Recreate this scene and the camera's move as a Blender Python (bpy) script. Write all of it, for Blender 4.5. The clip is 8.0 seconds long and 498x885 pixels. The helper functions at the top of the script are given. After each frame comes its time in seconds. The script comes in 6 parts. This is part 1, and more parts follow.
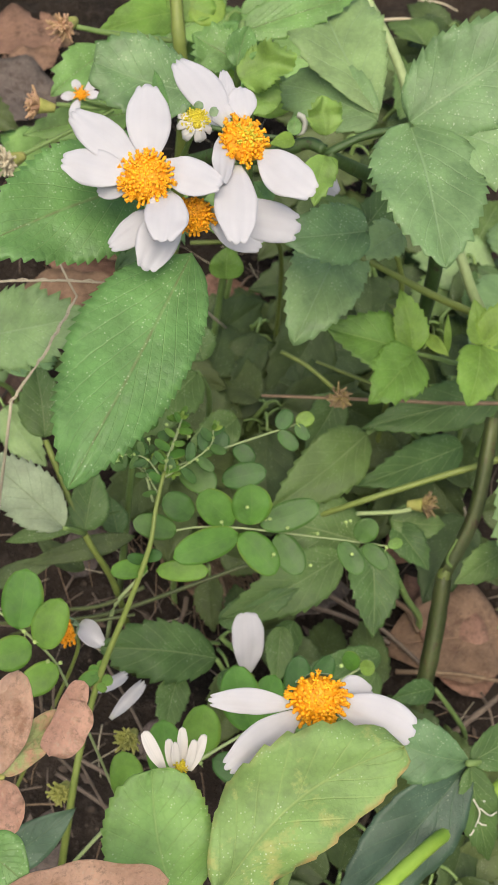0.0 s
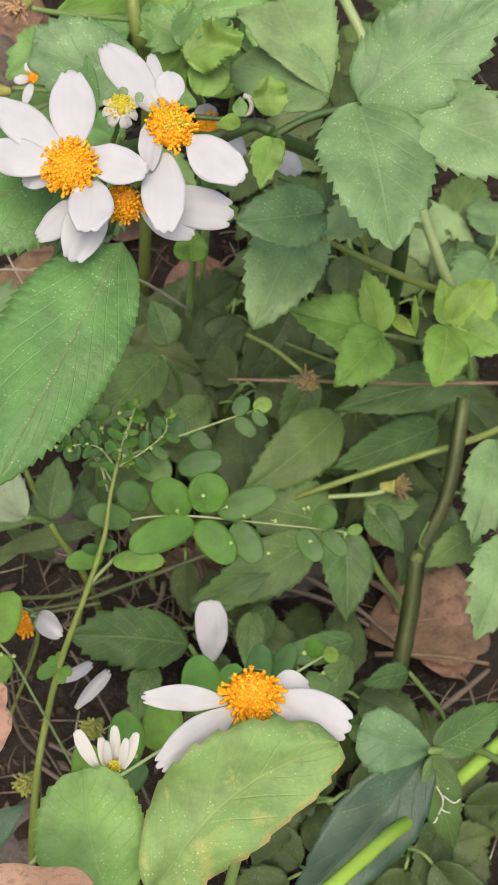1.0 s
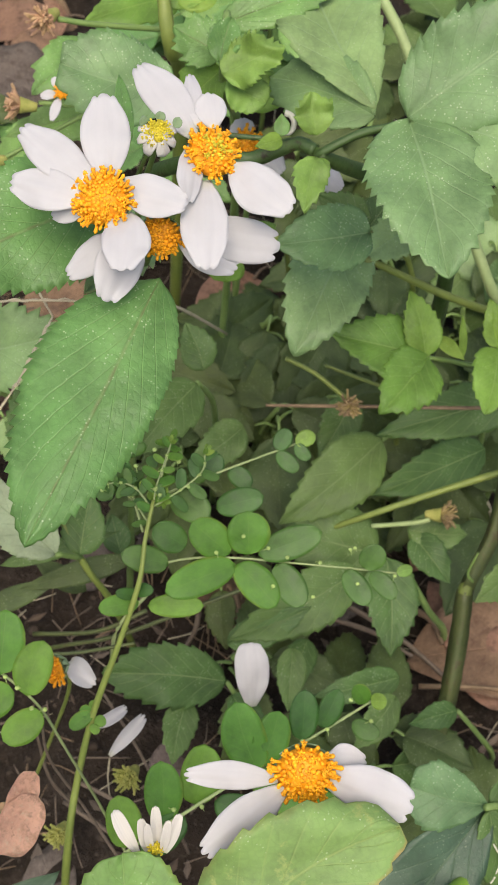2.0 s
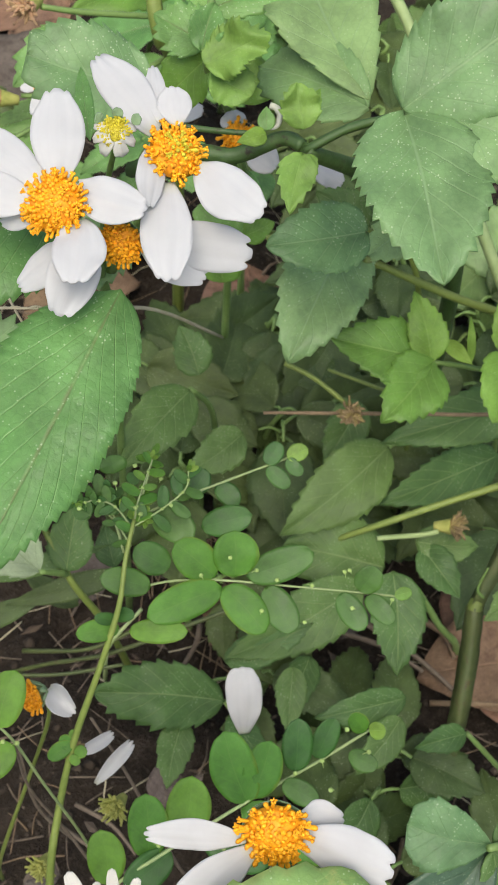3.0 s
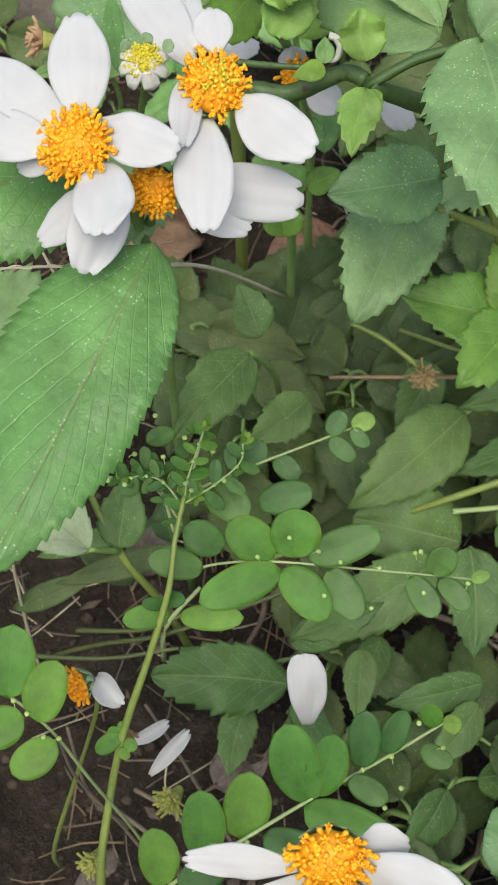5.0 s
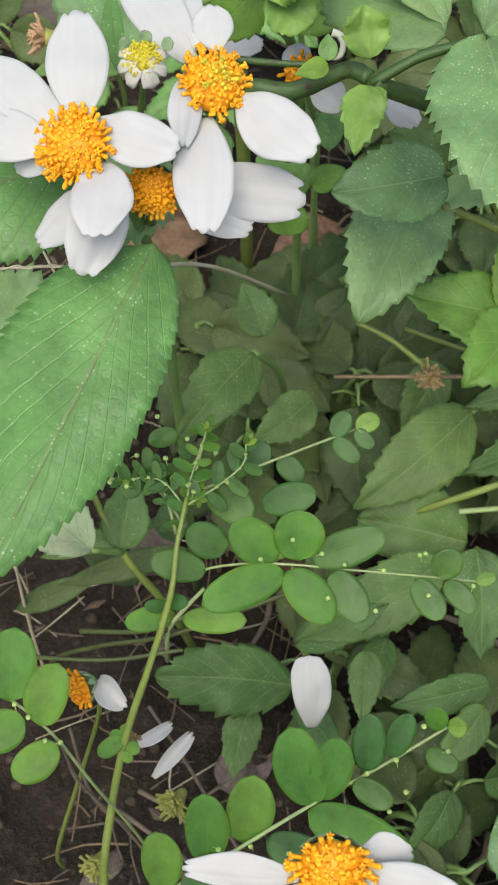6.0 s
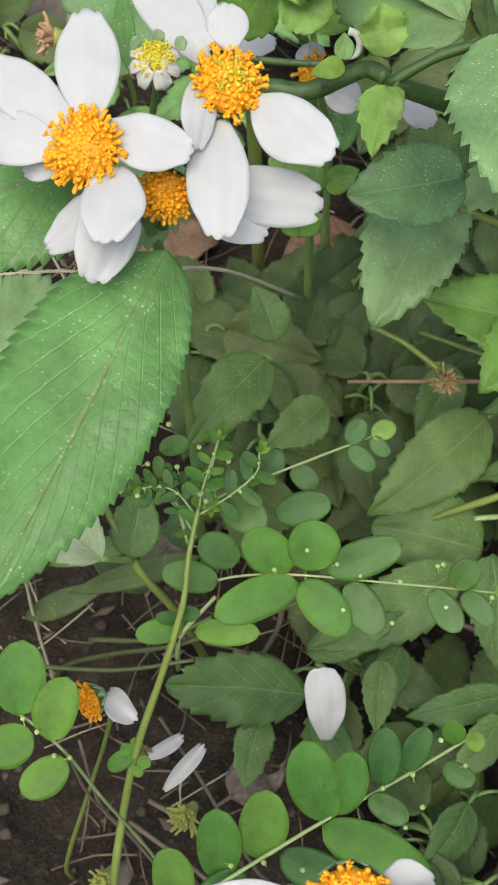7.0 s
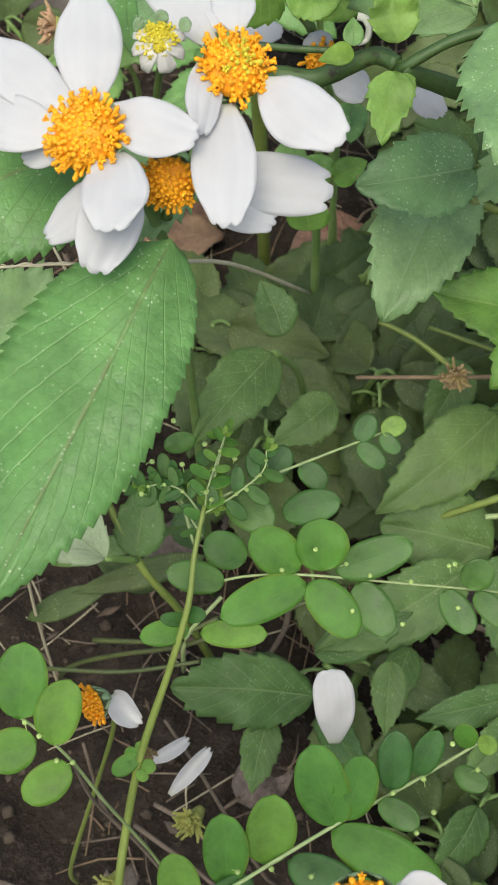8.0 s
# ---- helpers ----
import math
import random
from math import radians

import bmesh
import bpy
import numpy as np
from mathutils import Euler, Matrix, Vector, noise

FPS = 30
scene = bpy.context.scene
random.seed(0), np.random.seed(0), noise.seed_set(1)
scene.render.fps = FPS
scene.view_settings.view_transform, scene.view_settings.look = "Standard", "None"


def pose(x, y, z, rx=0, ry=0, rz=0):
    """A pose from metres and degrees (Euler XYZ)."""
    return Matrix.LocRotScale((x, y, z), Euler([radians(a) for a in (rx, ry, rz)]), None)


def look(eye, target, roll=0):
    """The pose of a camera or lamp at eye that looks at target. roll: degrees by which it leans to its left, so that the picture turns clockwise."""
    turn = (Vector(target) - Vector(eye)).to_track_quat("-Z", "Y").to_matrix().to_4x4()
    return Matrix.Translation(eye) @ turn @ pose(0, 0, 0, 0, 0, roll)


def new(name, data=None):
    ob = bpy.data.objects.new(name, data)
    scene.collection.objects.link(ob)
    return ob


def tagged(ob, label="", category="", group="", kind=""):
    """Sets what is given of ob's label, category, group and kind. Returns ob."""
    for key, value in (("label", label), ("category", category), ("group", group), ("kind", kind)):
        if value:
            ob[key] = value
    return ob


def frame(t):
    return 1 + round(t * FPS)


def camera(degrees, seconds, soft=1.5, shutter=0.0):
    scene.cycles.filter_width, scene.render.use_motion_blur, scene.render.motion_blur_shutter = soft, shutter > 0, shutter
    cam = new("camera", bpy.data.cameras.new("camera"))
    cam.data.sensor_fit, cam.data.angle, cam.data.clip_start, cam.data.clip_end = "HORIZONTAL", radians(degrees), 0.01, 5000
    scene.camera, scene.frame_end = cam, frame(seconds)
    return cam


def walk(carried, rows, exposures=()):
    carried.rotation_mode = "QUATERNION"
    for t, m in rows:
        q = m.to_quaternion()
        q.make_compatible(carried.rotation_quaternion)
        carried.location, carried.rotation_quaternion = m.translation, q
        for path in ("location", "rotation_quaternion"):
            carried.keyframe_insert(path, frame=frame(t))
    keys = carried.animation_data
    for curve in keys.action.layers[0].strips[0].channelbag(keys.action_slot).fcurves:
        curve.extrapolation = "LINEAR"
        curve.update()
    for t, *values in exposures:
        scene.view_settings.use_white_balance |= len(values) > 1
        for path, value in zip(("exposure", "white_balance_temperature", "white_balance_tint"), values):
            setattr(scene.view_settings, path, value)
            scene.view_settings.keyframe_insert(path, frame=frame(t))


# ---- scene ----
# ---------------------------------------------------------------- camera
cam = camera(22, 8.0, soft=1.6)
cam.data.dof.use_dof = True
cam.data.dof.focus_distance = 0.22
cam.data.dof.aperture_fstop = 128.0
walk(cam, [
    (0.0, pose(-0.03462, -0.05923, 0.44674, 34.089, -7.384, -2.580)),
    (0.5, pose(-0.02674, -0.05494, 0.44547, 33.337, -6.668, -2.653)),
    (1.0, pose(-0.01747, -0.05450, 0.44696, 32.931, -6.172, -2.865)),
    (1.5, pose(-0.02054, -0.04763, 0.44343, 32.730, -5.555, -2.757)),
    (2.0, pose(-0.01957, -0.03526, 0.43603, 32.703, -5.022, -2.534)),
    (2.2, pose(-0.01540, -0.03075, 0.43476, 32.535, -4.809, -2.526)),
    (3.3, pose(-0.00215, -0.01590, 0.41908, 31.846, -3.161, -1.545)),
    (3.5, pose(0.00146, -0.01312, 0.41643, 31.610, -2.779, -1.437)),
    (4.0, pose(-0.00119, -0.00905, 0.40802, 30.861, -1.642, -0.754)),
    (4.2, pose(-0.00224, -0.00720, 0.40358, 30.487, -1.152, -0.466)),
    (5.5, pose(-0.00007, -0.00370, 0.40273, 30.163, -0.387, -0.170)),
    (6.0, pose(0.00008, -0.00211, 0.40148, 30.042, -0.173, -0.058)),
    (6.5, pose(-0.00000, 0.00000, 0.40000, 30.000, 0.000, 0.000)),
    (7.0, pose(-0.00094, 0.00255, 0.39731, 29.985, 0.151, 0.126)),
    (7.5, pose(-0.00153, 0.00420, 0.39437, 29.957, 0.349, 0.185)),
    (8.0, pose(-0.00126, 0.00546, 0.39178, 29.903, 0.401, 0.169)),
], exposures=[(0.0, 0.71, 6950, 9), (2.2, 0.71, 6950, 9), (3.3, 0.74, 6600, 1.5), (8.0, 0.74, 6600, 1.5)])

# ---------------------------------------------------------------- light: bright, thinly overcast day
world = bpy.data.worlds.new("sky")
scene.world = world
world.use_nodes = True
sky = world.node_tree.nodes.new("ShaderNodeTexSky")
sky.sky_type, sky.sun_disc = "NISHITA", False
sky.sun_elevation, sky.sun_rotation = radians(62), radians(200)
sky.air_density, sky.dust_density, sky.ozone_density = 1.0, 4.0, 1.0
back = world.node_tree.nodes["Background"]
back.inputs["Strength"].default_value = 0.14
world.node_tree.links.new(sky.outputs[0], back.inputs["Color"])
sun = new("sun", bpy.data.lights.new("sun", "SUN"))
sun.data.energy, sun.data.angle, sun.data.color = 1.4, radians(35), (1.0, 0.96, 0.9)
sun.matrix_basis = look((-0.05, -0.45, 1.4), (0, 0.12, 0.0))

# ---------------------------------------------------------------- materials
def principled(name):
    m = bpy.data.materials.new(name)
    m.use_nodes = True
    nt = m.node_tree
    return m, nt, nt.nodes["Principled BSDF"], nt.nodes["Material Output"]


def math_node(nt, op, a, b=None, clamp=False):
    n = nt.nodes.new("ShaderNodeMath")
    n.operation, n.use_clamp = op, clamp
    for i, v in enumerate((a, b)):
        if v is None:
            continue
        if isinstance(v, (int, float)):
            n.inputs[i].default_value = v
        else:
            nt.links.new(v, n.inputs[i])
    return n.outputs[0]


def blend(nt, fac, a, b, mode="MIX"):
    n = nt.nodes.new("ShaderNodeMix")
    n.data_type, n.blend_type = "RGBA", mode
    for sock, v in ((n.inputs[0], fac), (n.inputs[6], a), (n.inputs[7], b)):
        if isinstance(v, (int, float)):
            sock.default_value = v
        elif isinstance(v, tuple):
            sock.default_value = (*v, 1)
        else:
            nt.links.new(v, sock)
    return n.outputs[2]


def noise_tex(nt, vec, scale, detail=4.0, rough=0.6):
    n = nt.nodes.new("ShaderNodeTexNoise")
    n.inputs["Scale"].default_value, n.inputs["Detail"].default_value, n.inputs["Roughness"].default_value = scale, detail, rough
    nt.links.new(vec, n.inputs["Vector"])
    return n.outputs["Fac"]


def ramp(nt, fac, lo, hi, a=0.0, b=1.0):
    n = nt.nodes.new("ShaderNodeMapRange")
    for i, v in enumerate((lo, hi, a, b)):
        n.inputs[1 + i].default_value = v
    nt.links.new(fac, n.inputs[0])
    return n.outputs[0]


def bump(nt, height, strength, distance, normal=None):
    n = nt.nodes.new("ShaderNodeBump")
    n.inputs["Strength"].default_value, n.inputs["Distance"].default_value = strength, distance
    nt.links.new(height, n.inputs["Height"])
    if normal is not None:
        nt.links.new(normal, n.inputs["Normal"])
    return n.outputs[0]


def coords(nt):
    c = nt.nodes.new("ShaderNodeTexCoord")
    return c.outputs["Object"], c.outputs["UV"]


def object_random(nt):
    return nt.nodes.new("ShaderNodeObjectInfo").outputs["Random"]


def leaf_material(name, colour, vein, rough=0.5, thin=0.3, veins=7, vein_amount=0.5, specks=0.5, relief=0.5, ridge=0.6, grit=0.0, blotch=None, blotch_at=0.62, edge=None, midrib=None, slant=0.32):
    """A thin leaf: midrib and side veins in its own length and width, mottling, pale specks."""
    m, nt, p, out = principled(name)
    obj, uv = coords(nt)
    sep = nt.nodes.new("ShaderNodeSeparateXYZ")
    nt.links.new(uv, sep.inputs[0])
    u, v = sep.outputs[0], sep.outputs[1]
    av = math_node(nt, "ABSOLUTE", v)
    wob = noise_tex(nt, obj, 140, 2)
    mid = ramp(nt, av, 0.008, 0.035, 1, 0)
    s = math_node(nt, "SUBTRACT", math_node(nt, "ADD", u, math_node(nt, "MULTIPLY", wob, 0.014)), math_node(nt, "MULTIPLY", math_node(nt, "POWER", av, 0.8), slant))
    fr = math_node(nt, "FRACT", math_node(nt, "MULTIPLY", s, float(veins)))
    side = ramp(nt, math_node(nt, "ABSOLUTE", math_node(nt, "SUBTRACT", fr, 0.5)), 0.012, 0.06, 1, 0)
    side = math_node(nt, "MULTIPLY", side, ramp(nt, av, 0.55, 1.0, 1, 0.15))
    lines = math_node(nt, "MAXIMUM", mid, math_node(nt, "MULTIPLY", side, 0.55))
    big, fine = noise_tex(nt, obj, 90, 3), noise_tex(nt, obj, 900, 4)
    dark = tuple(c * 0.66 for c in colour)
    light = tuple(min(1.0, c * 1.35 + 0.01) for c in colour)
    col = blend(nt, ramp(nt, big, 0.3, 0.72), dark, light)
    col = blend(nt, math_node(nt, "MULTIPLY", ramp(nt, fine, 0.35, 0.7), 0.35), col, light)
    net = nt.nodes.new("ShaderNodeTexVoronoi")
    net.feature = "DISTANCE_TO_EDGE"
    net.inputs["Scale"].default_value = 620
    nt.links.new(obj, net.inputs["Vector"])
    mesh_lines = ramp(nt, net.outputs["Distance"], 0.0, 0.16, 1, 0)
    col = blend(nt, math_node(nt, "MULTIPLY", mesh_lines, 0.12), col, tuple(c * 0.6 for c in colour))
    hue = nt.nodes.new("ShaderNodeHueSaturation")
    nt.links.new(col, hue.inputs["Color"])
    nt.links.new(ramp(nt, object_random(nt), 0, 1, 0.485, 0.515), hue.inputs["Hue"])
    nt.links.new(ramp(nt, object_random(nt), 0, 1, 1.12, 0.82), hue.inputs["Value"])
    col = hue.outputs[0]
    if blotch:
        col = blend(nt, ramp(nt, noise_tex(nt, obj, 130, 5, 0.7), blotch_at - 0.06, blotch_at + 0.06), col, blotch)
    if edge:
        rim = ramp(nt, math_node(nt, "ADD", av, math_node(nt, "MULTIPLY", noise_tex(nt, obj, 260, 3), 0.5)), 1.12, 1.3)
        rim = math_node(nt, "MULTIPLY", rim, ramp(nt, v, -0.2, 0.4, 1, 0.2))
        col = blend(nt, rim, col, edge)
    col = blend(nt, math_node(nt, "MULTIPLY", lines, vein_amount), col, vein)
    if midrib:
        col = blend(nt, math_node(nt, "MULTIPLY", mid, ramp(nt, noise_tex(nt, obj, 420, 3), 0.35, 0.6, 0.15, 0.7)), col, midrib)
    if specks:
        vo = nt.nodes.new("ShaderNodeTexVoronoi")
        vo.inputs["Scale"].default_value = 1150
        nt.links.new(obj, vo.inputs["Vector"])
        dot = ramp(nt, vo.outputs["Distance"], 0.12, 0.26, 1, 0)
        dot = math_node(nt, "MULTIPLY", dot, math_node(nt, "MAXIMUM", ramp(nt, noise_tex(nt, obj, 170, 5, 0.75), 0.5, 0.6), ramp(nt, av, 0.02, 0.12, 0.9, 0)) if midrib else ramp(nt, noise_tex(nt, obj, 170, 5, 0.75), 0.5, 0.6))
        col = blend(nt, math_node(nt, "MULTIPLY", dot, specks), col, (0.62, 0.68, 0.5))
    nt.links.new(col, p.inputs["Base Color"])
    nt.links.new(ramp(nt, fine, 0.3, 0.7, rough - 0.08, rough + 0.12), p.inputs["Roughness"])
    p.inputs["Specular IOR Level"].default_value = 0.45
    height = math_node(nt, "SUBTRACT", math_node(nt, "MULTIPLY", fine, 0.35), math_node(nt, "MULTIPLY", lines, ridge))
    height = math_node(nt, "ADD", height, math_node(nt, "MULTIPLY", big, 0.6))
    height = math_node(nt, "SUBTRACT", height, math_node(nt, "MULTIPLY", mesh_lines, 0.08 * min(1.0, ridge * 2)))
    nor = bump(nt, height, relief, 0.0006)
    if grit:
        rough_skin = noise_tex(nt, obj, 620, 6, 0.75)
        nor = bump(nt, rough_skin, grit, 0.003, nor)
        col = blend(nt, ramp(nt, rough_skin, 0.47, 0.34, 0, 0.7), col, tuple(c * 0.5 for c in colour))
        col = blend(nt, ramp(nt, rough_skin, 0.55, 0.68, 0, 0.5), col, tuple(min(0.8, c * 1.3 + 0.05) for c in colour))
        nt.links.new(col, p.inputs["Base Color"])
    nt.links.new(nor, p.inputs["Normal"])
    tr = nt.nodes.new("ShaderNodeBsdfTranslucent")
    warm = blend(nt, 1.0, col, (1.25, 1.3, 0.6), "MULTIPLY")
    nt.links.new(warm, tr.inputs["Color"])
    mix = nt.nodes.new("ShaderNodeMixShader")
    mix.inputs[0].default_value = thin
    nt.links.new(p.outputs[0], mix.inputs[1])
    nt.links.new(tr.outputs[0], mix.inputs[2])
    nt.links.new(mix.outputs[0], out.inputs["Surface"])
    return m


def petal_material(name, colour=(0.575, 0.563, 0.57), thin=0.3):
    m, nt, p, out = principled(name)
    obj, uv = coords(nt)
    sep = nt.nodes.new("ShaderNodeSeparateXYZ")
    nt.links.new(uv, sep.inputs[0])
    wv = math_node(nt, "ADD", math_node(nt, "MULTIPLY", sep.outputs[1], 3.0), math_node(nt, "MULTIPLY", noise_tex(nt, obj, 120, 2), 0.8))
    stripe = math_node(nt, "ABSOLUTE", math_node(nt, "SUBTRACT", math_node(nt, "FRACT", wv), 0.5))
    big = noise_tex(nt, obj, 160, 4)
    col = blend(nt, ramp(nt, big, 0.35, 0.75), colour, tuple(c * 0.93 for c in colour))
    col = blend(nt, math_node(nt, "MULTIPLY", ramp(nt, stripe, 0.0, 0.3, 1, 0), 0.07), col, (0.45, 0.425, 0.48))
    col = blend(nt, math_node(nt, "MULTIPLY", ramp(nt, sep.outputs[0], 0.0, 0.16, 1, 0), 0.35), col, (0.6, 0.62, 0.36))
    nt.links.new(col, p.inputs["Base Color"])
    p.inputs["Roughness"].default_value = 0.55
    p.inputs["Specular IOR Level"].default_value = 0.3
    nt.links.new(bump(nt, math_node(nt, "ADD", math_node(nt, "MULTIPLY", stripe, 0.35), math_node(nt, "MULTIPLY", big, 0.9)), 0.2, 0.0005), p.inputs["Normal"])
    tr = nt.nodes.new("ShaderNodeBsdfTranslucent")
    nt.links.new(col, tr.inputs["Color"])
    mix = nt.nodes.new("ShaderNodeMixShader")
    mix.inputs[0].default_value = thin
    nt.links.new(p.outputs[0], mix.inputs[1])
    nt.links.new(tr.outputs[0], mix.inputs[2])
    nt.links.new(mix.outputs[0], out.inputs["Surface"])
    return m


def plain_material(name, a, b, rough=0.6, scale=300.0, relief=0.4, spots=None, spec=0.4, islands=False):
    """Two tones mixed by noise at two scales, with fine relief."""
    m, nt, p, out = principled(name)
    obj, _ = coords(nt)
    big, fine = noise_tex(nt, obj, scale * 0.25, 3), noise_tex(nt, obj, scale * 2, 4, 0.7)
    col = blend(nt, ramp(nt, math_node(nt, "ADD", math_node(nt, "MULTIPLY", big, 0.65), math_node(nt, "MULTIPLY", fine, 0.35)), 0.32, 0.68), a, b)
    if islands:
        g = nt.nodes.new("ShaderNodeNewGeometry")
        col = blend(nt, ramp(nt, g.outputs["Random Per Island"], 0, 1, 0.0, 0.75), col, islands)
    if spots:
        col = blend(nt, ramp(nt, noise_tex(nt, obj, scale, 5, 0.75), 0.56, 0.66), col, spots)
    hue = nt.nodes.new("ShaderNodeHueSaturation")
    nt.links.new(col, hue.inputs["Color"])
    nt.links.new(ramp(nt, object_random(nt), 0, 1, 0.85, 1.15), hue.inputs["Value"])
    nt.links.new(hue.outputs[0], p.inputs["Base Color"])
    p.inputs["Roughness"].default_value = rough
    p.inputs["Specular IOR Level"].default_value = spec
    nt.links.new(bump(nt, math_node(nt, "ADD", big, math_node(nt, "MULTIPLY", fine, 0.5)), relief, 0.001), p.inputs["Normal"])
    return m


def soil_material():
    m, nt, p, out = principled("dark_soil")
    obj, _ = coords(nt)
    a, b, c = noise_tex(nt, obj, 22, 5), noise_tex(nt, obj, 130, 5, 0.7), noise_tex(nt, obj, 700, 4, 0.7)
    col = blend(nt, ramp(nt, a, 0.35, 0.65), (0.017, 0.0115, 0.0075), (0.04, 0.028, 0.019))
    col = blend(nt, ramp(nt, b, 0.5, 0.68), col, (0.06, 0.044, 0.032))
    col = blend(nt, ramp(nt, c, 0.56, 0.72), col, (0.09, 0.07, 0.053))
    nt.links.new(col, p.inputs["Base Color"])
    p.inputs["Roughness"].default_value = 0.9
    p.inputs["Specular IOR Level"].default_value = 0.25
    h = math_node(nt, "ADD", math_node(nt, "MULTIPLY", b, 1.0), math_node(nt, "MULTIPLY", c, 0.4))
    nt.links.new(bump(nt, h, 1.0, 0.006), p.inputs["Normal"])
    return m


GREEN = leaf_material("green_leaf", (0.148, 0.285, 0.073), (0.27, 0.41, 0.15), rough=0.42, veins=8, vein_amount=0.46, relief=0.6, ridge=0.5, midrib=(0.13, 0.14, 0.05), slant=0.5)
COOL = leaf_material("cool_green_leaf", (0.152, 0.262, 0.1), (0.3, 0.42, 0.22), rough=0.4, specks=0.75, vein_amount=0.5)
PALE = leaf_material("pale_green_leaf", (0.185, 0.295, 0.11), (0.31, 0.43, 0.23), rough=0.5, vein_amount=0.4, specks=0.3)
BRIGHT = leaf_material("bright_green_leaf", (0.19, 0.325, 0.05), (0.32, 0.46, 0.13), rough=0.45, thin=0.4, specks=0.15)
YOUNG = leaf_material("young_green_leaf", (0.165, 0.3, 0.06), (0.32, 0.46, 0.15), rough=0.5, thin=0.35, specks=0.1, vein_amount=0.2, relief=0.5, ridge=0.3)
DULL = leaf_material("dull_green_leaf", (0.088, 0.16, 0.036), (0.24, 0.32, 0.13), rough=0.52, specks=0.35, vein_amount=0.65)
# deep green with the shade near the soil put into its colour
DEEPSHADE = leaf_material("deep_shaded_leaf", (0.066, 0.1, 0.022), (0.12, 0.16, 0.055), rough=0.55, specks=0.3)
UNDERSIDE = leaf_material("pale_leaf_underside", (0.28, 0.335, 0.2), (0.18, 0.235, 0.11), rough=0.6, thin=0.2, specks=0.2, vein_amount=0.6)
BLUISH = leaf_material("bluish_green_leaf", (0.135, 0.235, 0.092), (0.2, 0.31, 0.14), rough=0.48, specks=0.4)
OVAL = leaf_material("oval_green_leaf", (0.085, 0.215, 0.018), (0.16, 0.3, 0.06), rough=0.55, thin=0.35, veins=6, vein_amount=0.22, specks=0.0, relief=0.15, edge=(0.17, 0.27, 0.04))
OVALDARK = leaf_material("oval_dark_leaf", (0.052, 0.135, 0.018), (0.1, 0.22, 0.05), rough=0.48, thin=0.3, veins=6, vein_amount=0.25, specks=0.0, relief=0.15)
BLUEDARK = leaf_material("dark_bluish_leaf", (0.062, 0.115, 0.06), (0.17, 0.25, 0.13), rough=0.42, specks=0.25, vein_amount=0.35)
YELLOWING = leaf_material("yellowing_leaf", (0.25, 0.37, 0.105), (0.4, 0.48, 0.17), rough=0.55, thin=0.3, vein_amount=0.35, specks=0.7, relief=0.7, ridge=0.35, blotch=(0.38, 0.42, 0.14), blotch_at=0.62, edge=(0.5, 0.36, 0.14))
ROUNDED = leaf_material("light_green_leaf", (0.18, 0.325, 0.08), (0.3, 0.42, 0.15), rough=0.5, thin=0.3, vein_amount=0.4, specks=0.4, edge=(0.24, 0.34, 0.08))
WITHERED = leaf_material("withered_leaf", (0.86, 0.475, 0.325), (0.5, 0.36, 0.2), rough=0.85, thin=0.15, veins=4, vein_amount=0.05, specks=0.0, relief=1.0, ridge=0.05, grit=1.0, blotch=(0.56, 0.3, 0.18), blotch_at=0.62)
WITHERGREEN = leaf_material("half_withered_leaf", (0.32, 0.36, 0.14), (0.36, 0.38, 0.18), rough=0.8, thin=0.15, vein_amount=0.08, specks=0.0, relief=0.9, grit=0.6, blotch=(0.5, 0.28, 0.17), blotch_at=0.55)
DEADLEAF = leaf_material("dead_brown_leaf", (0.23, 0.135, 0.083), (0.31, 0.19, 0.115), rough=0.8, thin=0.1, vein_amount=0.35, specks=0.0, relief=0.9, grit=0.4, blotch=(0.14, 0.08, 0.05), blotch_at=0.6)
GREYLEAF = leaf_material("grey_dead_leaf", (0.13, 0.10, 0.083), (0.2, 0.155, 0.13), rough=0.85, thin=0.05, vein_amount=0.25, specks=0.0, relief=0.9, grit=0.4, blotch=(0.075, 0.056, 0.045), blotch_at=0.58)
WHITE = petal_material("white_petal")
CREAM = petal_material("cream_petal", (0.66, 0.63, 0.58), 0.3)
FLORET = plain_material("orange_floret", (0.72, 0.25, 0.004), (0.88, 0.38, 0.01), 0.5, 800, 0.3, islands=(0.93, 0.47, 0.02))
FLORETOLD = plain_material("old_orange_floret", (0.66, 0.23, 0.004), (0.87, 0.39, 0.012), 0.55, 800, 0.3)
FLORETGREEN = plain_material("yellow_green_floret", (0.5, 0.4, 0.02), (0.62, 0.52, 0.04), 0.5, 800, 0.3)
STEM = plain_material("green_stem", (0.13, 0.21, 0.055), (0.2, 0.29, 0.085), 0.5, 260, 0.3)
DARKSTEM = plain_material("dark_ribbed_stem", (0.028, 0.06, 0.014), (0.062, 0.105, 0.03), 0.5, 240, 0.5, spots=(0.03, 0.02, 0.012))
OLIVESTEM = plain_material("olive_stem", (0.125, 0.165, 0.035), (0.19, 0.23, 0.052), 0.5, 260, 0.3)
WEEDSTEM = plain_material("ribbed_brownish_stem", (0.05, 0.068, 0.022), (0.11, 0.125, 0.042), 0.45, 240, 0.4, spots=(0.08, 0.055, 0.03))
PALESTEM = plain_material("pale_stem", (0.22, 0.29, 0.11), (0.32, 0.38, 0.17), 0.5, 260, 0.3)
GRASS = plain_material("bright_grass_stalk", (0.19, 0.33, 0.035), (0.27, 0.4, 0.055), 0.45, 200, 0.25)
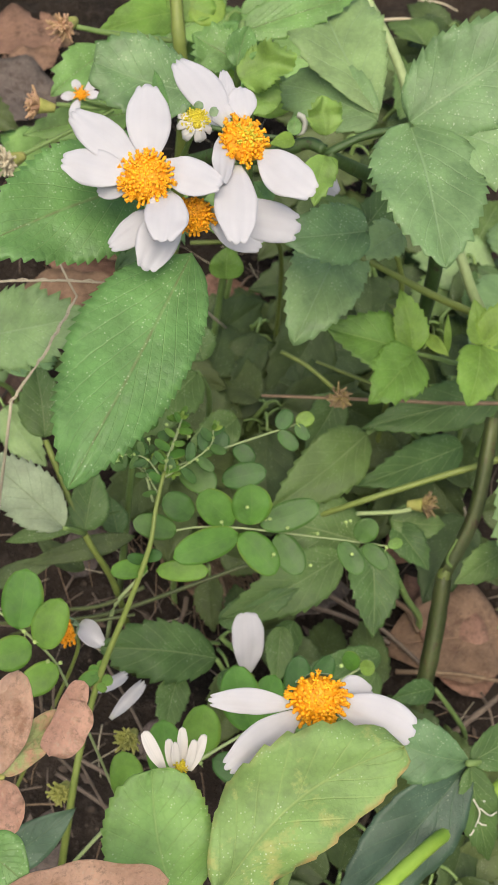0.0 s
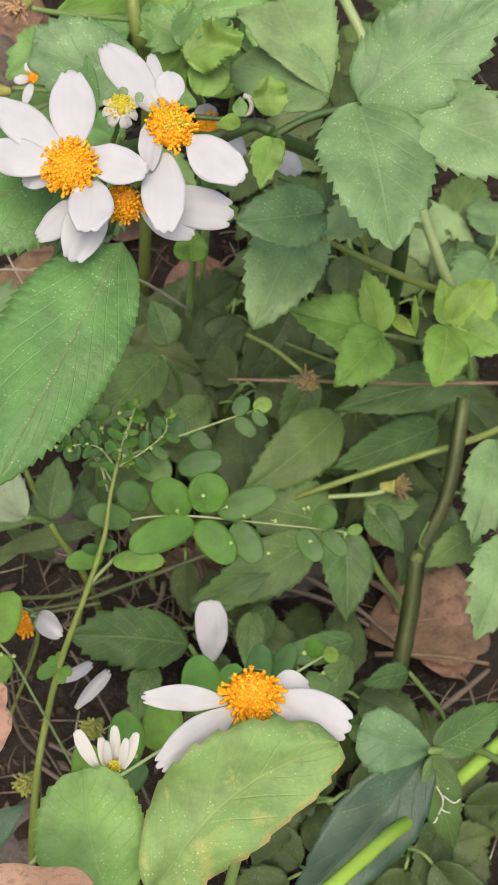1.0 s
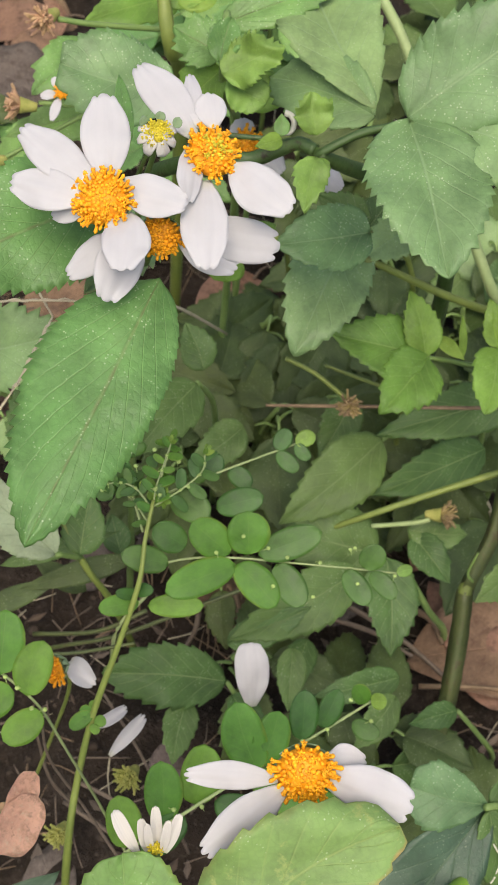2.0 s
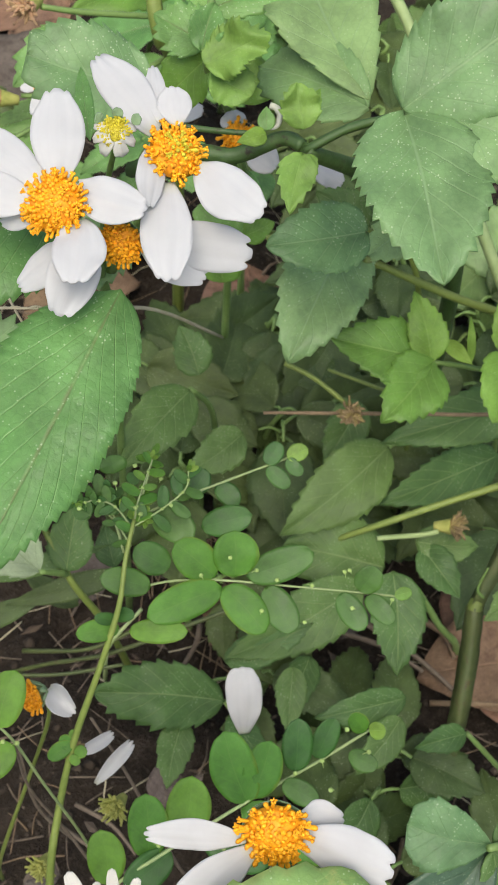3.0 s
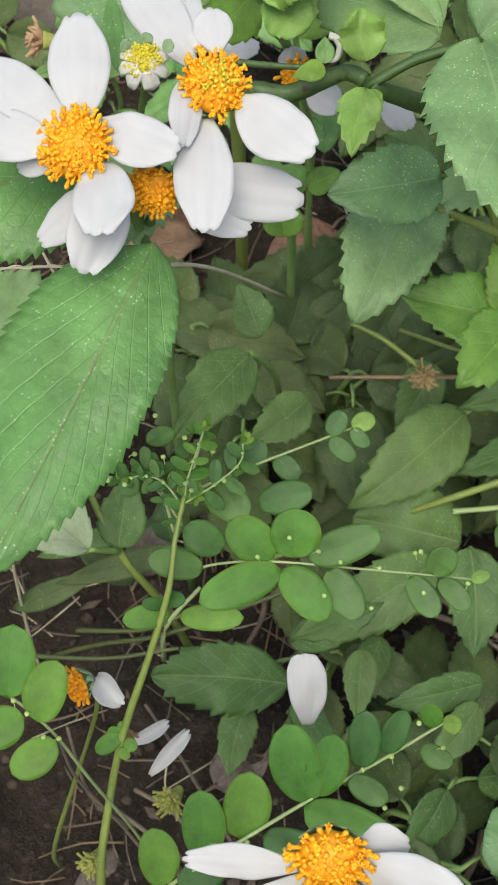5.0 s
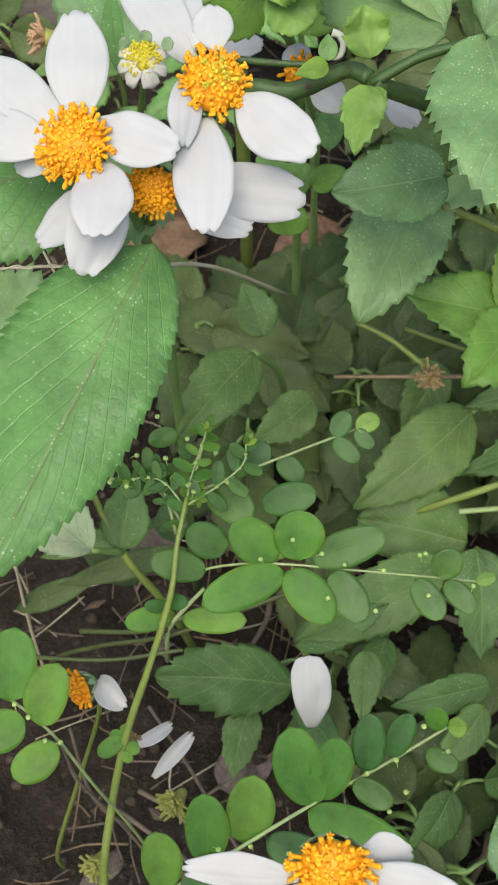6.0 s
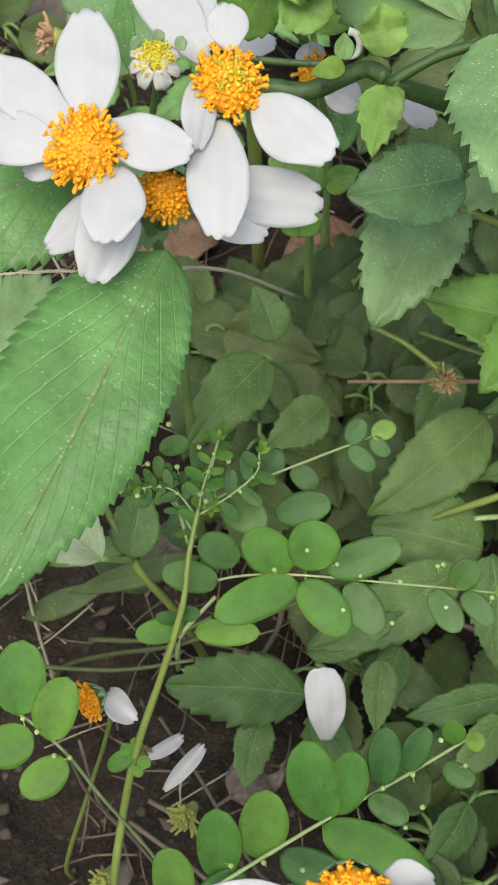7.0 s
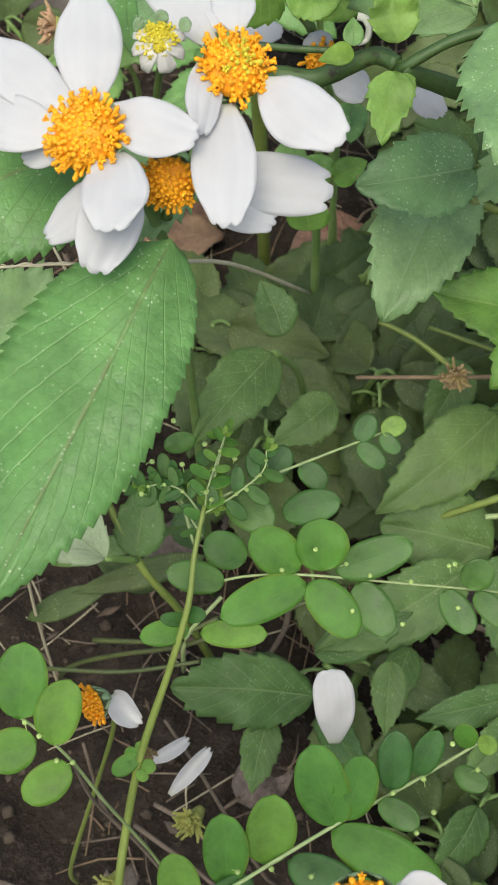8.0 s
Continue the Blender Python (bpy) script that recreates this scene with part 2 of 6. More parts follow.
SEPAL = plain_material("grey_green_bract", (0.16, 0.24, 0.12), (0.24, 0.33, 0.18), 0.6, 500, 0.3)
DRY = plain_material("dry_brown_husk", (0.11, 0.075, 0.04), (0.34, 0.235, 0.13), 0.85, 500, 0.5, islands=(0.24, 0.19, 0.06))
DRYPINK = plain_material("pinkish_dry_husk", (0.26, 0.14, 0.08), (0.5, 0.31, 0.19), 0.85, 500, 0.5, islands=(0.4, 0.27, 0.13))
DRYGREEN = plain_material("drying_green_husk", (0.22, 0.24, 0.05), (0.36, 0.34, 0.1), 0.8, 500, 0.5)
STRAW = plain_material("pale_straw", (0.38, 0.325, 0.21), (0.54, 0.475, 0.33), 0.75, 400, 0.5)
REDTWIG = plain_material("reddish_twig", (0.13, 0.085, 0.05), (0.25, 0.17, 0.1), 0.8, 400, 0.5)
TWIG = plain_material("brown_twig", (0.09, 0.065, 0.046), (0.19, 0.145, 0.105), 0.85, 400, 0.6)
CAPSULE = plain_material("pale_seed_capsule", (0.25, 0.36, 0.09), (0.38, 0.47, 0.16), 0.5, 500, 0.2)
CRUMB = plain_material("soil_crumb", (0.018, 0.012, 0.008), (0.045, 0.031, 0.02), 0.95, 260, 0.8, islands=(0.07, 0.052, 0.037))
FRAGMENT = plain_material("leaf_fragment", (0.045, 0.03, 0.02), (0.1, 0.066, 0.042), 0.85, 300, 0.6, islands=(0.12, 0.095, 0.075))
SOIL = soil_material()

# ---------------------------------------------------------------- builders
UP = Vector((0.0, -0.5, 0.866))  # the way most blades of this patch face


def world_of(ob):
    m = ob.matrix_basis.copy()
    while ob.parent:
        ob = ob.parent
        m = ob.matrix_basis @ m
    return m


def part(name, me, material, parent, label="", m=None):
    """One mesh object under a thing or under a part."""
    ob = new(name, me)
    if not me.materials:
        me.materials.append(material)
    ob.parent = parent
    if m is not None:
        ob.matrix_basis = world_of(parent).inverted() @ m if parent else m
    if label:
        tagged(ob, label)
    return ob


def mesh(name, verts, faces, smooth=True, uvs=None):
    me = bpy.data.meshes.new(name)
    me.from_pydata([tuple(v) for v in verts], [], faces)
    if smooth:
        me.polygons.foreach_set("use_smooth", [True] * len(me.polygons))
    if uvs is not None:
        layer = me.uv_layers.new(name="UVMap")
        idx = np.zeros(len(me.loops), dtype=np.int32)
        me.loops.foreach_get("vertex_index", idx)
        layer.data.foreach_set("uv", np.asarray(uvs, dtype=np.float32)[idx].ravel())
    me.update()
    return me


def outline(kind, u):
    """Half width of a blade along its length, 0 to 1."""
    power = {"ovate": (0.56, 1.02), "cordate": (0.4, 1.0), "broad": (0.48, 0.8), "elliptic": (0.66, 0.98), "mid": (0.6, 0.78), "lance": (0.8, 1.1), "wedge": (0.9, 0.85), "blunt": (0.5, 0.5), "full": (0.58, 0.84), "obovate": (0.85, 0.42)}.get(kind)
    if power:
        p, q = power
        top = p / (p + q)
        return u ** p * (1 - u) ** q / (top ** p * (1 - top) ** q)
    if kind == "round":
        return (np.clip(4 * u * (1 - u), 0, 1)) ** 0.42
    if kind == "oval":
        return (np.clip(4 * u * (1 - u), 0, 1)) ** 0.5
    if kind == "square_petal":
        return (0.28 + 0.72 * np.sin(np.clip(u / 0.62, 0, 1) * 1.571)) * (1 - 0.25 * np.clip((u - 0.7) / 0.3, 0, 1) ** 2.5)
    if kind == "petal":
        return (0.24 + 0.76 * np.sin(np.clip(u / 0.56, 0, 1) * 1.571)) * (1 - 0.46 * np.clip((u - 0.56) / 0.44, 0, 1) ** 2.3)
    return np.clip(4 * u * (1 - u), 0, 1) ** 0.3  # strap


def blade_mesh(kind, length, width, fold=0.12, bend=0.06, wave=0.02, teeth=0, notch=0.0, curl=0.0, crumple=0.0, tooth=1.0, sway=0.0, lop=0.0, quilt=0.0, ribs=7, slant=0.32, seed=0, thick=0.00022):
    """A thin closed blade along x, its face towards z, quilted between its side veins or grooved if it is a petal."""
    rnd = random.Random(seed)
    petal_like = kind.endswith("petal")
    nu = teeth * 4 + 1 if teeth else (25 if petal_like or crumple else 17)
    nv = 17 if petal_like or crumple else (13 if quilt else 9)
    u = np.linspace(0, 1, nu)
    half = outline(kind, np.clip(u, 1e-4, 1 - 1e-4)) * width / 2
    half[0] = max(half[0], width * 0.012)
    push = np.zeros((2, nu))
    wide = np.stack([half, half])
    if teeth:
        saw = (u * teeth) % 1.0
        for k in range(2):
            jag = np.array([0.55 + 0.9 * rnd.random() for _ in range(teeth + 1)])[np.minimum((u * teeth).astype(int), teeth)]
            depth = 0.105 * tooth * width * jag * np.clip(half / (width * 0.25), 0.1, 1)
            on = (u > 0.08) * (u < 0.985)
            wide[k] = half + depth * (saw - 0.4) * on
            push[k] = depth * 0.75 * saw * on
    ph = [rnd.random() * 6.28 for _ in range(4)]
    side = rnd.uniform(-0.06, 0.06) + sway
    verts, uvs = [], []
    for i in range(nu):
        for j in range(nv):
            v = -1 + 2 * j / (nv - 1)
            k = 1 if v > 0 else 0
            av = abs(v)
            # only the outer part of the blade follows the teeth
            y = v * (half[i] + (wide[k][i] - half[i]) * av ** 4) * (1 + lop * (1 if v > 0 else -1))
            uu = u[i]
            x = uu * length + push[k][i] * av ** 6
            if petal_like:
                lobes = math.exp(-((v - 0.36 - 0.12 * math.sin(ph[3])) / 0.12) ** 2) + 0.8 * math.exp(-((v + 0.32 - 0.16 * math.sin(ph[2])) / 0.12) ** 2)
                x = length * (0.9 * uu + uu ** 6 * (0.1 * math.sqrt(max(0.0, 1 - av ** 2.2)) - notch * lobes))
            y += side * width * math.sin(math.pi * uu)
            z = bend * length * 4 * uu * (1 - uu) + fold * av * half[i]
            z += wave * width * (math.sin(uu * 11 + ph[0] + 1.2 * v) * v + 0.6 * math.sin(uu * 19 + ph[1]) * v * v + 0.5 * math.sin(7 * uu + 3 * v + ph[2]))
            z += curl * width * v * v * (0.4 + uu) - (curl * 0.6 * length * max(0.0, uu - 0.7) ** 2 * 4 if curl else 0)
            if quilt and petal_like:
                z += quilt * width * (math.cos(v * 9.4 + 0.6 * math.sin(ph[1])) * (0.4 + 0.6 * uu) * (1 - 0.5 * av) - 0.8 * av ** 3)
            elif quilt:
                swell = abs(math.cos(math.pi * ((uu - slant * av ** 0.8) * ribs)))
                z += quilt * width * (swell ** 0.6 * min(1.0, av * 4) * (1 - av ** 2) - 0.7 * math.exp(-(av / 0.09) ** 2))
            if crumple:
                q = Vector((x, y, seed * 0.37))
                z += crumple * width * (noise.noise(q * 110) + 0.6 * noise.noise(q * 260))
                y += crumple * width * 0.5 * noise.noise(q * 90 + Vector((7, 3, 1)))
                x += crumple * width * 0.6 * noise.noise(q * 140 + Vector((2, 9, 4))) * av
            verts.append((x, y, z))
            uvs.append((uu, v))
    n = nu * nv
    verts += [(x, y, z - thick) for x, y, z in verts]
    uvs += uvs[:n]
    faces = []
    for i in range(nu - 1):
        for j in range(nv - 1):
            a = i * nv + j
            faces.append((a, a + nv, a + nv + 1, a + 1))
            faces.append((n + a, n + a + 1, n + a + nv + 1, n + a + nv))
    rim = [j for j in range(nv)] + [i * nv + nv - 1 for i in range(1, nu)] + [(nu - 1) * nv + j for j in range(nv - 2, -1, -1)] + [i * nv for i in range(nu - 2, 0, -1)]
    for a, b in zip(rim, rim[1:] + rim[:1]):
        faces.append((a, b, n + b, n + a))
    return mesh(kind, verts, faces, True, uvs)


def blade_pose(base, tip, roll=0.0, face=None):
    x = (Vector(tip) - Vector(base)).normalized()
    z = Vector(face) if face else UP.copy()
    z = z - x * z.dot(x)
    z = z.normalized() if z.length > 1e-4 else Vector((0, 1, 0)).cross(x).normalized()
    z = Matrix.Rotation(radians(roll), 3, x) @ z
    y = z.cross(x)
    m = Matrix((x, y, z)).transposed().to_4x4()
    m.translation = base
    return m


COUNT = [0]


def blade(parent, name, base, tip, width, material, kind="ovate", roll=0.0, label="", face=None, **shape):
    COUNT[0] += 1
    me = blade_mesh(kind, (Vector(tip) - Vector(base)).length, width, seed=COUNT[0], **shape)
    return part(name, me, material, parent, label, blade_pose(base, tip, roll, face))


SIDE_VEINS = {"green_leaf": (8, 0.5)}


def leaf(parent, base, tip, width, material, roll=0.0, teeth=13, fold=0.14, bend=0.05, wave=0.03, kind="ovate", label="", name="leaf", crumple=0.0, tooth=1.0, sway=0.0, lop=0.0, quilt=0.022):
    if crumple or not teeth:
        quilt = 0.0
    return blade(parent, name, base, tip, width, material, kind, roll, label, None, fold=fold, bend=bend, wave=wave, teeth=teeth, crumple=crumple, tooth=tooth, sway=sway, lop=lop, quilt=quilt, ribs=SIDE_VEINS.get(material.name, (7, 0.32))[0], slant=SIDE_VEINS.get(material.name, (7, 0.32))[1])


def oval(parent, base, tip, width, material, roll=0.0, label=""):
    return blade(parent, "leaf", base, tip, width, material, "oval", roll, label, None, fold=0.08, bend=0.03, wave=0.015)


def petal(parent, base, tip, width, material=None, roll=0.0, notch=0.04, bend=0.05, curl=0.0, fold=-0.08, name="petal", label="", kind="petal"):
    return blade(parent, name, base, tip, width, material or WHITE, kind, roll, label, None, fold=fold, bend=bend, wave=0.03, notch=notch, curl=curl, quilt=0.008)


def smooth_points(points, steps):
    pts = [Vector(p) for p in points]
    ext = [2 * pts[0] - pts[1]] + pts + [2 * pts[-1] - pts[-2]]
    out = []
    for k in range(1, len(ext) - 2):
        a, b, c, d = ext[k - 1 : k + 3]
        for s in range(steps):
            t = s / steps
            out.append(0.5 * (2 * b + (c - a) * t + (2 * a - 5 * b + 4 * c - d) * t * t + (3 * b - a - 3 * c + d) * t ** 3))
    return out + [pts[-1]]


def tube_data(points, r0, r1, sides=8, steps=5, ribs=0.0, knobs=0.0, seed=0):
    path = smooth_points(points, steps)
    rnd = random.Random(seed)
    verts, faces = [], []
    for k, p in enumerate(path):
        ahead = (path[min(k + 1, len(path) - 1)] - path[max(k - 1, 0)]).normalized()
        a = ahead.cross(Vector((0.31, 0.2, 0.93))).normalized()
        b = ahead.cross(a)
        r = (r0 + (r1 - r0) * k / (len(path) - 1)) * (1 + knobs * (rnd.random() - 0.5))
        for s in range(sides):
            t = 2 * math.pi * s / sides
            rr = r * (1 + ribs * (1 if s % 2 else -1))
            verts.append(p + a * (rr * math.cos(t)) + b * (rr * math.sin(t)))
    for k in range(len(path) - 1):
        for s in range(sides):
            q = k * sides
            faces.append((q + s, q + (s + 1) % sides, q + sides + (s + 1) % sides, q + sides + s))
    faces.append(tuple(range(sides - 1, -1, -1)))
    faces.append(tuple(range(len(verts) - sides, len(verts))))
    return verts, faces


def stem(parent, points, r0, r1, material, name="stem", label="", ribs=0.0, knobs=0.12):
    COUNT[0] += 1
    v, f = tube_data(points, r0, r1, 8, 5, ribs, knobs, COUNT[0])
    o = Vector(points[0])
    me = mesh(name, [p - o for p in v], f)
    return part(name, me, material, parent, label, Matrix.Translation(o))


def merged(pieces):
    verts, faces = [], []
    for v, f in pieces:
        k = len(verts)
        verts += v
        faces += [tuple(i + k for i in q) for q in f]
    return verts, faces


def thing(name, at, label, category, group=""):
    ob = new(name)
    ob.empty_display_size = 0.01
    ob.matrix_basis = Matrix.Translation(at)
    return tagged(ob, label, category, group)


def face_pose(centre, normal):
    m = Vector(normal).normalized().to_track_quat("Z", "Y").to_matrix().to_4x4()
    m.translation = centre
    return m


FLORETS = {}


def floret_mesh(variant, material):
    """One tiny tube of unit length with a flared, split tip; shared by all florets of a colour."""
    key = (variant, material.name)
    if key not in FLORETS:
        bendx = (-0.15, 0.05, 0.18)[variant]
        if variant < 2:
            pieces = [tube_data([(0, 0, -0.5), (bendx * 0.4, 0, 0.3), (bendx * 0.8, 0, 0.75), (bendx, 0, 1.05)], 0.24, 0.42, 8, 2)]
            pieces.append(tube_data([(bendx, 0, 1.0), (bendx, 0, 1.18), (bendx, 0, 1.3)], 0.42, 0.14, 8, 2))
        else:
            pieces = [tube_data([(0, 0, -0.5), (bendx * 0.3, 0, 0.4), (bendx, 0, 1.0)], 0.30, 0.40, 7, 2)]
            for q in range(5):
                a = 1.257 * q + variant
                d = Vector((math.cos(a), math.sin(a), 0))
                tip = Vector((bendx, 0, 0.95))
                pieces.append(tube_data([tip + d * 0.16, tip + d * 0.36 + Vector((0, 0, 0.22)), tip + d * 0.6 + Vector((0, 0, 0.2))], 0.22, 0.15, 5, 1))
        me = mesh("floret", *merged(pieces))
        me.materials.append(material)
        FLORETS[key] = me
    return FLORETS[key]


def floret_spots(disc, radius, height, count, rnd, material, rise=0.0, name="floret"):
    """Florets spiralling over the dome of a disc."""
    for k in range(count):
        t = (k + 0.5) / count
        r, a = radius * math.sqrt(t), k * 2.39996 + rnd.uniform(-0.15, 0.15)
        d = Vector((math.cos(a), math.sin(a), 0))
        foot = d * r * 0.92 + Vector((0, 0, rise + height * (1 - t * 0.9) * 0.75))
        way = d * (0.2 + 0.95 * t) + Vector((rnd.uniform(-0.25, 0.25), rnd.uniform(-0.25, 0.25), 1.15 - 0.7 * t))
        m = face_pose(foot, way)
        ln = radius * 2.1 / math.sqrt(count) * rnd.uniform(0.85, 1.2)
        ob = new(name, floret_mesh(2 if rnd.random() < 0.08 + 0.35 * t * t else rnd.randrange(2), material))
        ob.parent = disc
        ob.matrix_basis = m @ Matrix.Rotation(rnd.random() * 6.28, 4, "Z") @ Matrix.Diagonal((ln, ln, ln * (1.4 if t > 0.8 else 0.95), 1))


def flower(parent, centre, normal, radius, florets=90, material=None, height=0.65, label="orange disc of a daisy flower", core=None, seed=0):
    """The disc of a daisy: a dome that carries its petals, florets and green cup as pieces."""
    rnd = random.Random(seed + 5)
    rings, sides = 6, 20
    verts, faces = [], []
    for i in range(rings + 1):
        t = i / rings
        for s in range(sides):
            a = 2 * math.pi * s / sides
            verts.append((radius * 0.93 * t * math.cos(a), radius * 0.93 * t * math.sin(a), radius * height * (1 - t * t) * 0.98))
    for i in range(rings):
        for s in range(sides):
            q = i * sides
            faces.append((q + s, q + sides + s, q + sides + (s + 1) % sides, q + (s + 1) % sides))
    faces.append(tuple(rings * sides + s for s in range(sides - 1, -1, -1)))
    material = material or FLORET
    pose_m = face_pose(centre, normal)
    disc = part("flower_head", mesh("disc", verts, faces), FLORETOLD if material == FLORET else material, parent, label, pose_m)
    floret_spots(disc, radius, radius * height, int(florets * 1.4), rnd, material)
    if core:
        floret_spots(disc, radius * 0.36, radius * 0.22, 20, rnd, core, radius * height * 0.72, "young_floret")
    vs, fs = [], []
    for i in range(4):
        t = i / 3
        c = Vector((radius * (0.3 + 0.75 * t ** 0.7), 0, radius * (0.85 * t - 0.9)))
        w, e = radius * 0.24 * (1 - t) ** 0.5 + radius * 0.03, Vector((0, 1, 0))
        vs += [c - e * w, c + e * w, c + e * w - Vector((radius * 0.06, 0, 0)), c - e * w - Vector((radius * 0.06, 0, 0))]
    for i in range(3):
        fs += [(4 * i + j, 4 * i + (j + 1) % 4, 4 * i + 4 + (j + 1) % 4, 4 * i + 4 + j) for j in range(4)]
    bract = mesh("bract", vs, fs + [(3, 2, 1, 0), (12, 13, 14, 15)])
    for k in range(10):
        sub(disc, "bract", bract, SEPAL, "", Matrix.Rotation(0.628 * k, 4, "Z"))
    return disc


def sub(parent, name, me, material, label="", m=None):
    """A piece of a part, in the part's own space."""
    ob = new(name, me)
    if not me.materials:
        me.materials.append(material)
    ob.parent = parent
    if m is not None:
        ob.matrix_basis = m
    return tagged(ob, label) if label else ob


def dried_head(parent, centre, normal, radius, label, material=None, count=60, seed=0):
    """A spent flower: a small cup with withered, ragged bristles."""
    rnd = random.Random(seed + 50)
    pieces = []
    for k in range(count):
        a, t = rnd.random() * 6.283, math.sqrt(rnd.random())
        way = Vector((math.cos(a) * t, math.sin(a) * t, 0.55 + 0.5 * (1 - t))).normalized()
        mid = way * radius * rnd.uniform(0.35, 0.7)
        end = mid + (way + Vector((rnd.uniform(-0.6, 0.6), rnd.uniform(-0.6, 0.6), rnd.uniform(-0.5, 0.3)))) * radius * rnd.uniform(0.15, 0.4)
        pieces.append(tube_data([way * radius * 0.1, mid, end], radius * 0.11, radius * 0.06, 5, 2, 0, 0.7, k))
    v, f = merged(pieces)
    m = face_pose(centre, normal)
    head = part("dried_flower_head", mesh("bristles", v, f), material or DRY, parent, label, m)
    v, f = tube_data([(0, 0, -radius * 0.75), (0, 0, -radius * 0.3), (0, 0, radius * 0.1)], radius * 0.22, radius * 0.42, 9, 3)
    sub(head, "cup", mesh("cup", v, f), DRYGREEN, "yellowish green cup")
    return head


def capsules(parent, points, radius):
    """Tiny round seed capsules on a twig, each with its short stalk."""
    vs, fs = [], []
    for i in range(1, 5):
        for s in range(8):
            th, a = math.pi * i / 5, 2 * math.pi * s / 8
            r = radius * (1 + 0.08 * (s % 2))
            vs.append(Vector((r * math.sin(th) * math.cos(a), r * math.sin(th) * math.sin(a), 0.8 * radius * math.cos(th))))
    for i in range(3):
        fs += [(8 * i + s, 8 * i + 8 + s, 8 * i + 8 + (s + 1) % 8, 8 * i + (s + 1) % 8) for s in range(8)]
    ball = (vs, fs + [tuple(range(8)), tuple(range(31, 23, -1))])
    me = mesh("capsule", *merged([ball, tube_data([(0, 0, 0), (0, radius * 1.2, -radius * 1.2), (0, radius * 1.6, -radius * 2.4)], radius * 0.2, radius * 0.15, 5, 2)]))
    for k, p in enumerate(points):
        m = Matrix.Translation(p) @ Matrix.Rotation(k * 1.7, 4, "Z") @ Matrix.Rotation(0.4 * math.sin(k), 4, "X")
        part("seed_capsule", me, CAPSULE, parent, "", m)


def beaded_straw(parent, points, radius, seed):
    """A dry grass spike: a thin stalk with small husks set closely along it."""
    rnd = random.Random(seed)
    pieces = [tube_data(points, radius * 0.5, radius * 0.4, 6, 8)]
    path = smooth_points(points, 9)
    for k in range(1, len(path) - 1):
        ahead = (path[k + 1] - path[k - 1]).normalized()
        out = ahead.cross(Vector((0.3, rnd.uniform(-1, 1), 0.9))).normalized() * rnd.choice((-1, 1))
        a = path[k]
        pieces.append(tube_data([a, a + ahead * radius * 2.2 + out * radius * 0.9, a + ahead * radius * 4.4 + out * radius * 0.5], radius * 0.55, radius * 0.16, 5, 2))
    v, f = merged(pieces)
    o = Vector(points[0])
    return part("straw_blade", mesh("straw_blade", [q - o for q in v], f), STRAW, parent, "dry grass spike with small pale husks", Matrix.Translation(o))


def sprig(parent, points, count, size, material, seed):
    """A hair-thin twig with tiny alternating leaves and a knot of buds at its end."""
    rnd = random.Random(seed)
    stem(parent, points, 0.00026, 0.00016, PALESTEM, name="twig")
    path = smooth_points(points, 6)
    for k in range(count):
        i = int((k + 1) / (count + 0.5) * (len(path) - 1))
        ahead = (path[min(i + 1, len(path) - 1)] - path[i - 1]).normalized()
        out = ahead.cross(UP).normalized() * (1 if k % 2 else -1)
        way = (out + ahead * rnd.uniform(0.2, 0.8) + UP * rnd.uniform(-0.2, 0.3)).normalized()
        ln = size * rnd.uniform(0.7, 1.2)
        oval(parent, tuple(path[i]), tuple(path[i] + way * ln), ln * rnd.uniform(0.45, 0.6), material, roll=rnd.uniform(-30, 30))
    for k in range(5):
        way = Vector((rnd.uniform(-1, 1), rnd.uniform(-0.6, 1), rnd.uniform(0, 1))).normalized()
        oval(parent, tuple(path[-1]), tuple(path[-1] + way * size * 0.55), size * 0.25, BRIGHT, roll=rnd.uniform(-40, 40))
    capsules(parent, [tuple(path[int(len(path) * q)] + UP * 0.0008) for q in (0.35, 0.6, 0.8)], 0.00042)


def low_weed(at, height, spread, size, material, count, label, seed, teeth=8, kind="ovate", stalk=None):
    """A low weed: a short stem and a loose whorl of leaves on leaf stalks."""
    rnd = random.Random(seed)
    x, y = at
    p = thing("weed", (x, y, 0.0), label, "plant", "low weeds")
    top = Vector((x + rnd.uniform(-0.01, 0.01), y + rnd.uniform(-0.01, 0.01), height))
    stem(p, [(x, y, -0.02), (x + rnd.uniform(-0.004, 0.004), y, height * 0.5), tuple(top)], 0.0013, 0.0009, stalk or STEM)
    turn = rnd.random() * 6.28
    for k in range(count):
        a = turn + k * 2.4 + rnd.uniform(-0.3, 0.3)
        foot = top + Vector((0, 0, -height * 0.5 * k / count))
        d = Vector((math.cos(a), math.sin(a), rnd.uniform(-0.25, 0.3)))
        base = foot + d * spread * rnd.uniform(0.3, 0.7)
        ln = size * rnd.uniform(0.75, 1.2)
        tip = base + Vector((d.x, d.y, d.z - 0.25)) * ln
        stem(p, [tuple(foot), tuple((foot + base) / 2 + Vector((0, 0, 0.002))), tuple(base)], 0.0007, 0.0005, stalk or STEM, name="leaf_stalk")
        leaf(p, tuple(base), tuple(tip), ln * rnd.uniform(0.55, 0.72), material, roll=rnd.uniform(-25, 25), teeth=teeth, kind=kind, bend=rnd.uniform(0.02, 0.1), tooth=0.65)


# ---------------------------------------------------------------- ground
def ground_height(x, y):
    p = Vector((x, y, 0))
    near = max(0.0, 1 - (abs(x) + abs(y - 0.2)) / 3)
    return near * (0.010 * noise.noise(p * 14) + 0.008 * noise.noise(p * 42) + 0.005 * noise.noise(p * 110)) - 0.012


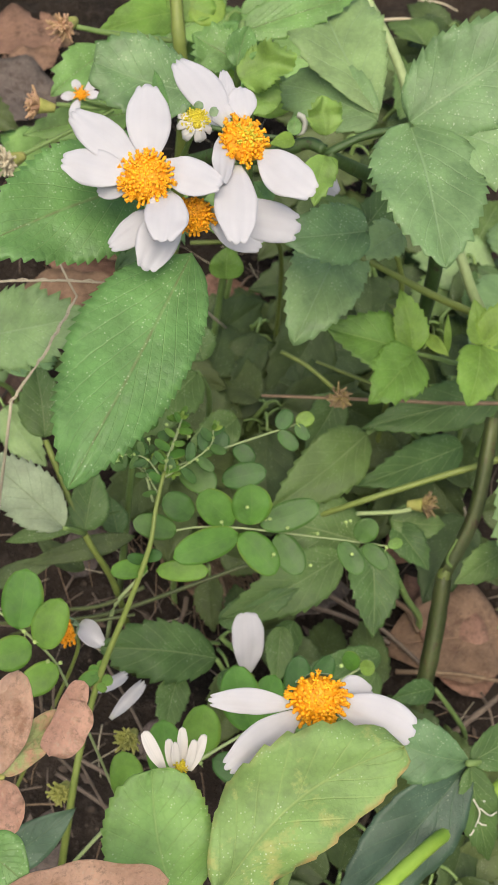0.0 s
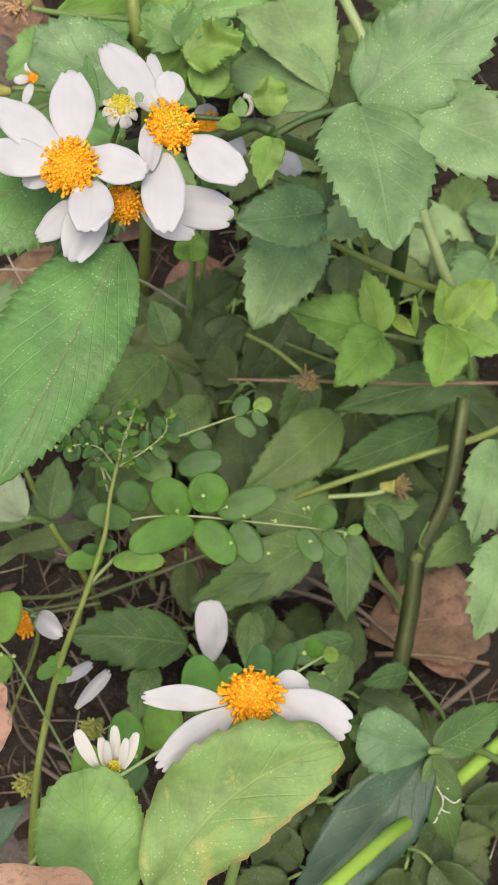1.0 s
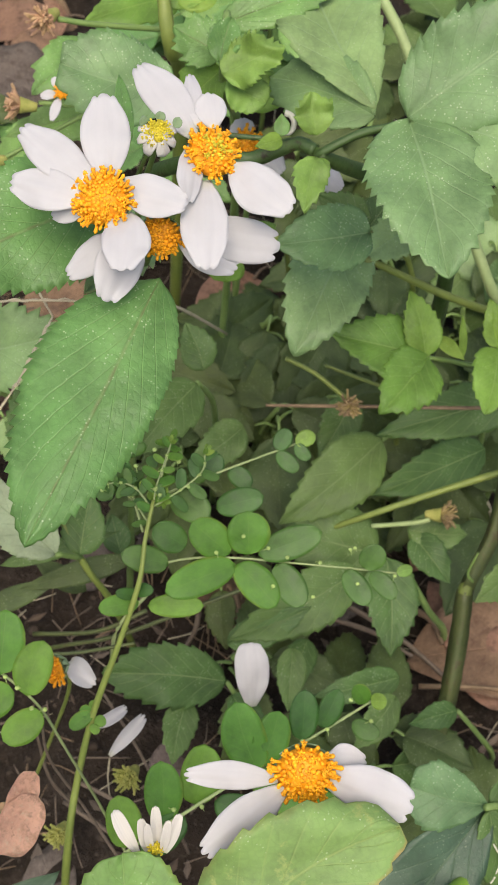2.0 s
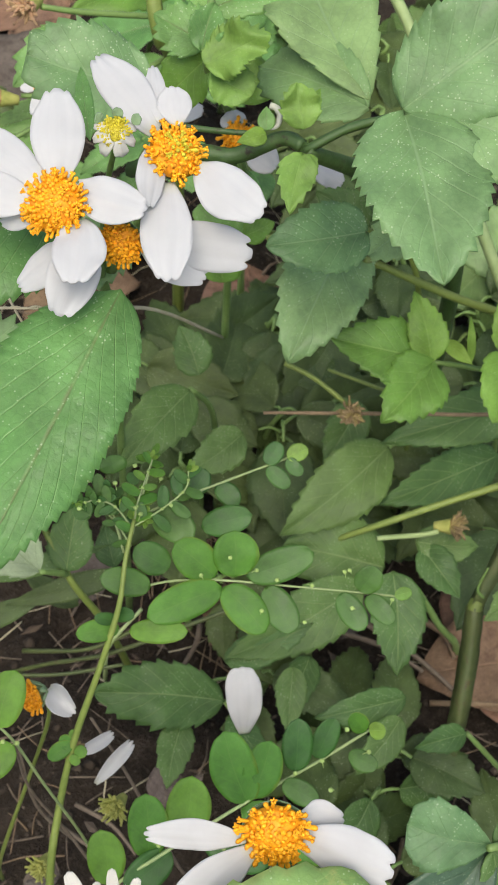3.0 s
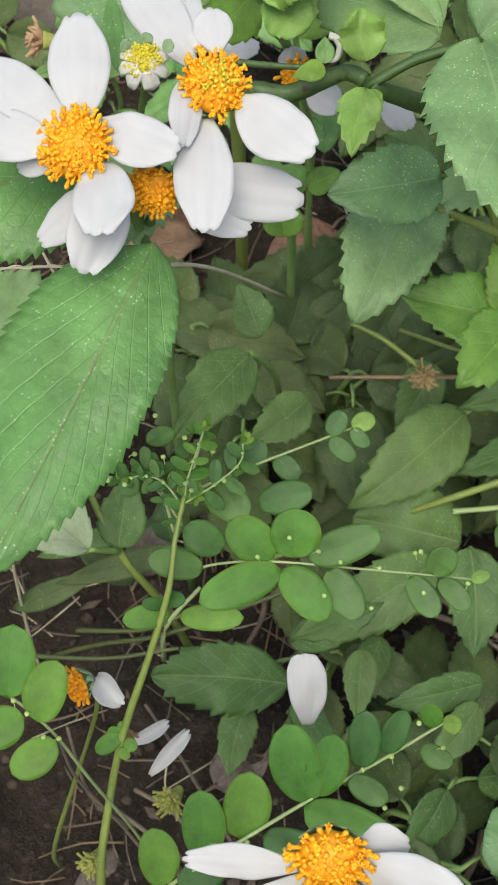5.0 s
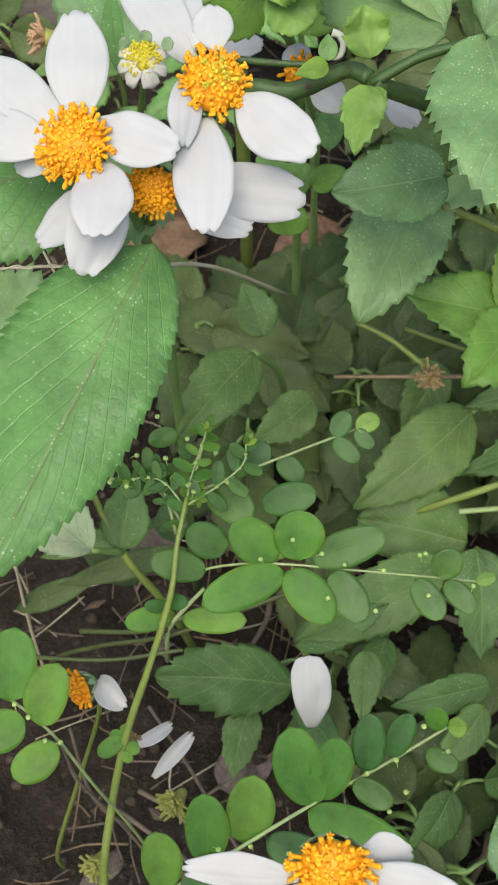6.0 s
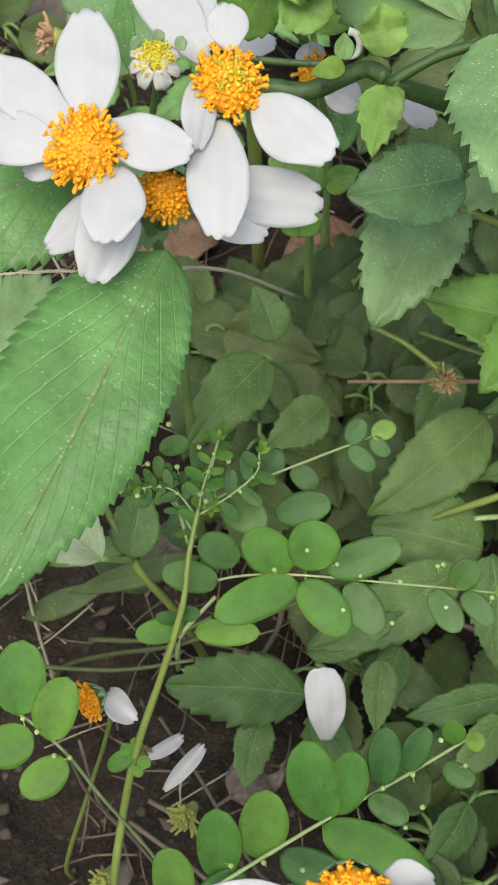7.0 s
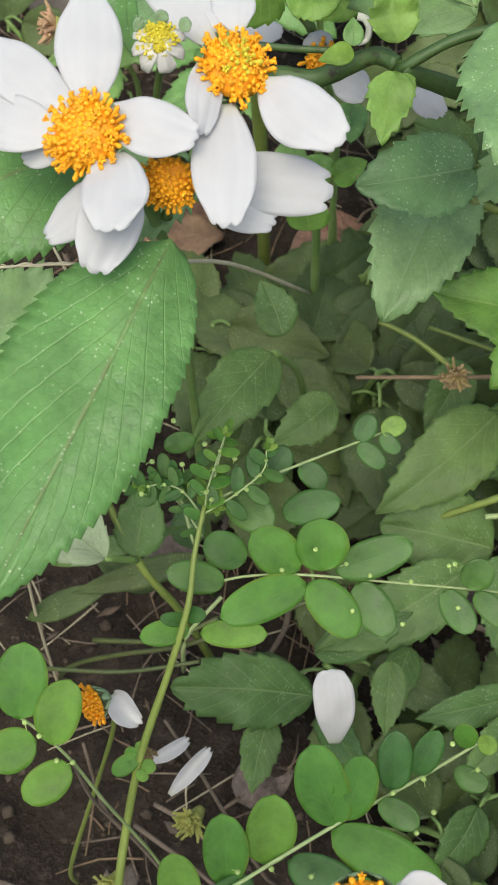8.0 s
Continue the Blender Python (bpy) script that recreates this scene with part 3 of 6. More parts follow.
def ground_sheet():
    def axis(lo, hi):
        out, step, v = [], 0.15, hi
        while v < 1500:
            v += step
            out.append(v)
            step *= 1.7
        low, step, v = [], 0.15, lo
        while v > -1500:
            v -= step
            low.append(v)
            step *= 1.7
        return low[::-1] + list(np.arange(lo, hi + 1e-6, 0.0042)) + out
    xs, ys = axis(-0.32, 0.36), axis(-0.16, 0.62)
    verts = [(x, y, ground_height(x, y)) for y in ys for x in xs]
    w = len(xs)
    faces = [(j * w + i, j * w + i + 1, j * w + w + i + 1, j * w + w + i) for j in range(len(ys) - 1) for i in range(w - 1)]
    ob = new("ground", mesh("ground", verts, faces))
    ob.data.materials.append(SOIL)
    tagged(ob, "dark brown loose garden soil under the weeds", "ground", kind="structure")


ground_sheet()


def soil_crumbs():
    rnd = random.Random(3)
    pieces = []
    for k in range(3600):
        x, y = rnd.uniform(-0.22, 0.3), rnd.uniform(-0.05, 0.5)
        r = 0.0007 + 0.0017 * rnd.random() ** 3
        c = Vector((x, y, ground_height(x, y) + r * 0.3))
        vs = []
        for z, q in ((-0.7, 0.7), (0.1, 1.0), (0.75, 0.55)):
            for s in range(6):
                a = 1.047 * s + z
                k2 = r * q * rnd.uniform(0.7, 1.25)
                vs.append(c + Vector((k2 * math.cos(a), k2 * math.sin(a), r * 0.6 * z * rnd.uniform(0.7, 1.1))))
        fs = [(6 * i + s, 6 * i + (s + 1) % 6, 6 * i + 6 + (s + 1) % 6, 6 * i + 6 + s) for i in range(2) for s in range(6)] + [(12, 13, 14, 15, 16, 17)]
        pieces.append((vs, fs))
    v, f = merged(pieces)
    ob = new("soil_crumbs", mesh("crumbs", v, f))
    ob.data.materials.append(CRUMB)
    tagged(ob, "loose brown crumbs of soil lying on the ground", "soil", kind="stuff")


soil_crumbs()


def debris(name, label, category, material, count, long, thick, seed, flat=False):
    """Fine dry bits lying about on the soil."""
    rnd = random.Random(seed)
    pieces = []
    for k in range(count):
        x, y = rnd.uniform(-0.2, 0.28), rnd.uniform(-0.04, 0.48)
        a, ln = rnd.random() * 6.28, long * rnd.uniform(0.4, 1.3)
        h = ground_height(x, y) + 0.001 + 0.005 * rnd.random()
        d = Vector((math.cos(a), math.sin(a), rnd.uniform(-0.18, 0.18)))
        e = Vector((-d.y, d.x, rnd.uniform(-0.3, 0.3)))
        c = Vector((x, y, h))
        if flat:
            w = ln * rnd.uniform(0.25, 0.5)
            vs = [c - d * ln / 2, c - d * ln * 0.1 + e * w * 0.5, c + d * ln / 2, c + d * ln * 0.05 - e * w * 0.5]
            vs += [v - Vector((0, 0, 0.0003)) for v in vs] + [c + Vector((0, 0, ln * 0.08))]
            pieces.append((vs, [(0, 8, 1), (1, 8, 2), (2, 8, 3), (3, 8, 0), (7, 6, 5, 4), (0, 1, 5, 4), (1, 2, 6, 5), (2, 3, 7, 6), (3, 0, 4, 7)]))
        else:
            pieces.append(tube_data([c - d * ln / 2, c + e * ln * rnd.uniform(-0.1, 0.1), c + d * ln / 2], thick * rnd.uniform(0.6, 1.3), thick * 0.6, 5, 2, 0, 0.4, k))
    v, f = merged(pieces)
    ob = new(name, mesh(name, v, f, not flat))
    ob.data.materials.append(material)
    tagged(ob, label, category, kind="stuff")


debris("dry_straw_bits", "short pale bits of straw scattered on the soil", "straw", STRAW, 260, 0.022, 0.0003, 11)
debris("dry_twig_bits", "short brown twig bits scattered on the soil", "twigs", TWIG, 620, 0.02, 0.00038, 12)
debris("red_stalk_bits", "reddish brown stalk bits scattered on the soil", "twigs", REDTWIG, 420, 0.022, 0.00034, 13)
debris("leaf_crumbs", "crumbled brown leaf pieces scattered on the soil", "leaf litter", FRAGMENT, 650, 0.007, 0.0, 14, True)


def litter(base_xy, angle, length, width, material, label, curl=0.06, lift=0.004, tilt=0.0, name="dead_leaf", kind="broad"):
    """A dead leaf lying on the soil."""
    COUNT[0] += 1
    x, y = base_xy
    me = blade_mesh(kind, length, width, fold=0.18, bend=curl, wave=0.06, teeth=0, seed=COUNT[0])
    ob = new(name, me)
    me.materials.append(material)
    ob.matrix_basis = pose(x, y, ground_height(x, y) + lift, tilt, -tilt * 0.5, angle)
    v, f = tube_data([(length * 0.04, 0, 0.0005), (-length * 0.08, length * 0.01, 0.001), (-length * 0.2, length * 0.04, -0.001)], 0.0007, 0.0005, 6, 3)
    sub(ob, "leaf_stalk", mesh("leaf_stalk", v, f), TWIG, "thin dry leaf stalk")
    return tagged(ob, label, "dead leaf", "dead leaves on the soil")


# the flowering plant in front: three flower heads, a bud and its broad leaves
p = thing("daisy_plant", (-0.0231, 0.2511, 0.0), "white wild daisy plant with three open orange-centred flower heads", "plant", "white daisy plants")
h = flower(p, (-0.0235, 0.1222, 0.2685), (-0.2500, -0.4500, 0.8500), 0.00509, florets=120, seed=1)
petal(h, (-0.0229, 0.1252, 0.2702), (-0.0237, 0.1406, 0.2761), 0.0089, WHITE)
petal(h, (-0.0249, 0.1246, 0.2699), (-0.0384, 0.1358, 0.2718), 0.0076, WHITE)
petal(h, (-0.0263, 0.1224, 0.2686), (-0.0400, 0.1265, 0.2679), 0.0076, WHITE)
petal(h, (-0.0213, 0.1248, 0.2700), (-0.0089, 0.1199, 0.2702), 0.0075, WHITE)
petal(h, (-0.0194, 0.1206, 0.2676), (-0.0200, 0.1080, 0.2664), 0.0087, WHITE)
petal(h, (-0.0265, 0.1214, 0.2666), (-0.0329, 0.1234, 0.2632), 0.0046, WHITE)
petal(h, (-0.0182, 0.1185, 0.2663), (-0.0230, 0.1083, 0.2574), 0.0086, WHITE, roll=-18)
petal(h, (-0.0189, 0.1185, 0.2635), (-0.0301, 0.1155, 0.2557), 0.0062, WHITE, roll=10)
h = flower(p, (-0.0044, 0.1325, 0.2701), (0.3000, -0.3500, 0.8800), 0.00473, florets=110, core=FLORETGREEN, seed=2)
petal(h, (-0.0076, 0.1354, 0.2717), (-0.0177, 0.1504, 0.2744), 0.0078, WHITE, roll=0)
petal(h, (-0.0066, 0.1366, 0.2725), (-0.0082, 0.1482, 0.2746), 0.0035, WHITE, roll=0)
petal(h, (-0.0040, 0.1366, 0.2725), (-0.0050, 0.1432, 0.2748), 0.0059, WHITE, roll=0)
petal(h, (-0.0009, 0.1309, 0.2692), (0.0097, 0.1212, 0.2681), 0.0089, WHITE, roll=0)
petal(h, (-0.0054, 0.1284, 0.2677), (-0.0054, 0.1108, 0.2637), 0.0086, WHITE, roll=0)
petal(h, (-0.0080, 0.1337, 0.2708), (-0.0086, 0.1221, 0.2686), 0.0051, WHITE, roll=-25)
h = flower(p, (-0.0132, 0.1230, 0.2588), (-0.1000, -0.8000, 0.2500), 0.00389, florets=80, seed=3, label="darkening orange disc of an older daisy flower")
petal(h, (-0.0099, 0.1238, 0.2581), (0.0090, 0.1228, 0.2566), 0.0084, WHITE, roll=18, kind='square_petal', notch=0.07)
petal(h, (-0.0099, 0.1235, 0.2577), (0.0011, 0.1194, 0.2538), 0.0068, WHITE, roll=10)
h = flower(p, (-0.0142, 0.1328, 0.2745), (-0.1500, -0.3000, 0.9300), 0.00236, florets=70, material=FLORETGREEN, height=0.6, seed=4, label="greenish yellow half-open daisy bud")
petal(h, (-0.0160, 0.1319, 0.2702), (-0.0147, 0.1303, 0.2747), 0.0024, CREAM, bend=0.25, notch=0.02, fold=-0.4)
petal(h, (-0.0131, 0.1317, 0.2701), (-0.0135, 0.1302, 0.2746), 0.0025, CREAM, bend=0.25, notch=0.02, fold=-0.4)
petal(h, (-0.0113, 0.1334, 0.2711), (-0.0129, 0.1310, 0.2751), 0.0022, CREAM, bend=0.25, notch=0.02, fold=-0.4)
petal(h, (-0.0111, 0.1354, 0.2723), (-0.0131, 0.1318, 0.2755), 0.0019, CREAM, bend=0.25, notch=0.02, fold=-0.4)
petal(h, (-0.0175, 0.1337, 0.2713), (-0.0150, 0.1312, 0.2752), 0.0019, CREAM, bend=0.25, notch=0.02, fold=-0.4)
petal(h, (-0.0174, 0.1356, 0.2724), (-0.0147, 0.1318, 0.2755), 0.0016, CREAM, bend=0.25, notch=0.02, fold=-0.4)
petal(h, (-0.0139, 0.1347, 0.2753), (-0.0135, 0.1350, 0.2773), 0.0019, SEPAL, notch=0.0, label='small grey-green bract')
petal(h, (-0.0114, 0.1341, 0.2750), (-0.0102, 0.1341, 0.2767), 0.0019, SEPAL, notch=0.0, label='small grey-green bract')
petal(h, (-0.0161, 0.1343, 0.2751), (-0.0170, 0.1341, 0.2767), 0.0019, SEPAL, notch=0.0, label='small grey-green bract')
stem(p, [(-0.0244, 0.1246, 0.2655), (-0.0210, 0.1279, 0.2545), (-0.0181, 0.1390, 0.2320), (-0.0171, 0.1610, 0.1754), (-0.0168, 0.1723, 0.0789), (-0.0166, 0.1763, -0.0080)], 0.00063, 0.00133, STEM)
stem(p, [(-0.0045, 0.1349, 0.2671), (-0.0088, 0.1383, 0.2518), (-0.0163, 0.1398, 0.2310)], 0.00064, 0.00086, STEM)
stem(p, [(-0.0132, 0.1250, 0.2571), (-0.0155, 0.1374, 0.2340)], 0.00057, 0.00075, STEM)
stem(p, [(-0.0141, 0.1337, 0.2708), (-0.0168, 0.1400, 0.2499), (-0.0176, 0.1390, 0.2320)], 0.00047, 0.00076, STEM)
leaf(p, (-0.0132, 0.1175, 0.2529), (-0.0364, 0.0694, 0.2383), 0.0252, GREEN, teeth=26, tooth=0.36, fold=-0.26, bend=0.045, roll=10, lop=-0.22, kind='full', quilt=0.022)
leaf(p, (-0.0245, 0.1392, 0.2494), (-0.0595, 0.1179, 0.2487), 0.0263, GREEN, teeth=20, tooth=0.4, fold=0.1, kind='cordate', quilt=0.012)
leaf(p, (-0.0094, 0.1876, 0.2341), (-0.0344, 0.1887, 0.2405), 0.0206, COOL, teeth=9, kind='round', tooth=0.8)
leaf(p, (-0.0143, 0.1557, 0.2301), (-0.0278, 0.1333, 0.2287), 0.0155, PALE, teeth=10, tooth=1.0)
leaf(p, (-0.0189, 0.1424, 0.2628), (-0.0212, 0.1614, 0.2622), 0.0033, GREEN, teeth=0, kind='lance', label='narrow upright bract-like leaf')

# the plant behind with the large three-part leaf and the dark ribbed stem
p = thing("daisy_plant", (0.1013, 0.3084, 0.0), "wild daisy plant with a large three-part toothed leaf", "plant", "white daisy plants")
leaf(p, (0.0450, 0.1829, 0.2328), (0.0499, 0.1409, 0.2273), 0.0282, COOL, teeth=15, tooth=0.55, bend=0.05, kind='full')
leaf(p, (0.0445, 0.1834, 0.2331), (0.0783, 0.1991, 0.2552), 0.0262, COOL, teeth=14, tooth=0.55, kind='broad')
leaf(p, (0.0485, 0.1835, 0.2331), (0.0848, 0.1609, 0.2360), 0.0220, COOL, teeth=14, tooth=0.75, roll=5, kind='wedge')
leaf(p, (0.0395, 0.1954, 0.2242), (0.0262, 0.2400, 0.2268), 0.0262, PALE, teeth=12, tooth=0.5, kind='obovate')
leaf(p, (0.0395, 0.1941, 0.2234), (0.0163, 0.2163, 0.2144), 0.0195, PALE, teeth=9, kind='mid', roll=-6, tooth=0.6)
stem(p, [(0.0426, 0.1819, 0.2322), (0.0332, 0.1798, 0.2310), (0.0239, 0.1772, 0.2266)], 0.00094, 0.00095, DARKSTEM, ribs=0.08)
stem(p, [(0.0235, 0.1784, 0.2268), (0.0201, 0.1813, 0.2261), (0.0155, 0.1818, 0.2235), (0.0086, 0.1813, 0.2203), (-0.0001, 0.1836, 0.2188), (-0.0135, 0.1988, 0.1972)], 0.00158, 0.00206, DARKSTEM, ribs=0.06)
stem(p, [(0.0239, 0.1772, 0.2266), (0.0359, 0.1863, 0.2131), (0.0532, 0.1972, 0.1963), (0.0742, 0.2104, 0.1606), (0.0839, 0.2205, 0.0723), (0.0888, 0.2245, -0.0080)], 0.00179, 0.00262, DARKSTEM, ribs=0.08)
stem(p, [(0.0142, 0.1810, 0.2274), (0.0031, 0.1835, 0.2259), (-0.0066, 0.1865, 0.2248)], 0.00063, 0.00076, DARKSTEM)
leaf(p, (0.0232, 0.1784, 0.2316), (0.0214, 0.1851, 0.2384), 0.0088, YOUNG, teeth=6, label='small young leaf', tooth=0.9, kind='mid', wave=0.1, fold=0.35)
leaf(p, (0.0235, 0.1789, 0.2319), (0.0268, 0.1860, 0.2361), 0.0041, BRIGHT, teeth=5, tooth=0.6)
leaf(p, (0.0232, 0.1748, 0.2282), (0.0202, 0.1612, 0.2246), 0.0084, YOUNG, teeth=6, tooth=0.9, kind='ovate', wave=0.06, fold=0.25)
leaf(p, (0.0236, 0.1746, 0.2280), (0.0258, 0.1699, 0.2267), 0.0037, BRIGHT, teeth=4, tooth=0.6)
leaf(p, (0.0156, 0.1794, 0.2293), (0.0092, 0.1757, 0.2301), 0.0042, BRIGHT, teeth=0)
leaf(p, (0.0156, 0.1799, 0.2296), (0.0156, 0.1844, 0.2322), 0.0038, GREEN, teeth=0)

# lower leaves seen past the three-part leaf
p = thing("daisy_plant", (0.0883, 0.3368, 0.0), "wild daisy plant with dull green lobed leaves", "plant", "white daisy plants")
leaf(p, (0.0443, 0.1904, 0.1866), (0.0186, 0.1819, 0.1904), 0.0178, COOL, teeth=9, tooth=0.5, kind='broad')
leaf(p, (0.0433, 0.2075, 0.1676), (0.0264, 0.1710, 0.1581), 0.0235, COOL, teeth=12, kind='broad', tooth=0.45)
leaf(p, (0.0619, 0.2121, 0.1645), (0.0470, 0.1977, 0.1677), 0.0129, PALE, teeth=6, kind='broad', tooth=1.0)
leaf(p, (0.0502, 0.2150, 0.1604), (0.0352, 0.2217, 0.1672), 0.0123, DULL, teeth=8, tooth=0.55)
leaf(p, (0.0502, 0.2150, 0.1604), (0.0619, 0.2317, 0.1643), 0.0111, DULL, teeth=8, tooth=0.55)
stem(p, [(0.0210, 0.2020, 0.1702), (0.0485, 0.2083, 0.1666), (0.0658, 0.2101, 0.1460), (0.0786, 0.2155, 0.0657), (0.0850, 0.2195, -0.0080)], 0.00066, 0.00115, OLIVESTEM)
stem(p, [(0.0470, 0.1977, 0.1677), (0.0735, 0.2024, 0.1474), (0.0951, 0.2067, 0.1325)], 0.00101, 0.00149, OLIVESTEM)

# bright green young plants
p = thing("young_plant", (0.1177, 0.2905, 0.0), "bright green young plant with toothed leaflets", "plant", "bright young plants")
leaf(p, (0.0701, 0.1890, 0.1338), (0.0640, 0.2033, 0.1478), 0.0118, BRIGHT, teeth=8, tooth=0.6)
leaf(p, (0.0701, 0.1890, 0.1338), (0.0402, 0.1917, 0.1412), 0.0196, BRIGHT, teeth=10, roll=10, tooth=0.6)
leaf(p, (0.0706, 0.1895, 0.1341), (0.0545, 0.1700, 0.1315), 0.0187, BRIGHT, teeth=9, tooth=0.6)
leaf(p, (0.0743, 0.1975, 0.1330), (0.0818, 0.1884, 0.1335), 0.0047, BRIGHT, teeth=0, kind='lance')
leaf(p, (0.0830, 0.1930, 0.1275), (0.0819, 0.2021, 0.1385), 0.0026, BRIGHT, teeth=0, kind='lance')
stem(p, [(0.0701, 0.1890, 0.1338), (0.0852, 0.1964, 0.1208), (0.0977, 0.2018, 0.1066), (0.1104, 0.2113, 0.0480), (0.1167, 0.2153, -0.0080)], 0.00072, 0.00117, STEM)
p = thing("young_plant", (0.1576, 0.2992, 0.0), "bright green young plant with rounded toothed leaflets", "plant", "bright young plants")
leaf(p, (0.0904, 0.1887, 0.1395), (0.0843, 0.1673, 0.1358), 0.0150, BRIGHT, teeth=7, kind='broad', tooth=0.6)
leaf(p, (0.0904, 0.1887, 0.1395), (0.0875, 0.1998, 0.1488), 0.0089, BRIGHT, teeth=5, tooth=0.6)
leaf(p, (0.0913, 0.1888, 0.1395), (0.1033, 0.1981, 0.1506), 0.0161, BRIGHT, teeth=7, kind='broad', tooth=0.6)
leaf(p, (0.0913, 0.1885, 0.1393), (0.1073, 0.1788, 0.1395), 0.0152, BRIGHT, teeth=7, tooth=0.6)
stem(p, [(0.0908, 0.1895, 0.1385), (0.0998, 0.1970, 0.1211), (0.1104, 0.2007, 0.0973), (0.1184, 0.2076, 0.0438), (0.1225, 0.2116, -0.0080)], 0.00090, 0.00139, STEM)

# dull leaves in the middle, above the soil
p = thing("weed", (0.0854, 0.2401, 0.0), "low weed with large dull green leaves", "plant", "low weeds")
leaf(p, (0.0669, 0.1947, 0.0794), (0.0313, 0.1675, 0.0695), 0.0217, DULL, teeth=11, tooth=0.55)
leaf(p, (0.1068, 0.2004, 0.0654), (0.0643, 0.1809, 0.0657), 0.0169, DULL, teeth=11, tooth=0.55)
leaf(p, (0.1133, 0.2023, 0.0953), (0.0620, 0.1889, 0.0905), 0.0177, DULL, teeth=12, tooth=0.55)
leaf(p, (0.0615, 0.2212, 0.0658), (0.0490, 0.2024, 0.0550), 0.0148, DULL, teeth=8, tooth=0.55)
leaf(p, (0.0656, 0.1613, 0.0601), (0.0331, 0.1675, 0.0637), 0.0259, DULL, teeth=9, kind='broad', tooth=0.55)
stem(p, [(0.0669, 0.1947, 0.0794), (0.0808, 0.2087, 0.0701), (0.1009, 0.2122, 0.0433), (0.1128, 0.2183, 0.0195), (0.1187, 0.2223, -0.0080)], 0.00100, 0.00154, STEM)
p = thing("weed", (0.0948, 0.1908, 0.0), "low weed with toothed dull green leaves near the soil", "plant", "low weeds")
leaf(p, (0.0664, 0.1556, 0.0684), (0.0668, 0.1258, 0.0569), 0.0181, DULL, teeth=10, tooth=0.55)
leaf(p, (0.0565, 0.1520, 0.0663), (0.0144, 0.1308, 0.0598), 0.0195, DULL, teeth=11, tooth=0.55)
leaf(p, (0.0778, 0.1668, 0.0633), (0.0883, 0.1496, 0.0620), 0.0124, DULL, teeth=7, tooth=0.55)
leaf(p, (0.0757, 0.1685, 0.0643), (0.0964, 0.1672, 0.0635), 0.0133, DULL, teeth=7, tooth=0.55)
stem(p, [(0.0667, 0.1557, 0.0670), (0.0772, 0.1571, 0.0519), (0.0876, 0.1536, 0.0326), (0.0969, 0.1544, 0.0147), (0.1016, 0.1584, -0.0080)], 0.00098, 0.00146, STEM)
p = thing("weed", (0.0237, 0.1472, 0.0), "low weed with a broad dusty dark leaf", "plant", "low weeds")
leaf(p, (0.0144, 0.1223, 0.0463), (-0.0257, 0.1230, 0.0524), 0.0208, DULL, teeth=9, tooth=0.95, kind='mid', wave=0.05)
leaf(p, (0.0142, 0.1306, 0.0568), (0.0411, 0.1400, 0.0651), 0.0112, DULL, teeth=9, tooth=0.55)
leaf(p, (0.0343, 0.1265, 0.0631), (0.0322, 0.1074, 0.0579), 0.0097, DULL, teeth=8, tooth=0.55)
leaf(p, (0.0159, 0.1176, 0.0464), (0.0280, 0.0994, 0.0475), 0.0099, DULL, teeth=6, tooth=0.55)
leaf(p, (0.0419, 0.1370, 0.0461), (0.0352, 0.1186, 0.0441), 0.0107, DULL, teeth=7, tooth=0.55)
leaf(p, (0.0014, 0.1162, 0.0456), (-0.0033, 0.0961, 0.0427), 0.0112, DULL, teeth=7, tooth=0.55)
stem(p, [(0.0145, 0.1227, 0.0451), (0.0197, 0.1194, 0.0359), (0.0291, 0.1173, 0.0162), (0.0338, 0.1213, -0.0080)], 0.00081, 0.00116, STEM)
p = thing("weed", (0.1058, 0.1296, 0.0), "low weed with small toothed leaves", "plant", "low weeds")
leaf(p, (0.0860, 0.1072, 0.0577), (0.0693, 0.1019, 0.0605), 0.0087, DULL, teeth=6, tooth=0.55)
leaf(p, (0.0687, 0.1184, 0.0584), (0.0400, 0.1114, 0.0602), 0.0109, DULL, teeth=7, tooth=0.55)
leaf(p, (0.0662, 0.1114, 0.0602), (0.0516, 0.0953, 0.0567), 0.0108, DULL, teeth=7, tooth=0.55)
stem(p, [(0.0867, 0.1082, 0.0554), (0.0957, 0.1055, 0.0423), (0.1068, 0.1062, 0.0191), (0.1124, 0.1102, -0.0080)], 0.00076, 0.00117, STEM)

# stalks on the far side
p = thing("weed", (0.1073, 0.1412, 0.0), "tall weed with a thick ribbed stem and pale leaves", "plant", "low weeds")
stem(p, [(0.1019, 0.1811, 0.1110), (0.0981, 0.1571, 0.0906), (0.0898, 0.1420, 0.0744)], 0.00195, 0.0021, WEEDSTEM, ribs=0.28)
stem(p, [(0.0894, 0.1415, 0.0740), (0.0886, 0.1290, 0.0599), (0.0867, 0.1152, 0.0447), (0.0864, 0.1070, 0.0206), (0.0855, 0.1110, -0.0080)], 0.00225, 0.0025, WEEDSTEM, ribs=0.3)
stem(p, [(0.0902, 0.1427, 0.0752), (0.0896, 0.1417, 0.0742), (0.0894, 0.1408, 0.0732)], 0.0021, 0.0024, OLIVESTEM, name="joint", label="pale swollen stem joint")
stem(p, [(0.0916, 0.1428, 0.0769), (0.0892, 0.1441, 0.0805), (0.0907, 0.1467, 0.0892)], 0.00057, 0.00037, STEM, name="leaf_stalk")
leaf(p, (0.1080, 0.1605, 0.1174), (0.0976, 0.1284, 0.1075), 0.0176, PALE, teeth=9, tooth=1.0)
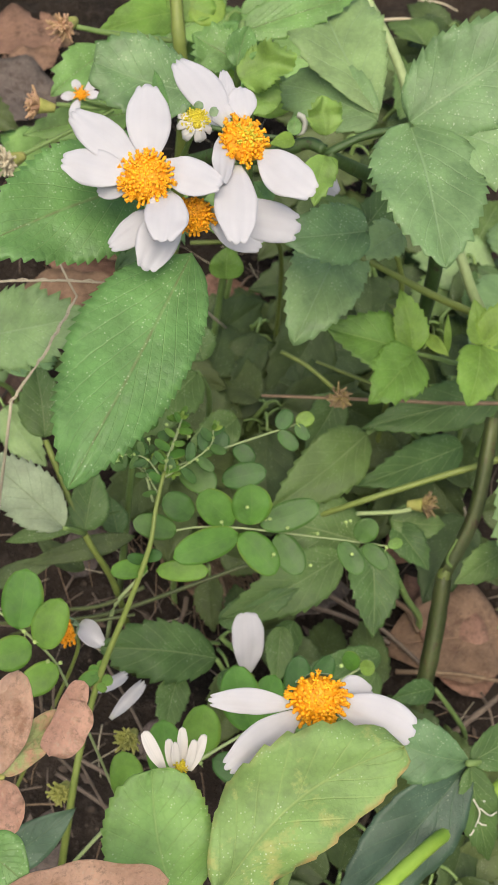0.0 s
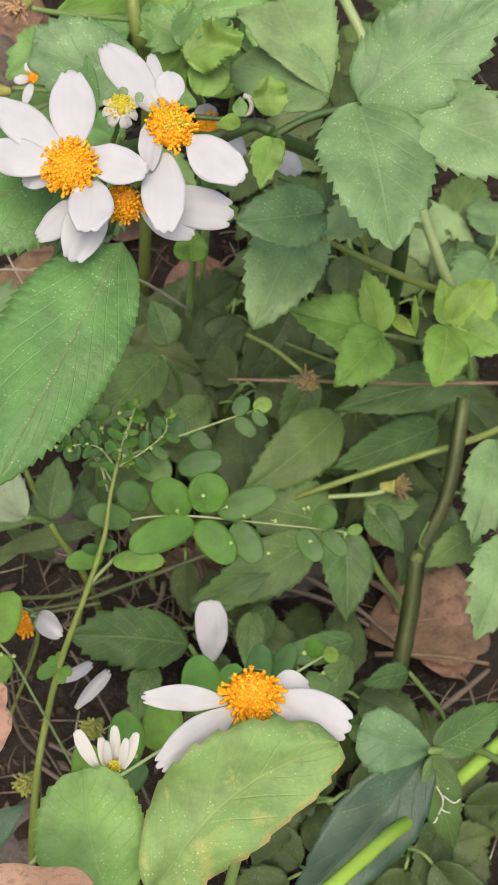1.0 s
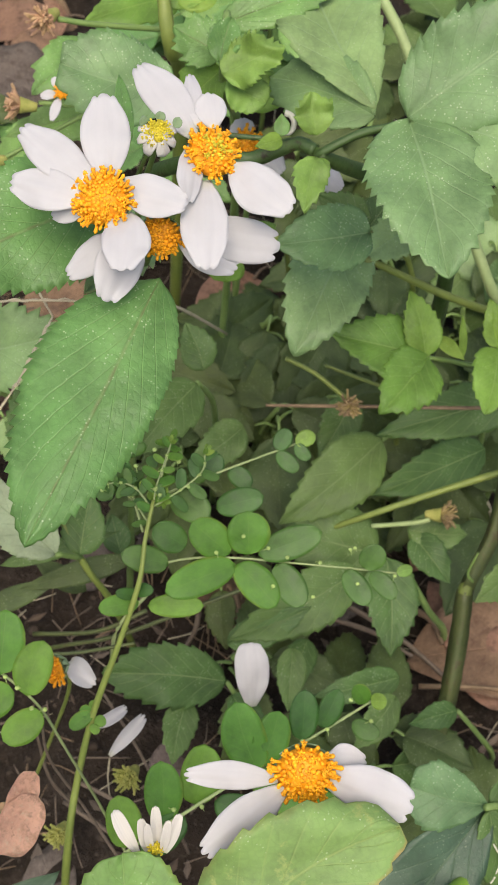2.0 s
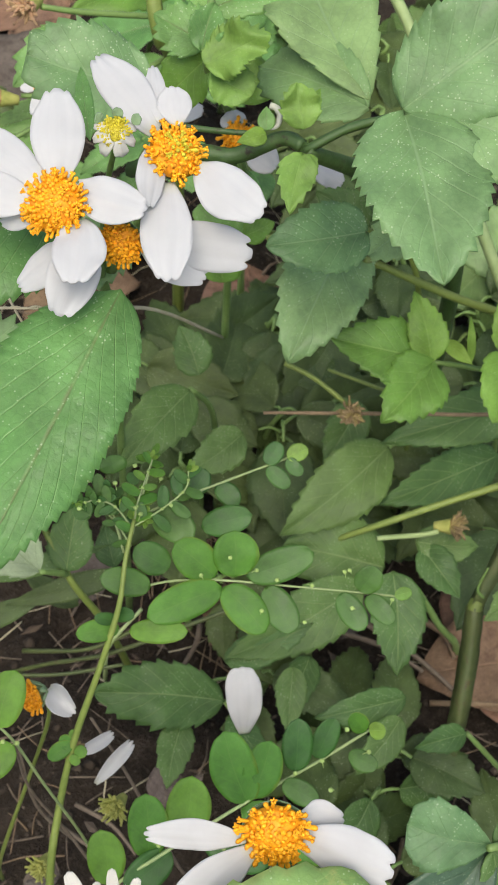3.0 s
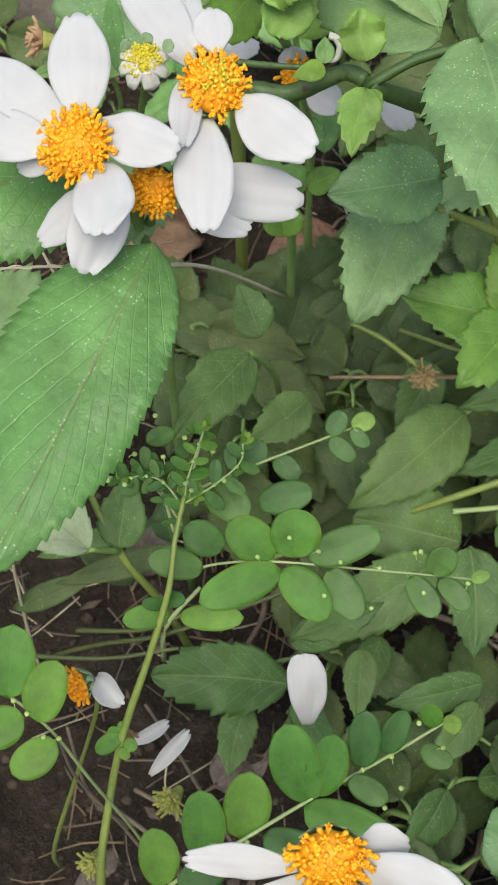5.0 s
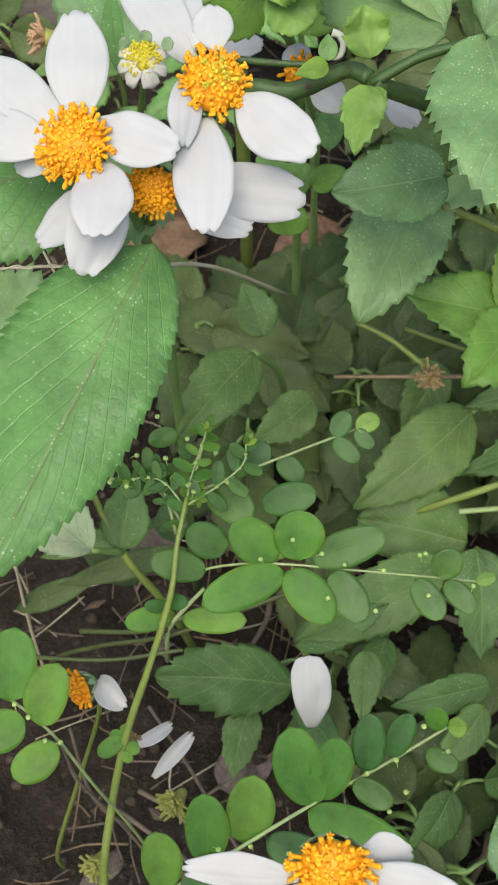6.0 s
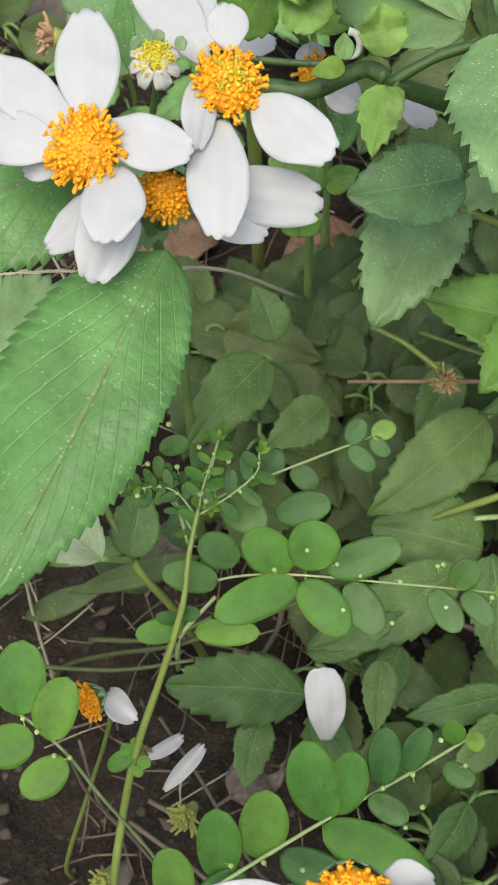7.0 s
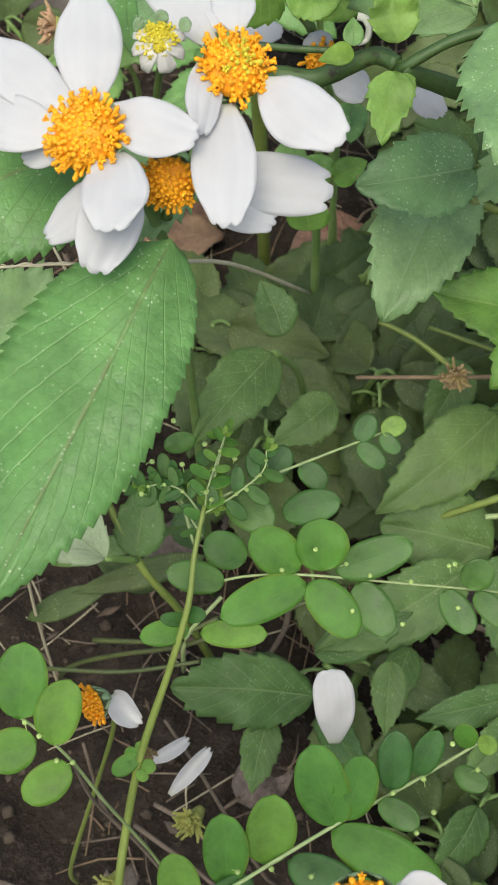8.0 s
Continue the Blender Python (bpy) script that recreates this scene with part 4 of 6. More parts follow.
leaf(p, (0.1056, 0.1406, 0.0944), (0.0860, 0.1280, 0.0929), 0.0120, DULL, teeth=7, tooth=0.55)
leaf(p, (0.1052, 0.1223, 0.1242), (0.0918, 0.0937, 0.1135), 0.0198, PALE, teeth=9, tooth=1.0)
p = thing("seed_stalk", (0.1487, 0.2281, 0.0), "pale stalk carrying a drying seed head", "seed stalk")
stem(p, [(0.0610, 0.1635, 0.0758), (0.0752, 0.1656, 0.0742), (0.0808, 0.1666, 0.0747)], 0.00078, 0.00079, PALESTEM)
dried_head(p, (0.0842, 0.1679, 0.0755), (0.8000, -0.2000, 0.3000), 0.00630, "drying seed head with brown bristles", material=DRY, seed=1)
stem(p, [(0.0492, 0.1687, 0.0644), (0.0631, 0.1686, 0.0758), (0.0857, 0.1729, 0.0842), (0.1110, 0.1787, 0.0904), (0.1360, 0.1947, 0.0794), (0.1518, 0.2088, 0.0357), (0.1597, 0.2128, -0.0080)], 0.00100, 0.00144, OLIVESTEM)
p = thing("seed_stalk", (0.0962, 0.2585, 0.0), "reddish dry stalk with a spiky spent flower head", "seed stalk")
dried_head(p, (0.0502, 0.1857, 0.1132), (-0.3000, -0.6000, 0.4000), 0.00541, "spiky brown spent flower head", material=DRY, seed=2)
stem(p, [(0.0298, 0.1971, 0.1212), (0.0390, 0.1939, 0.1179), (0.0497, 0.1875, 0.1127)], 0.00075, 0.00075, OLIVESTEM)
stem(p, [(0.0240, 0.1859, 0.1118), (0.0505, 0.1862, 0.1114), (0.0835, 0.1872, 0.1097), (0.1344, 0.1916, 0.1007), (0.1540, 0.1973, 0.0453), (0.1638, 0.2013, -0.0080)], 0.00048, 0.0008, REDTWIG)
stem(p, [(0.0456, 0.2087, 0.1019), (0.0657, 0.2026, 0.0984), (0.0866, 0.1988, 0.0933)], 0.00059, 0.00059, OLIVESTEM)

# the thin plant with rows of small oval leaves
p = thing("leafflower_plant", (-0.0436, 0.0657, 0.0), "slender weed with rows of small oval green leaves", "plant", "oval-leaved weeds")
stem(p, [(-0.0121, 0.1224, 0.1632), (-0.0141, 0.1132, 0.1593), (-0.0154, 0.1051, 0.1532), (-0.0198, 0.0956, 0.1405), (-0.0265, 0.0835, 0.1220), (-0.0307, 0.0719, 0.1038), (-0.0332, 0.0600, 0.0882), (-0.0357, 0.0519, 0.0397), (-0.0370, 0.0559, -0.0080)], 0.00047, 0.00132, OLIVESTEM)
stem(p, [(-0.0154, 0.1096, 0.1501), (-0.0049, 0.1115, 0.1526), (0.0070, 0.1119, 0.1528), (0.0213, 0.1109, 0.1522), (0.0405, 0.1099, 0.1503), (0.0527, 0.1094, 0.1485)], 0.00033, 0.00024, PALESTEM, name="twig")
oval(p, (-0.0082, 0.1105, 0.1520), (-0.0199, 0.1114, 0.1554), 0.0069, OVALDARK)
oval(p, (0.0084, 0.1105, 0.1520), (-0.0090, 0.1033, 0.1508), 0.0088, OVAL)
oval(p, (0.0088, 0.1105, 0.1520), (0.0185, 0.1003, 0.1490), 0.0088, OVAL)
oval(p, (0.0070, 0.1127, 0.1533), (-0.0027, 0.1183, 0.1594), 0.0092, OVAL)
oval(p, (0.0115, 0.1125, 0.1532), (0.0111, 0.1207, 0.1608), 0.0109, OVAL)
oval(p, (0.0142, 0.1125, 0.1532), (0.0298, 0.1163, 0.1583), 0.0081, OVALDARK)
oval(p, (0.0187, 0.1105, 0.1520), (0.0252, 0.1003, 0.1490), 0.0078, OVALDARK)
oval(p, (0.0362, 0.1091, 0.1512), (0.0417, 0.1007, 0.1492), 0.0062, OVALDARK)
oval(p, (0.0425, 0.1086, 0.1509), (0.0485, 0.1020, 0.1500), 0.0052, OVALDARK)
oval(p, (0.0409, 0.1096, 0.1515), (0.0449, 0.1132, 0.1565), 0.0066, OVALDARK)
oval(p, (-0.0039, 0.1143, 0.1542), (-0.0121, 0.1173, 0.1588), 0.0076, OVALDARK)
oval(p, (-0.0077, 0.1253, 0.1606), (0.0018, 0.1194, 0.1600), 0.0081, OVALDARK)
oval(p, (-0.0132, 0.1016, 0.1469), (0.0005, 0.1005, 0.1491), 0.0059, OVAL)
oval(p, (-0.0154, 0.1024, 0.1474), (-0.0253, 0.1000, 0.1488), 0.0054, OVAL)
oval(p, (-0.0156, 0.1040, 0.1483), (-0.0211, 0.1033, 0.1508), 0.0031, OVALDARK)
oval(p, (-0.0168, 0.1045, 0.1486), (-0.0119, 0.1040, 0.1512), 0.0036, OVALDARK)
oval(p, (0.0035, 0.1225, 0.1590), (0.0152, 0.1239, 0.1627), 0.0071, OVALDARK)
oval(p, (0.0493, 0.1086, 0.1509), (0.0534, 0.1096, 0.1515), 0.0031, BRIGHT)
capsules(p, [(0.0101, 0.1147, 0.1588), (0.0163, 0.1122, 0.1573), (0.0368, 0.1119, 0.1572), (0.0386, 0.1046, 0.1529), (0.0275, 0.1018, 0.1513), (0.0175, 0.1041, 0.1526), (0.0034, 0.1112, 0.1567), (0.0210, 0.1102, 0.1562), (0.0292, 0.1091, 0.1556), (0.0480, 0.1063, 0.1539), (0.0380, 0.1122, 0.1573)], 0.00053)
stem(p, [(-0.0123, 0.1241, 0.1599), (-0.0105, 0.1270, 0.1644), (-0.0077, 0.1349, 0.1719)], 0.00036, 0.00023, PALESTEM, name="twig")
stem(p, [(-0.0114, 0.1240, 0.1613), (-0.0013, 0.1284, 0.1624), (0.0168, 0.1369, 0.1615), (0.0295, 0.1434, 0.1595)], 0.00036, 0.00025, PALESTEM, name="twig")
oval(p, (0.0193, 0.1379, 0.1621), (0.0223, 0.1426, 0.1648), 0.0048, OVALDARK)
oval(p, (0.0241, 0.1395, 0.1630), (0.0292, 0.1413, 0.1640), 0.0044, BRIGHT)
oval(p, (0.0193, 0.1374, 0.1618), (0.0247, 0.1332, 0.1594), 0.0044, OVALDARK)
oval(p, (0.0241, 0.1392, 0.1628), (0.0278, 0.1358, 0.1609), 0.0036, OVALDARK)
oval(p, (0.0011, 0.1316, 0.1584), (0.0047, 0.1369, 0.1615), 0.0053, OVALDARK)
oval(p, (0.0072, 0.1337, 0.1597), (0.0126, 0.1295, 0.1572), 0.0053, OVALDARK)
stem(p, [(-0.0145, 0.1179, 0.1549), (-0.0181, 0.1263, 0.1582), (-0.0292, 0.1300, 0.1575)], 0.00036, 0.00036, PALESTEM, name="twig")
oval(p, (-0.0167, 0.1327, 0.1663), (-0.0178, 0.1357, 0.1695), 0.0066, OVALDARK)
oval(p, (-0.0197, 0.1276, 0.1633), (-0.0208, 0.1321, 0.1674), 0.0031, OVALDARK)
oval(p, (-0.0220, 0.1276, 0.1633), (-0.0255, 0.1229, 0.1621), 0.0047, OVALDARK)
oval(p, (-0.0114, 0.1256, 0.1622), (-0.0137, 0.1280, 0.1650), 0.0019, BRIGHT)
oval(p, (-0.0114, 0.1245, 0.1616), (-0.0090, 0.1265, 0.1642), 0.0031, BRIGHT)
oval(p, (-0.0114, 0.1240, 0.1613), (-0.0131, 0.1250, 0.1633), 0.0033, BRIGHT)
oval(p, (-0.0108, 0.1235, 0.1610), (-0.0101, 0.1219, 0.1615), 0.0031, BRIGHT)
oval(p, (-0.0086, 0.1358, 0.1681), (-0.0119, 0.1354, 0.1693), 0.0017, OVAL)
oval(p, (-0.0078, 0.1363, 0.1684), (-0.0066, 0.1382, 0.1709), 0.0017, OVAL)
oval(p, (-0.0084, 0.1353, 0.1678), (-0.0054, 0.1336, 0.1683), 0.0014, OVAL)
oval(p, (-0.0137, 0.1327, 0.1663), (-0.0113, 0.1301, 0.1662), 0.0028, OVALDARK)
oval(p, (-0.0191, 0.1276, 0.1633), (-0.0166, 0.1239, 0.1627), 0.0035, OVALDARK)
oval(p, (-0.0025, 0.1276, 0.1633), (-0.0001, 0.1301, 0.1662), 0.0047, OVALDARK)
oval(p, (-0.0078, 0.1354, 0.1687), (-0.0115, 0.1348, 0.1704), 0.0019, OVAL)
oval(p, (-0.0170, 0.1267, 0.1637), (-0.0176, 0.1287, 0.1669), 0.0017, OVALDARK)
oval(p, (-0.0097, 0.1262, 0.1634), (-0.0071, 0.1266, 0.1657), 0.0015, BRIGHT)
oval(p, (-0.0082, 0.1342, 0.1680), (-0.0061, 0.1329, 0.1693), 0.0011, OVAL)
oval(p, (-0.0181, 0.1278, 0.1643), (-0.0186, 0.1303, 0.1678), 0.0020, OVALDARK)
oval(p, (-0.0092, 0.1228, 0.1614), (-0.0114, 0.1224, 0.1632), 0.0012, BRIGHT)
oval(p, (-0.0086, 0.1330, 0.1673), (-0.0071, 0.1307, 0.1680), 0.0011, OVAL)
oval(p, (-0.0191, 0.1269, 0.1638), (-0.0190, 0.1286, 0.1668), 0.0015, OVALDARK)
oval(p, (-0.0148, 0.1249, 0.1626), (-0.0151, 0.1264, 0.1656), 0.0014, BRIGHT)
oval(p, (-0.0091, 0.1317, 0.1666), (-0.0109, 0.1312, 0.1683), 0.0010, OVAL)
oval(p, (-0.0202, 0.1269, 0.1638), (-0.0162, 0.1268, 0.1658), 0.0020, OVALDARK)
oval(p, (-0.0103, 0.1228, 0.1614), (-0.0077, 0.1219, 0.1629), 0.0013, BRIGHT)
oval(p, (-0.0095, 0.1305, 0.1659), (-0.0110, 0.1280, 0.1665), 0.0012, OVAL)
oval(p, (-0.0213, 0.1276, 0.1642), (-0.0186, 0.1261, 0.1654), 0.0013, OVALDARK)
oval(p, (-0.0118, 0.1263, 0.1634), (-0.0085, 0.1242, 0.1643), 0.0018, BRIGHT)
oval(p, (-0.0099, 0.1293, 0.1652), (-0.0083, 0.1256, 0.1650), 0.0018, OVAL)
oval(p, (-0.0223, 0.1277, 0.1643), (-0.0205, 0.1252, 0.1648), 0.0013, OVALDARK)
oval(p, (-0.0096, 0.1227, 0.1614), (-0.0087, 0.1234, 0.1638), 0.0010, BRIGHT)
oval(p, (-0.0103, 0.1281, 0.1645), (-0.0080, 0.1270, 0.1659), 0.0012, OVAL)
oval(p, (-0.0234, 0.1276, 0.1642), (-0.0218, 0.1283, 0.1666), 0.0011, OVALDARK)
oval(p, (-0.0093, 0.1233, 0.1617), (-0.0097, 0.1205, 0.1622), 0.0012, BRIGHT)
oval(p, (-0.0108, 0.1268, 0.1638), (-0.0102, 0.1238, 0.1640), 0.0013, OVAL)
oval(p, (-0.0245, 0.1268, 0.1637), (-0.0232, 0.1238, 0.1640), 0.0014, OVALDARK)
oval(p, (-0.0118, 0.1233, 0.1617), (-0.0108, 0.1256, 0.1651), 0.0019, BRIGHT)
oval(p, (-0.0112, 0.1256, 0.1631), (-0.0093, 0.1265, 0.1656), 0.0013, OVAL)
oval(p, (-0.0255, 0.1270, 0.1638), (-0.0282, 0.1243, 0.1643), 0.0018, OVALDARK)
capsules(p, [(-0.0182, 0.1364, 0.1728), (-0.0225, 0.1294, 0.1687), (-0.0165, 0.1289, 0.1684), (-0.0246, 0.1238, 0.1655), (-0.0120, 0.1324, 0.1704), (-0.0060, 0.1299, 0.1690), (-0.0036, 0.1246, 0.1659), (-0.0281, 0.1246, 0.1659), (-0.0118, 0.1240, 0.1656), (-0.0106, 0.1228, 0.1649)], 0.00058)
oval(p, (-0.0269, 0.0835, 0.1220), (-0.0325, 0.0802, 0.1201), 0.0042, OVAL)
oval(p, (-0.0269, 0.0840, 0.1223), (-0.0300, 0.0835, 0.1220), 0.0037, OVAL)
oval(p, (-0.0263, 0.0813, 0.1207), (-0.0232, 0.0818, 0.1210), 0.0032, OVAL)
oval(p, (-0.0273, 0.0808, 0.1204), (-0.0250, 0.0791, 0.1195), 0.0025, OVAL)
oval(p, (-0.0260, 0.0845, 0.1226), (-0.0273, 0.0861, 0.1235), 0.0022, OVAL)
sprig(p, [(-0.0124, 0.1195, 0.1612), (-0.0115, 0.1248, 0.1649), (-0.0099, 0.1290, 0.1680), (-0.0080, 0.1336, 0.1714)], 9, 0.0042, OVAL, 1)
sprig(p, [(-0.0125, 0.1205, 0.1619), (-0.0165, 0.1250, 0.1643), (-0.0209, 0.1265, 0.1645), (-0.0259, 0.1258, 0.1633)], 8, 0.0045, OVALDARK, 2)
sprig(p, [(-0.0119, 0.1211, 0.1624), (-0.0057, 0.1239, 0.1653), (-0.0004, 0.1274, 0.1684), (0.0003, 0.1308, 0.1709)], 8, 0.005, OVALDARK, 3)
sprig(p, [(-0.0128, 0.1190, 0.1559), (-0.0167, 0.1247, 0.1592), (-0.0187, 0.1292, 0.1619)], 6, 0.0045, OVALDARK, 4)
p = thing("leafflower_plant", (-0.0266, 0.0563, 0.0), "low spray of small oval green leaves on a wiry twig", "plant", "oval-leaved weeds")
stem(p, [(0.0489, 0.0896, 0.1154), (0.0331, 0.0812, 0.1120), (0.0151, 0.0720, 0.1096), (-0.0052, 0.0608, 0.1060), (-0.0180, 0.0547, 0.0967), (-0.0332, 0.0470, 0.0663), (-0.0419, 0.0466, 0.0298), (-0.0463, 0.0506, -0.0080)], 0.00031, 0.00069, PALESTEM)
oval(p, (0.0161, 0.0720, 0.1096), (0.0099, 0.0864, 0.1208), 0.0116, OVAL)
oval(p, (0.0170, 0.0729, 0.1101), (0.0215, 0.0844, 0.1196), 0.0096, OVAL)
oval(p, (0.0278, 0.0786, 0.1134), (0.0283, 0.0891, 0.1223), 0.0078, OVALDARK)
oval(p, (0.0328, 0.0814, 0.1150), (0.0373, 0.0891, 0.1223), 0.0063, OVALDARK)
oval(p, (0.0411, 0.0825, 0.1157), (0.0479, 0.0785, 0.1163), 0.0053, OVALDARK)
oval(p, (0.0246, 0.0764, 0.1121), (0.0332, 0.0711, 0.1120), 0.0061, OVALDARK)
oval(p, (-0.0004, 0.0646, 0.1053), (0.0021, 0.0771, 0.1154), 0.0111, OVAL)
oval(p, (-0.0084, 0.0608, 0.1031), (-0.0092, 0.0735, 0.1134), 0.0101, OVAL)
oval(p, (-0.0179, 0.0553, 0.0999), (-0.0200, 0.0661, 0.1091), 0.0093, OVAL)
oval(p, (0.0144, 0.0709, 0.1089), (0.0382, 0.0597, 0.1054), 0.0120, OVAL)
oval(p, (0.0049, 0.0652, 0.1057), (0.0212, 0.0581, 0.1044), 0.0095, OVALDARK)
oval(p, (0.0455, 0.0871, 0.1183), (0.0411, 0.0898, 0.1228), 0.0050, OVAL)
oval(p, (0.0461, 0.0873, 0.1185), (0.0499, 0.0864, 0.1208), 0.0045, BRIGHT)
oval(p, (-0.0027, 0.0619, 0.1038), (-0.0139, 0.0537, 0.1019), 0.0088, OVALDARK)
capsules(p, [(0.0401, 0.0862, 0.1221), (0.0455, 0.0814, 0.1194), (0.0339, 0.0797, 0.1184), (0.0361, 0.0735, 0.1148), (0.0324, 0.0697, 0.1126), (0.0274, 0.0771, 0.1169), (0.0014, 0.0630, 0.1087), (0.0099, 0.0616, 0.1079), (-0.0058, 0.0624, 0.1084)], 0.00063)
p = thing("leafflower_plant", (-0.0882, 0.1058, 0.0), "spray of large round green leaflets on a thin twig", "plant", "oval-leaved weeds")
stem(p, [(-0.0569, 0.0888, 0.1540), (-0.0503, 0.0848, 0.1502), (-0.0442, 0.0813, 0.1467), (-0.0383, 0.0770, 0.1414), (-0.0328, 0.0728, 0.1245), (-0.0253, 0.0692, 0.0935), (-0.0159, 0.0613, 0.0601), (-0.0106, 0.0608, 0.0270), (-0.0080, 0.0648, -0.0080)], 0.00028, 0.00045, PALESTEM)
oval(p, (-0.0480, 0.0829, 0.1491), (-0.0466, 0.0955, 0.1578), 0.0105, OVAL)
oval(p, (-0.0417, 0.0786, 0.1466), (-0.0378, 0.0892, 0.1542), 0.0091, OVAL)
oval(p, (-0.0446, 0.0794, 0.1471), (-0.0546, 0.0759, 0.1465), 0.0089, OVAL)
oval(p, (-0.0380, 0.0752, 0.1447), (-0.0469, 0.0690, 0.1425), 0.0077, OVAL)
capsules(p, [(-0.0404, 0.0756, 0.1463), (-0.0373, 0.0753, 0.1461), (-0.0466, 0.0820, 0.1500), (-0.0438, 0.0797, 0.1487)], 0.00057)

# the flower, bud and yellowing leaves close below
p = thing("daisy_plant", (0.0477, -0.0000, 0.0), "wild daisy with one flower, a bud and yellowing leaves", "plant", "white daisy plants")
h = flower(p, (0.0120, 0.0350, 0.2210), (-0.0500, -0.8000, 0.6200), 0.00537, florets=95, seed=6)
petal(h, (0.0076, 0.0341, 0.2199), (-0.0086, 0.0357, 0.2184), 0.0050, WHITE, bend=0.015, notch=0.06)
petal(h, (0.0092, 0.0330, 0.2193), (-0.0058, 0.0222, 0.2182), 0.0070, WHITE, bend=0.015, notch=0.06)
petal(h, (0.0154, 0.0347, 0.2200), (0.0301, 0.0279, 0.2222), 0.0084, WHITE, bend=0.03, notch=0.07, kind='square_petal')
petal(h, (0.0153, 0.0362, 0.2198), (0.0235, 0.0372, 0.2190), 0.0066, WHITE, bend=0.03)
stem(p, [(0.0125, 0.0353, 0.2183), (0.0144, 0.0310, 0.2043), (0.0128, 0.0156, 0.1636), (0.0121, 0.0125, 0.0736), (0.0117, 0.0165, -0.0080)], 0.00119, 0.00148, STEM)
h = flower(p, (-0.0134, 0.0250, 0.2124), (0.1000, -0.8000, 0.5000), 0.00117, florets=24, material=FLORETGREEN, seed=7, label="yellow centre of a small closing daisy")
petal(h, (-0.0163, 0.0243, 0.2114), (-0.0206, 0.0307, 0.2150), 0.0026, CREAM, notch=0.02, fold=0.3, kind='square_petal')
petal(h, (-0.0148, 0.0244, 0.2111), (-0.0160, 0.0290, 0.2156), 0.0019, CREAM, notch=0.02, fold=0.3, kind='square_petal')
petal(h, (-0.0133, 0.0250, 0.2112), (-0.0135, 0.0304, 0.2179), 0.0020, CREAM, notch=0.02, fold=0.3, kind='square_petal')
petal(h, (-0.0117, 0.0241, 0.2120), (-0.0094, 0.0288, 0.2185), 0.0020, CREAM, notch=0.02, fold=0.3, kind='square_petal')
petal(h, (-0.0122, 0.0243, 0.2115), (-0.0113, 0.0277, 0.2185), 0.0017, CREAM, notch=0.02, fold=0.3, kind='square_petal')
petal(h, (-0.0142, 0.0247, 0.2108), (-0.0150, 0.0272, 0.2185), 0.0016, CREAM, notch=0.02, fold=0.3, kind='square_petal')
stem(p, [(-0.0135, 0.0251, 0.2110), (-0.0115, 0.0203, 0.1952), (-0.0075, 0.0125, 0.1618), (-0.0052, 0.0119, 0.0728), (-0.0040, 0.0159, -0.0080)], 0.00086, 0.00110, STEM)
leaf(p, (-0.0067, 0.0019, 0.2077), (0.0272, 0.0247, 0.2237), 0.0212, YELLOWING, teeth=9, tooth=0.4, lop=0.12, fold=0.1, wave=0.08, sway=0.24, kind='blunt', quilt=0.03, label='yellowing leaf with a browned edge', roll=-5)
leaf(p, (-0.0138, 0.0034, 0.1999), (-0.0191, 0.0236, 0.2144), 0.0207, ROUNDED, teeth=15, tooth=0.25, fold=0.06, kind='round')
stem(p, [(-0.0062, 0.0019, 0.2077), (-0.0033, -0.0050, 0.1892), (0.0038, -0.0135, 0.1468), (0.0070, -0.0134, 0.0661), (0.0086, -0.0094, -0.0080)], 0.00072, 0.00110, STEM)
stem(p, [(-0.0138, 0.0034, 0.1999), (-0.0102, -0.0033, 0.1816)], 0.00074, 0.00100, STEM)
p = thing("daisy_plant", (0.1232, 0.0715, 0.0), "wild daisy plant with bluish green leaves", "plant", "white daisy plants")
leaf(p, (0.0716, 0.0566, 0.1267), (0.0323, 0.0192, 0.1051), 0.0215, BLUEDARK, teeth=8, tooth=0.35, kind='lance')
leaf(p, (0.0704, 0.0560, 0.1292), (0.0508, 0.0602, 0.1317), 0.0165, BLUISH, teeth=7, tooth=0.5, kind='obovate')
leaf(p, (0.0707, 0.0549, 0.1286), (0.0803, 0.0372, 0.1040), 0.0112, DULL, teeth=8, label='dull leaf with white scratch marks', tooth=0.55)
stem(p, [(0.0725, 0.0485, 0.1220), (0.0744, 0.0453, 0.1202), (0.0732, 0.0421, 0.1183)], 0.00027, 0.00021, CREAM, name="pale_trail", label='whitish insect trail on the leaf')
stem(p, [(0.0744, 0.0463, 0.1208), (0.0772, 0.0447, 0.1198), (0.0791, 0.0455, 0.1203)], 0.00027, 0.00021, CREAM, name="pale_trail", label='whitish insect trail on the leaf')
stem(p, [(0.0737, 0.0434, 0.1191), (0.0750, 0.0427, 0.1186), (0.0763, 0.0425, 0.1185)], 0.00027, 0.00021, CREAM, name="pale_trail", label='whitish insect trail on the leaf')
stem(p, [(0.0753, 0.0479, 0.1216), (0.0758, 0.0481, 0.1218), (0.0762, 0.0489, 0.1222)], 0.00027, 0.00021, CREAM, name="pale_trail", label='whitish insect trail on the leaf')
stem(p, [(0.0729, 0.0415, 0.1180), (0.0723, 0.0406, 0.1174), (0.0717, 0.0402, 0.1172)], 0.00027, 0.00021, CREAM, name="pale_trail", label='whitish insect trail on the leaf')
leaf(p, (0.0711, 0.0560, 0.1292), (0.0933, 0.0691, 0.1281), 0.0118, DULL, teeth=8, tooth=0.55)
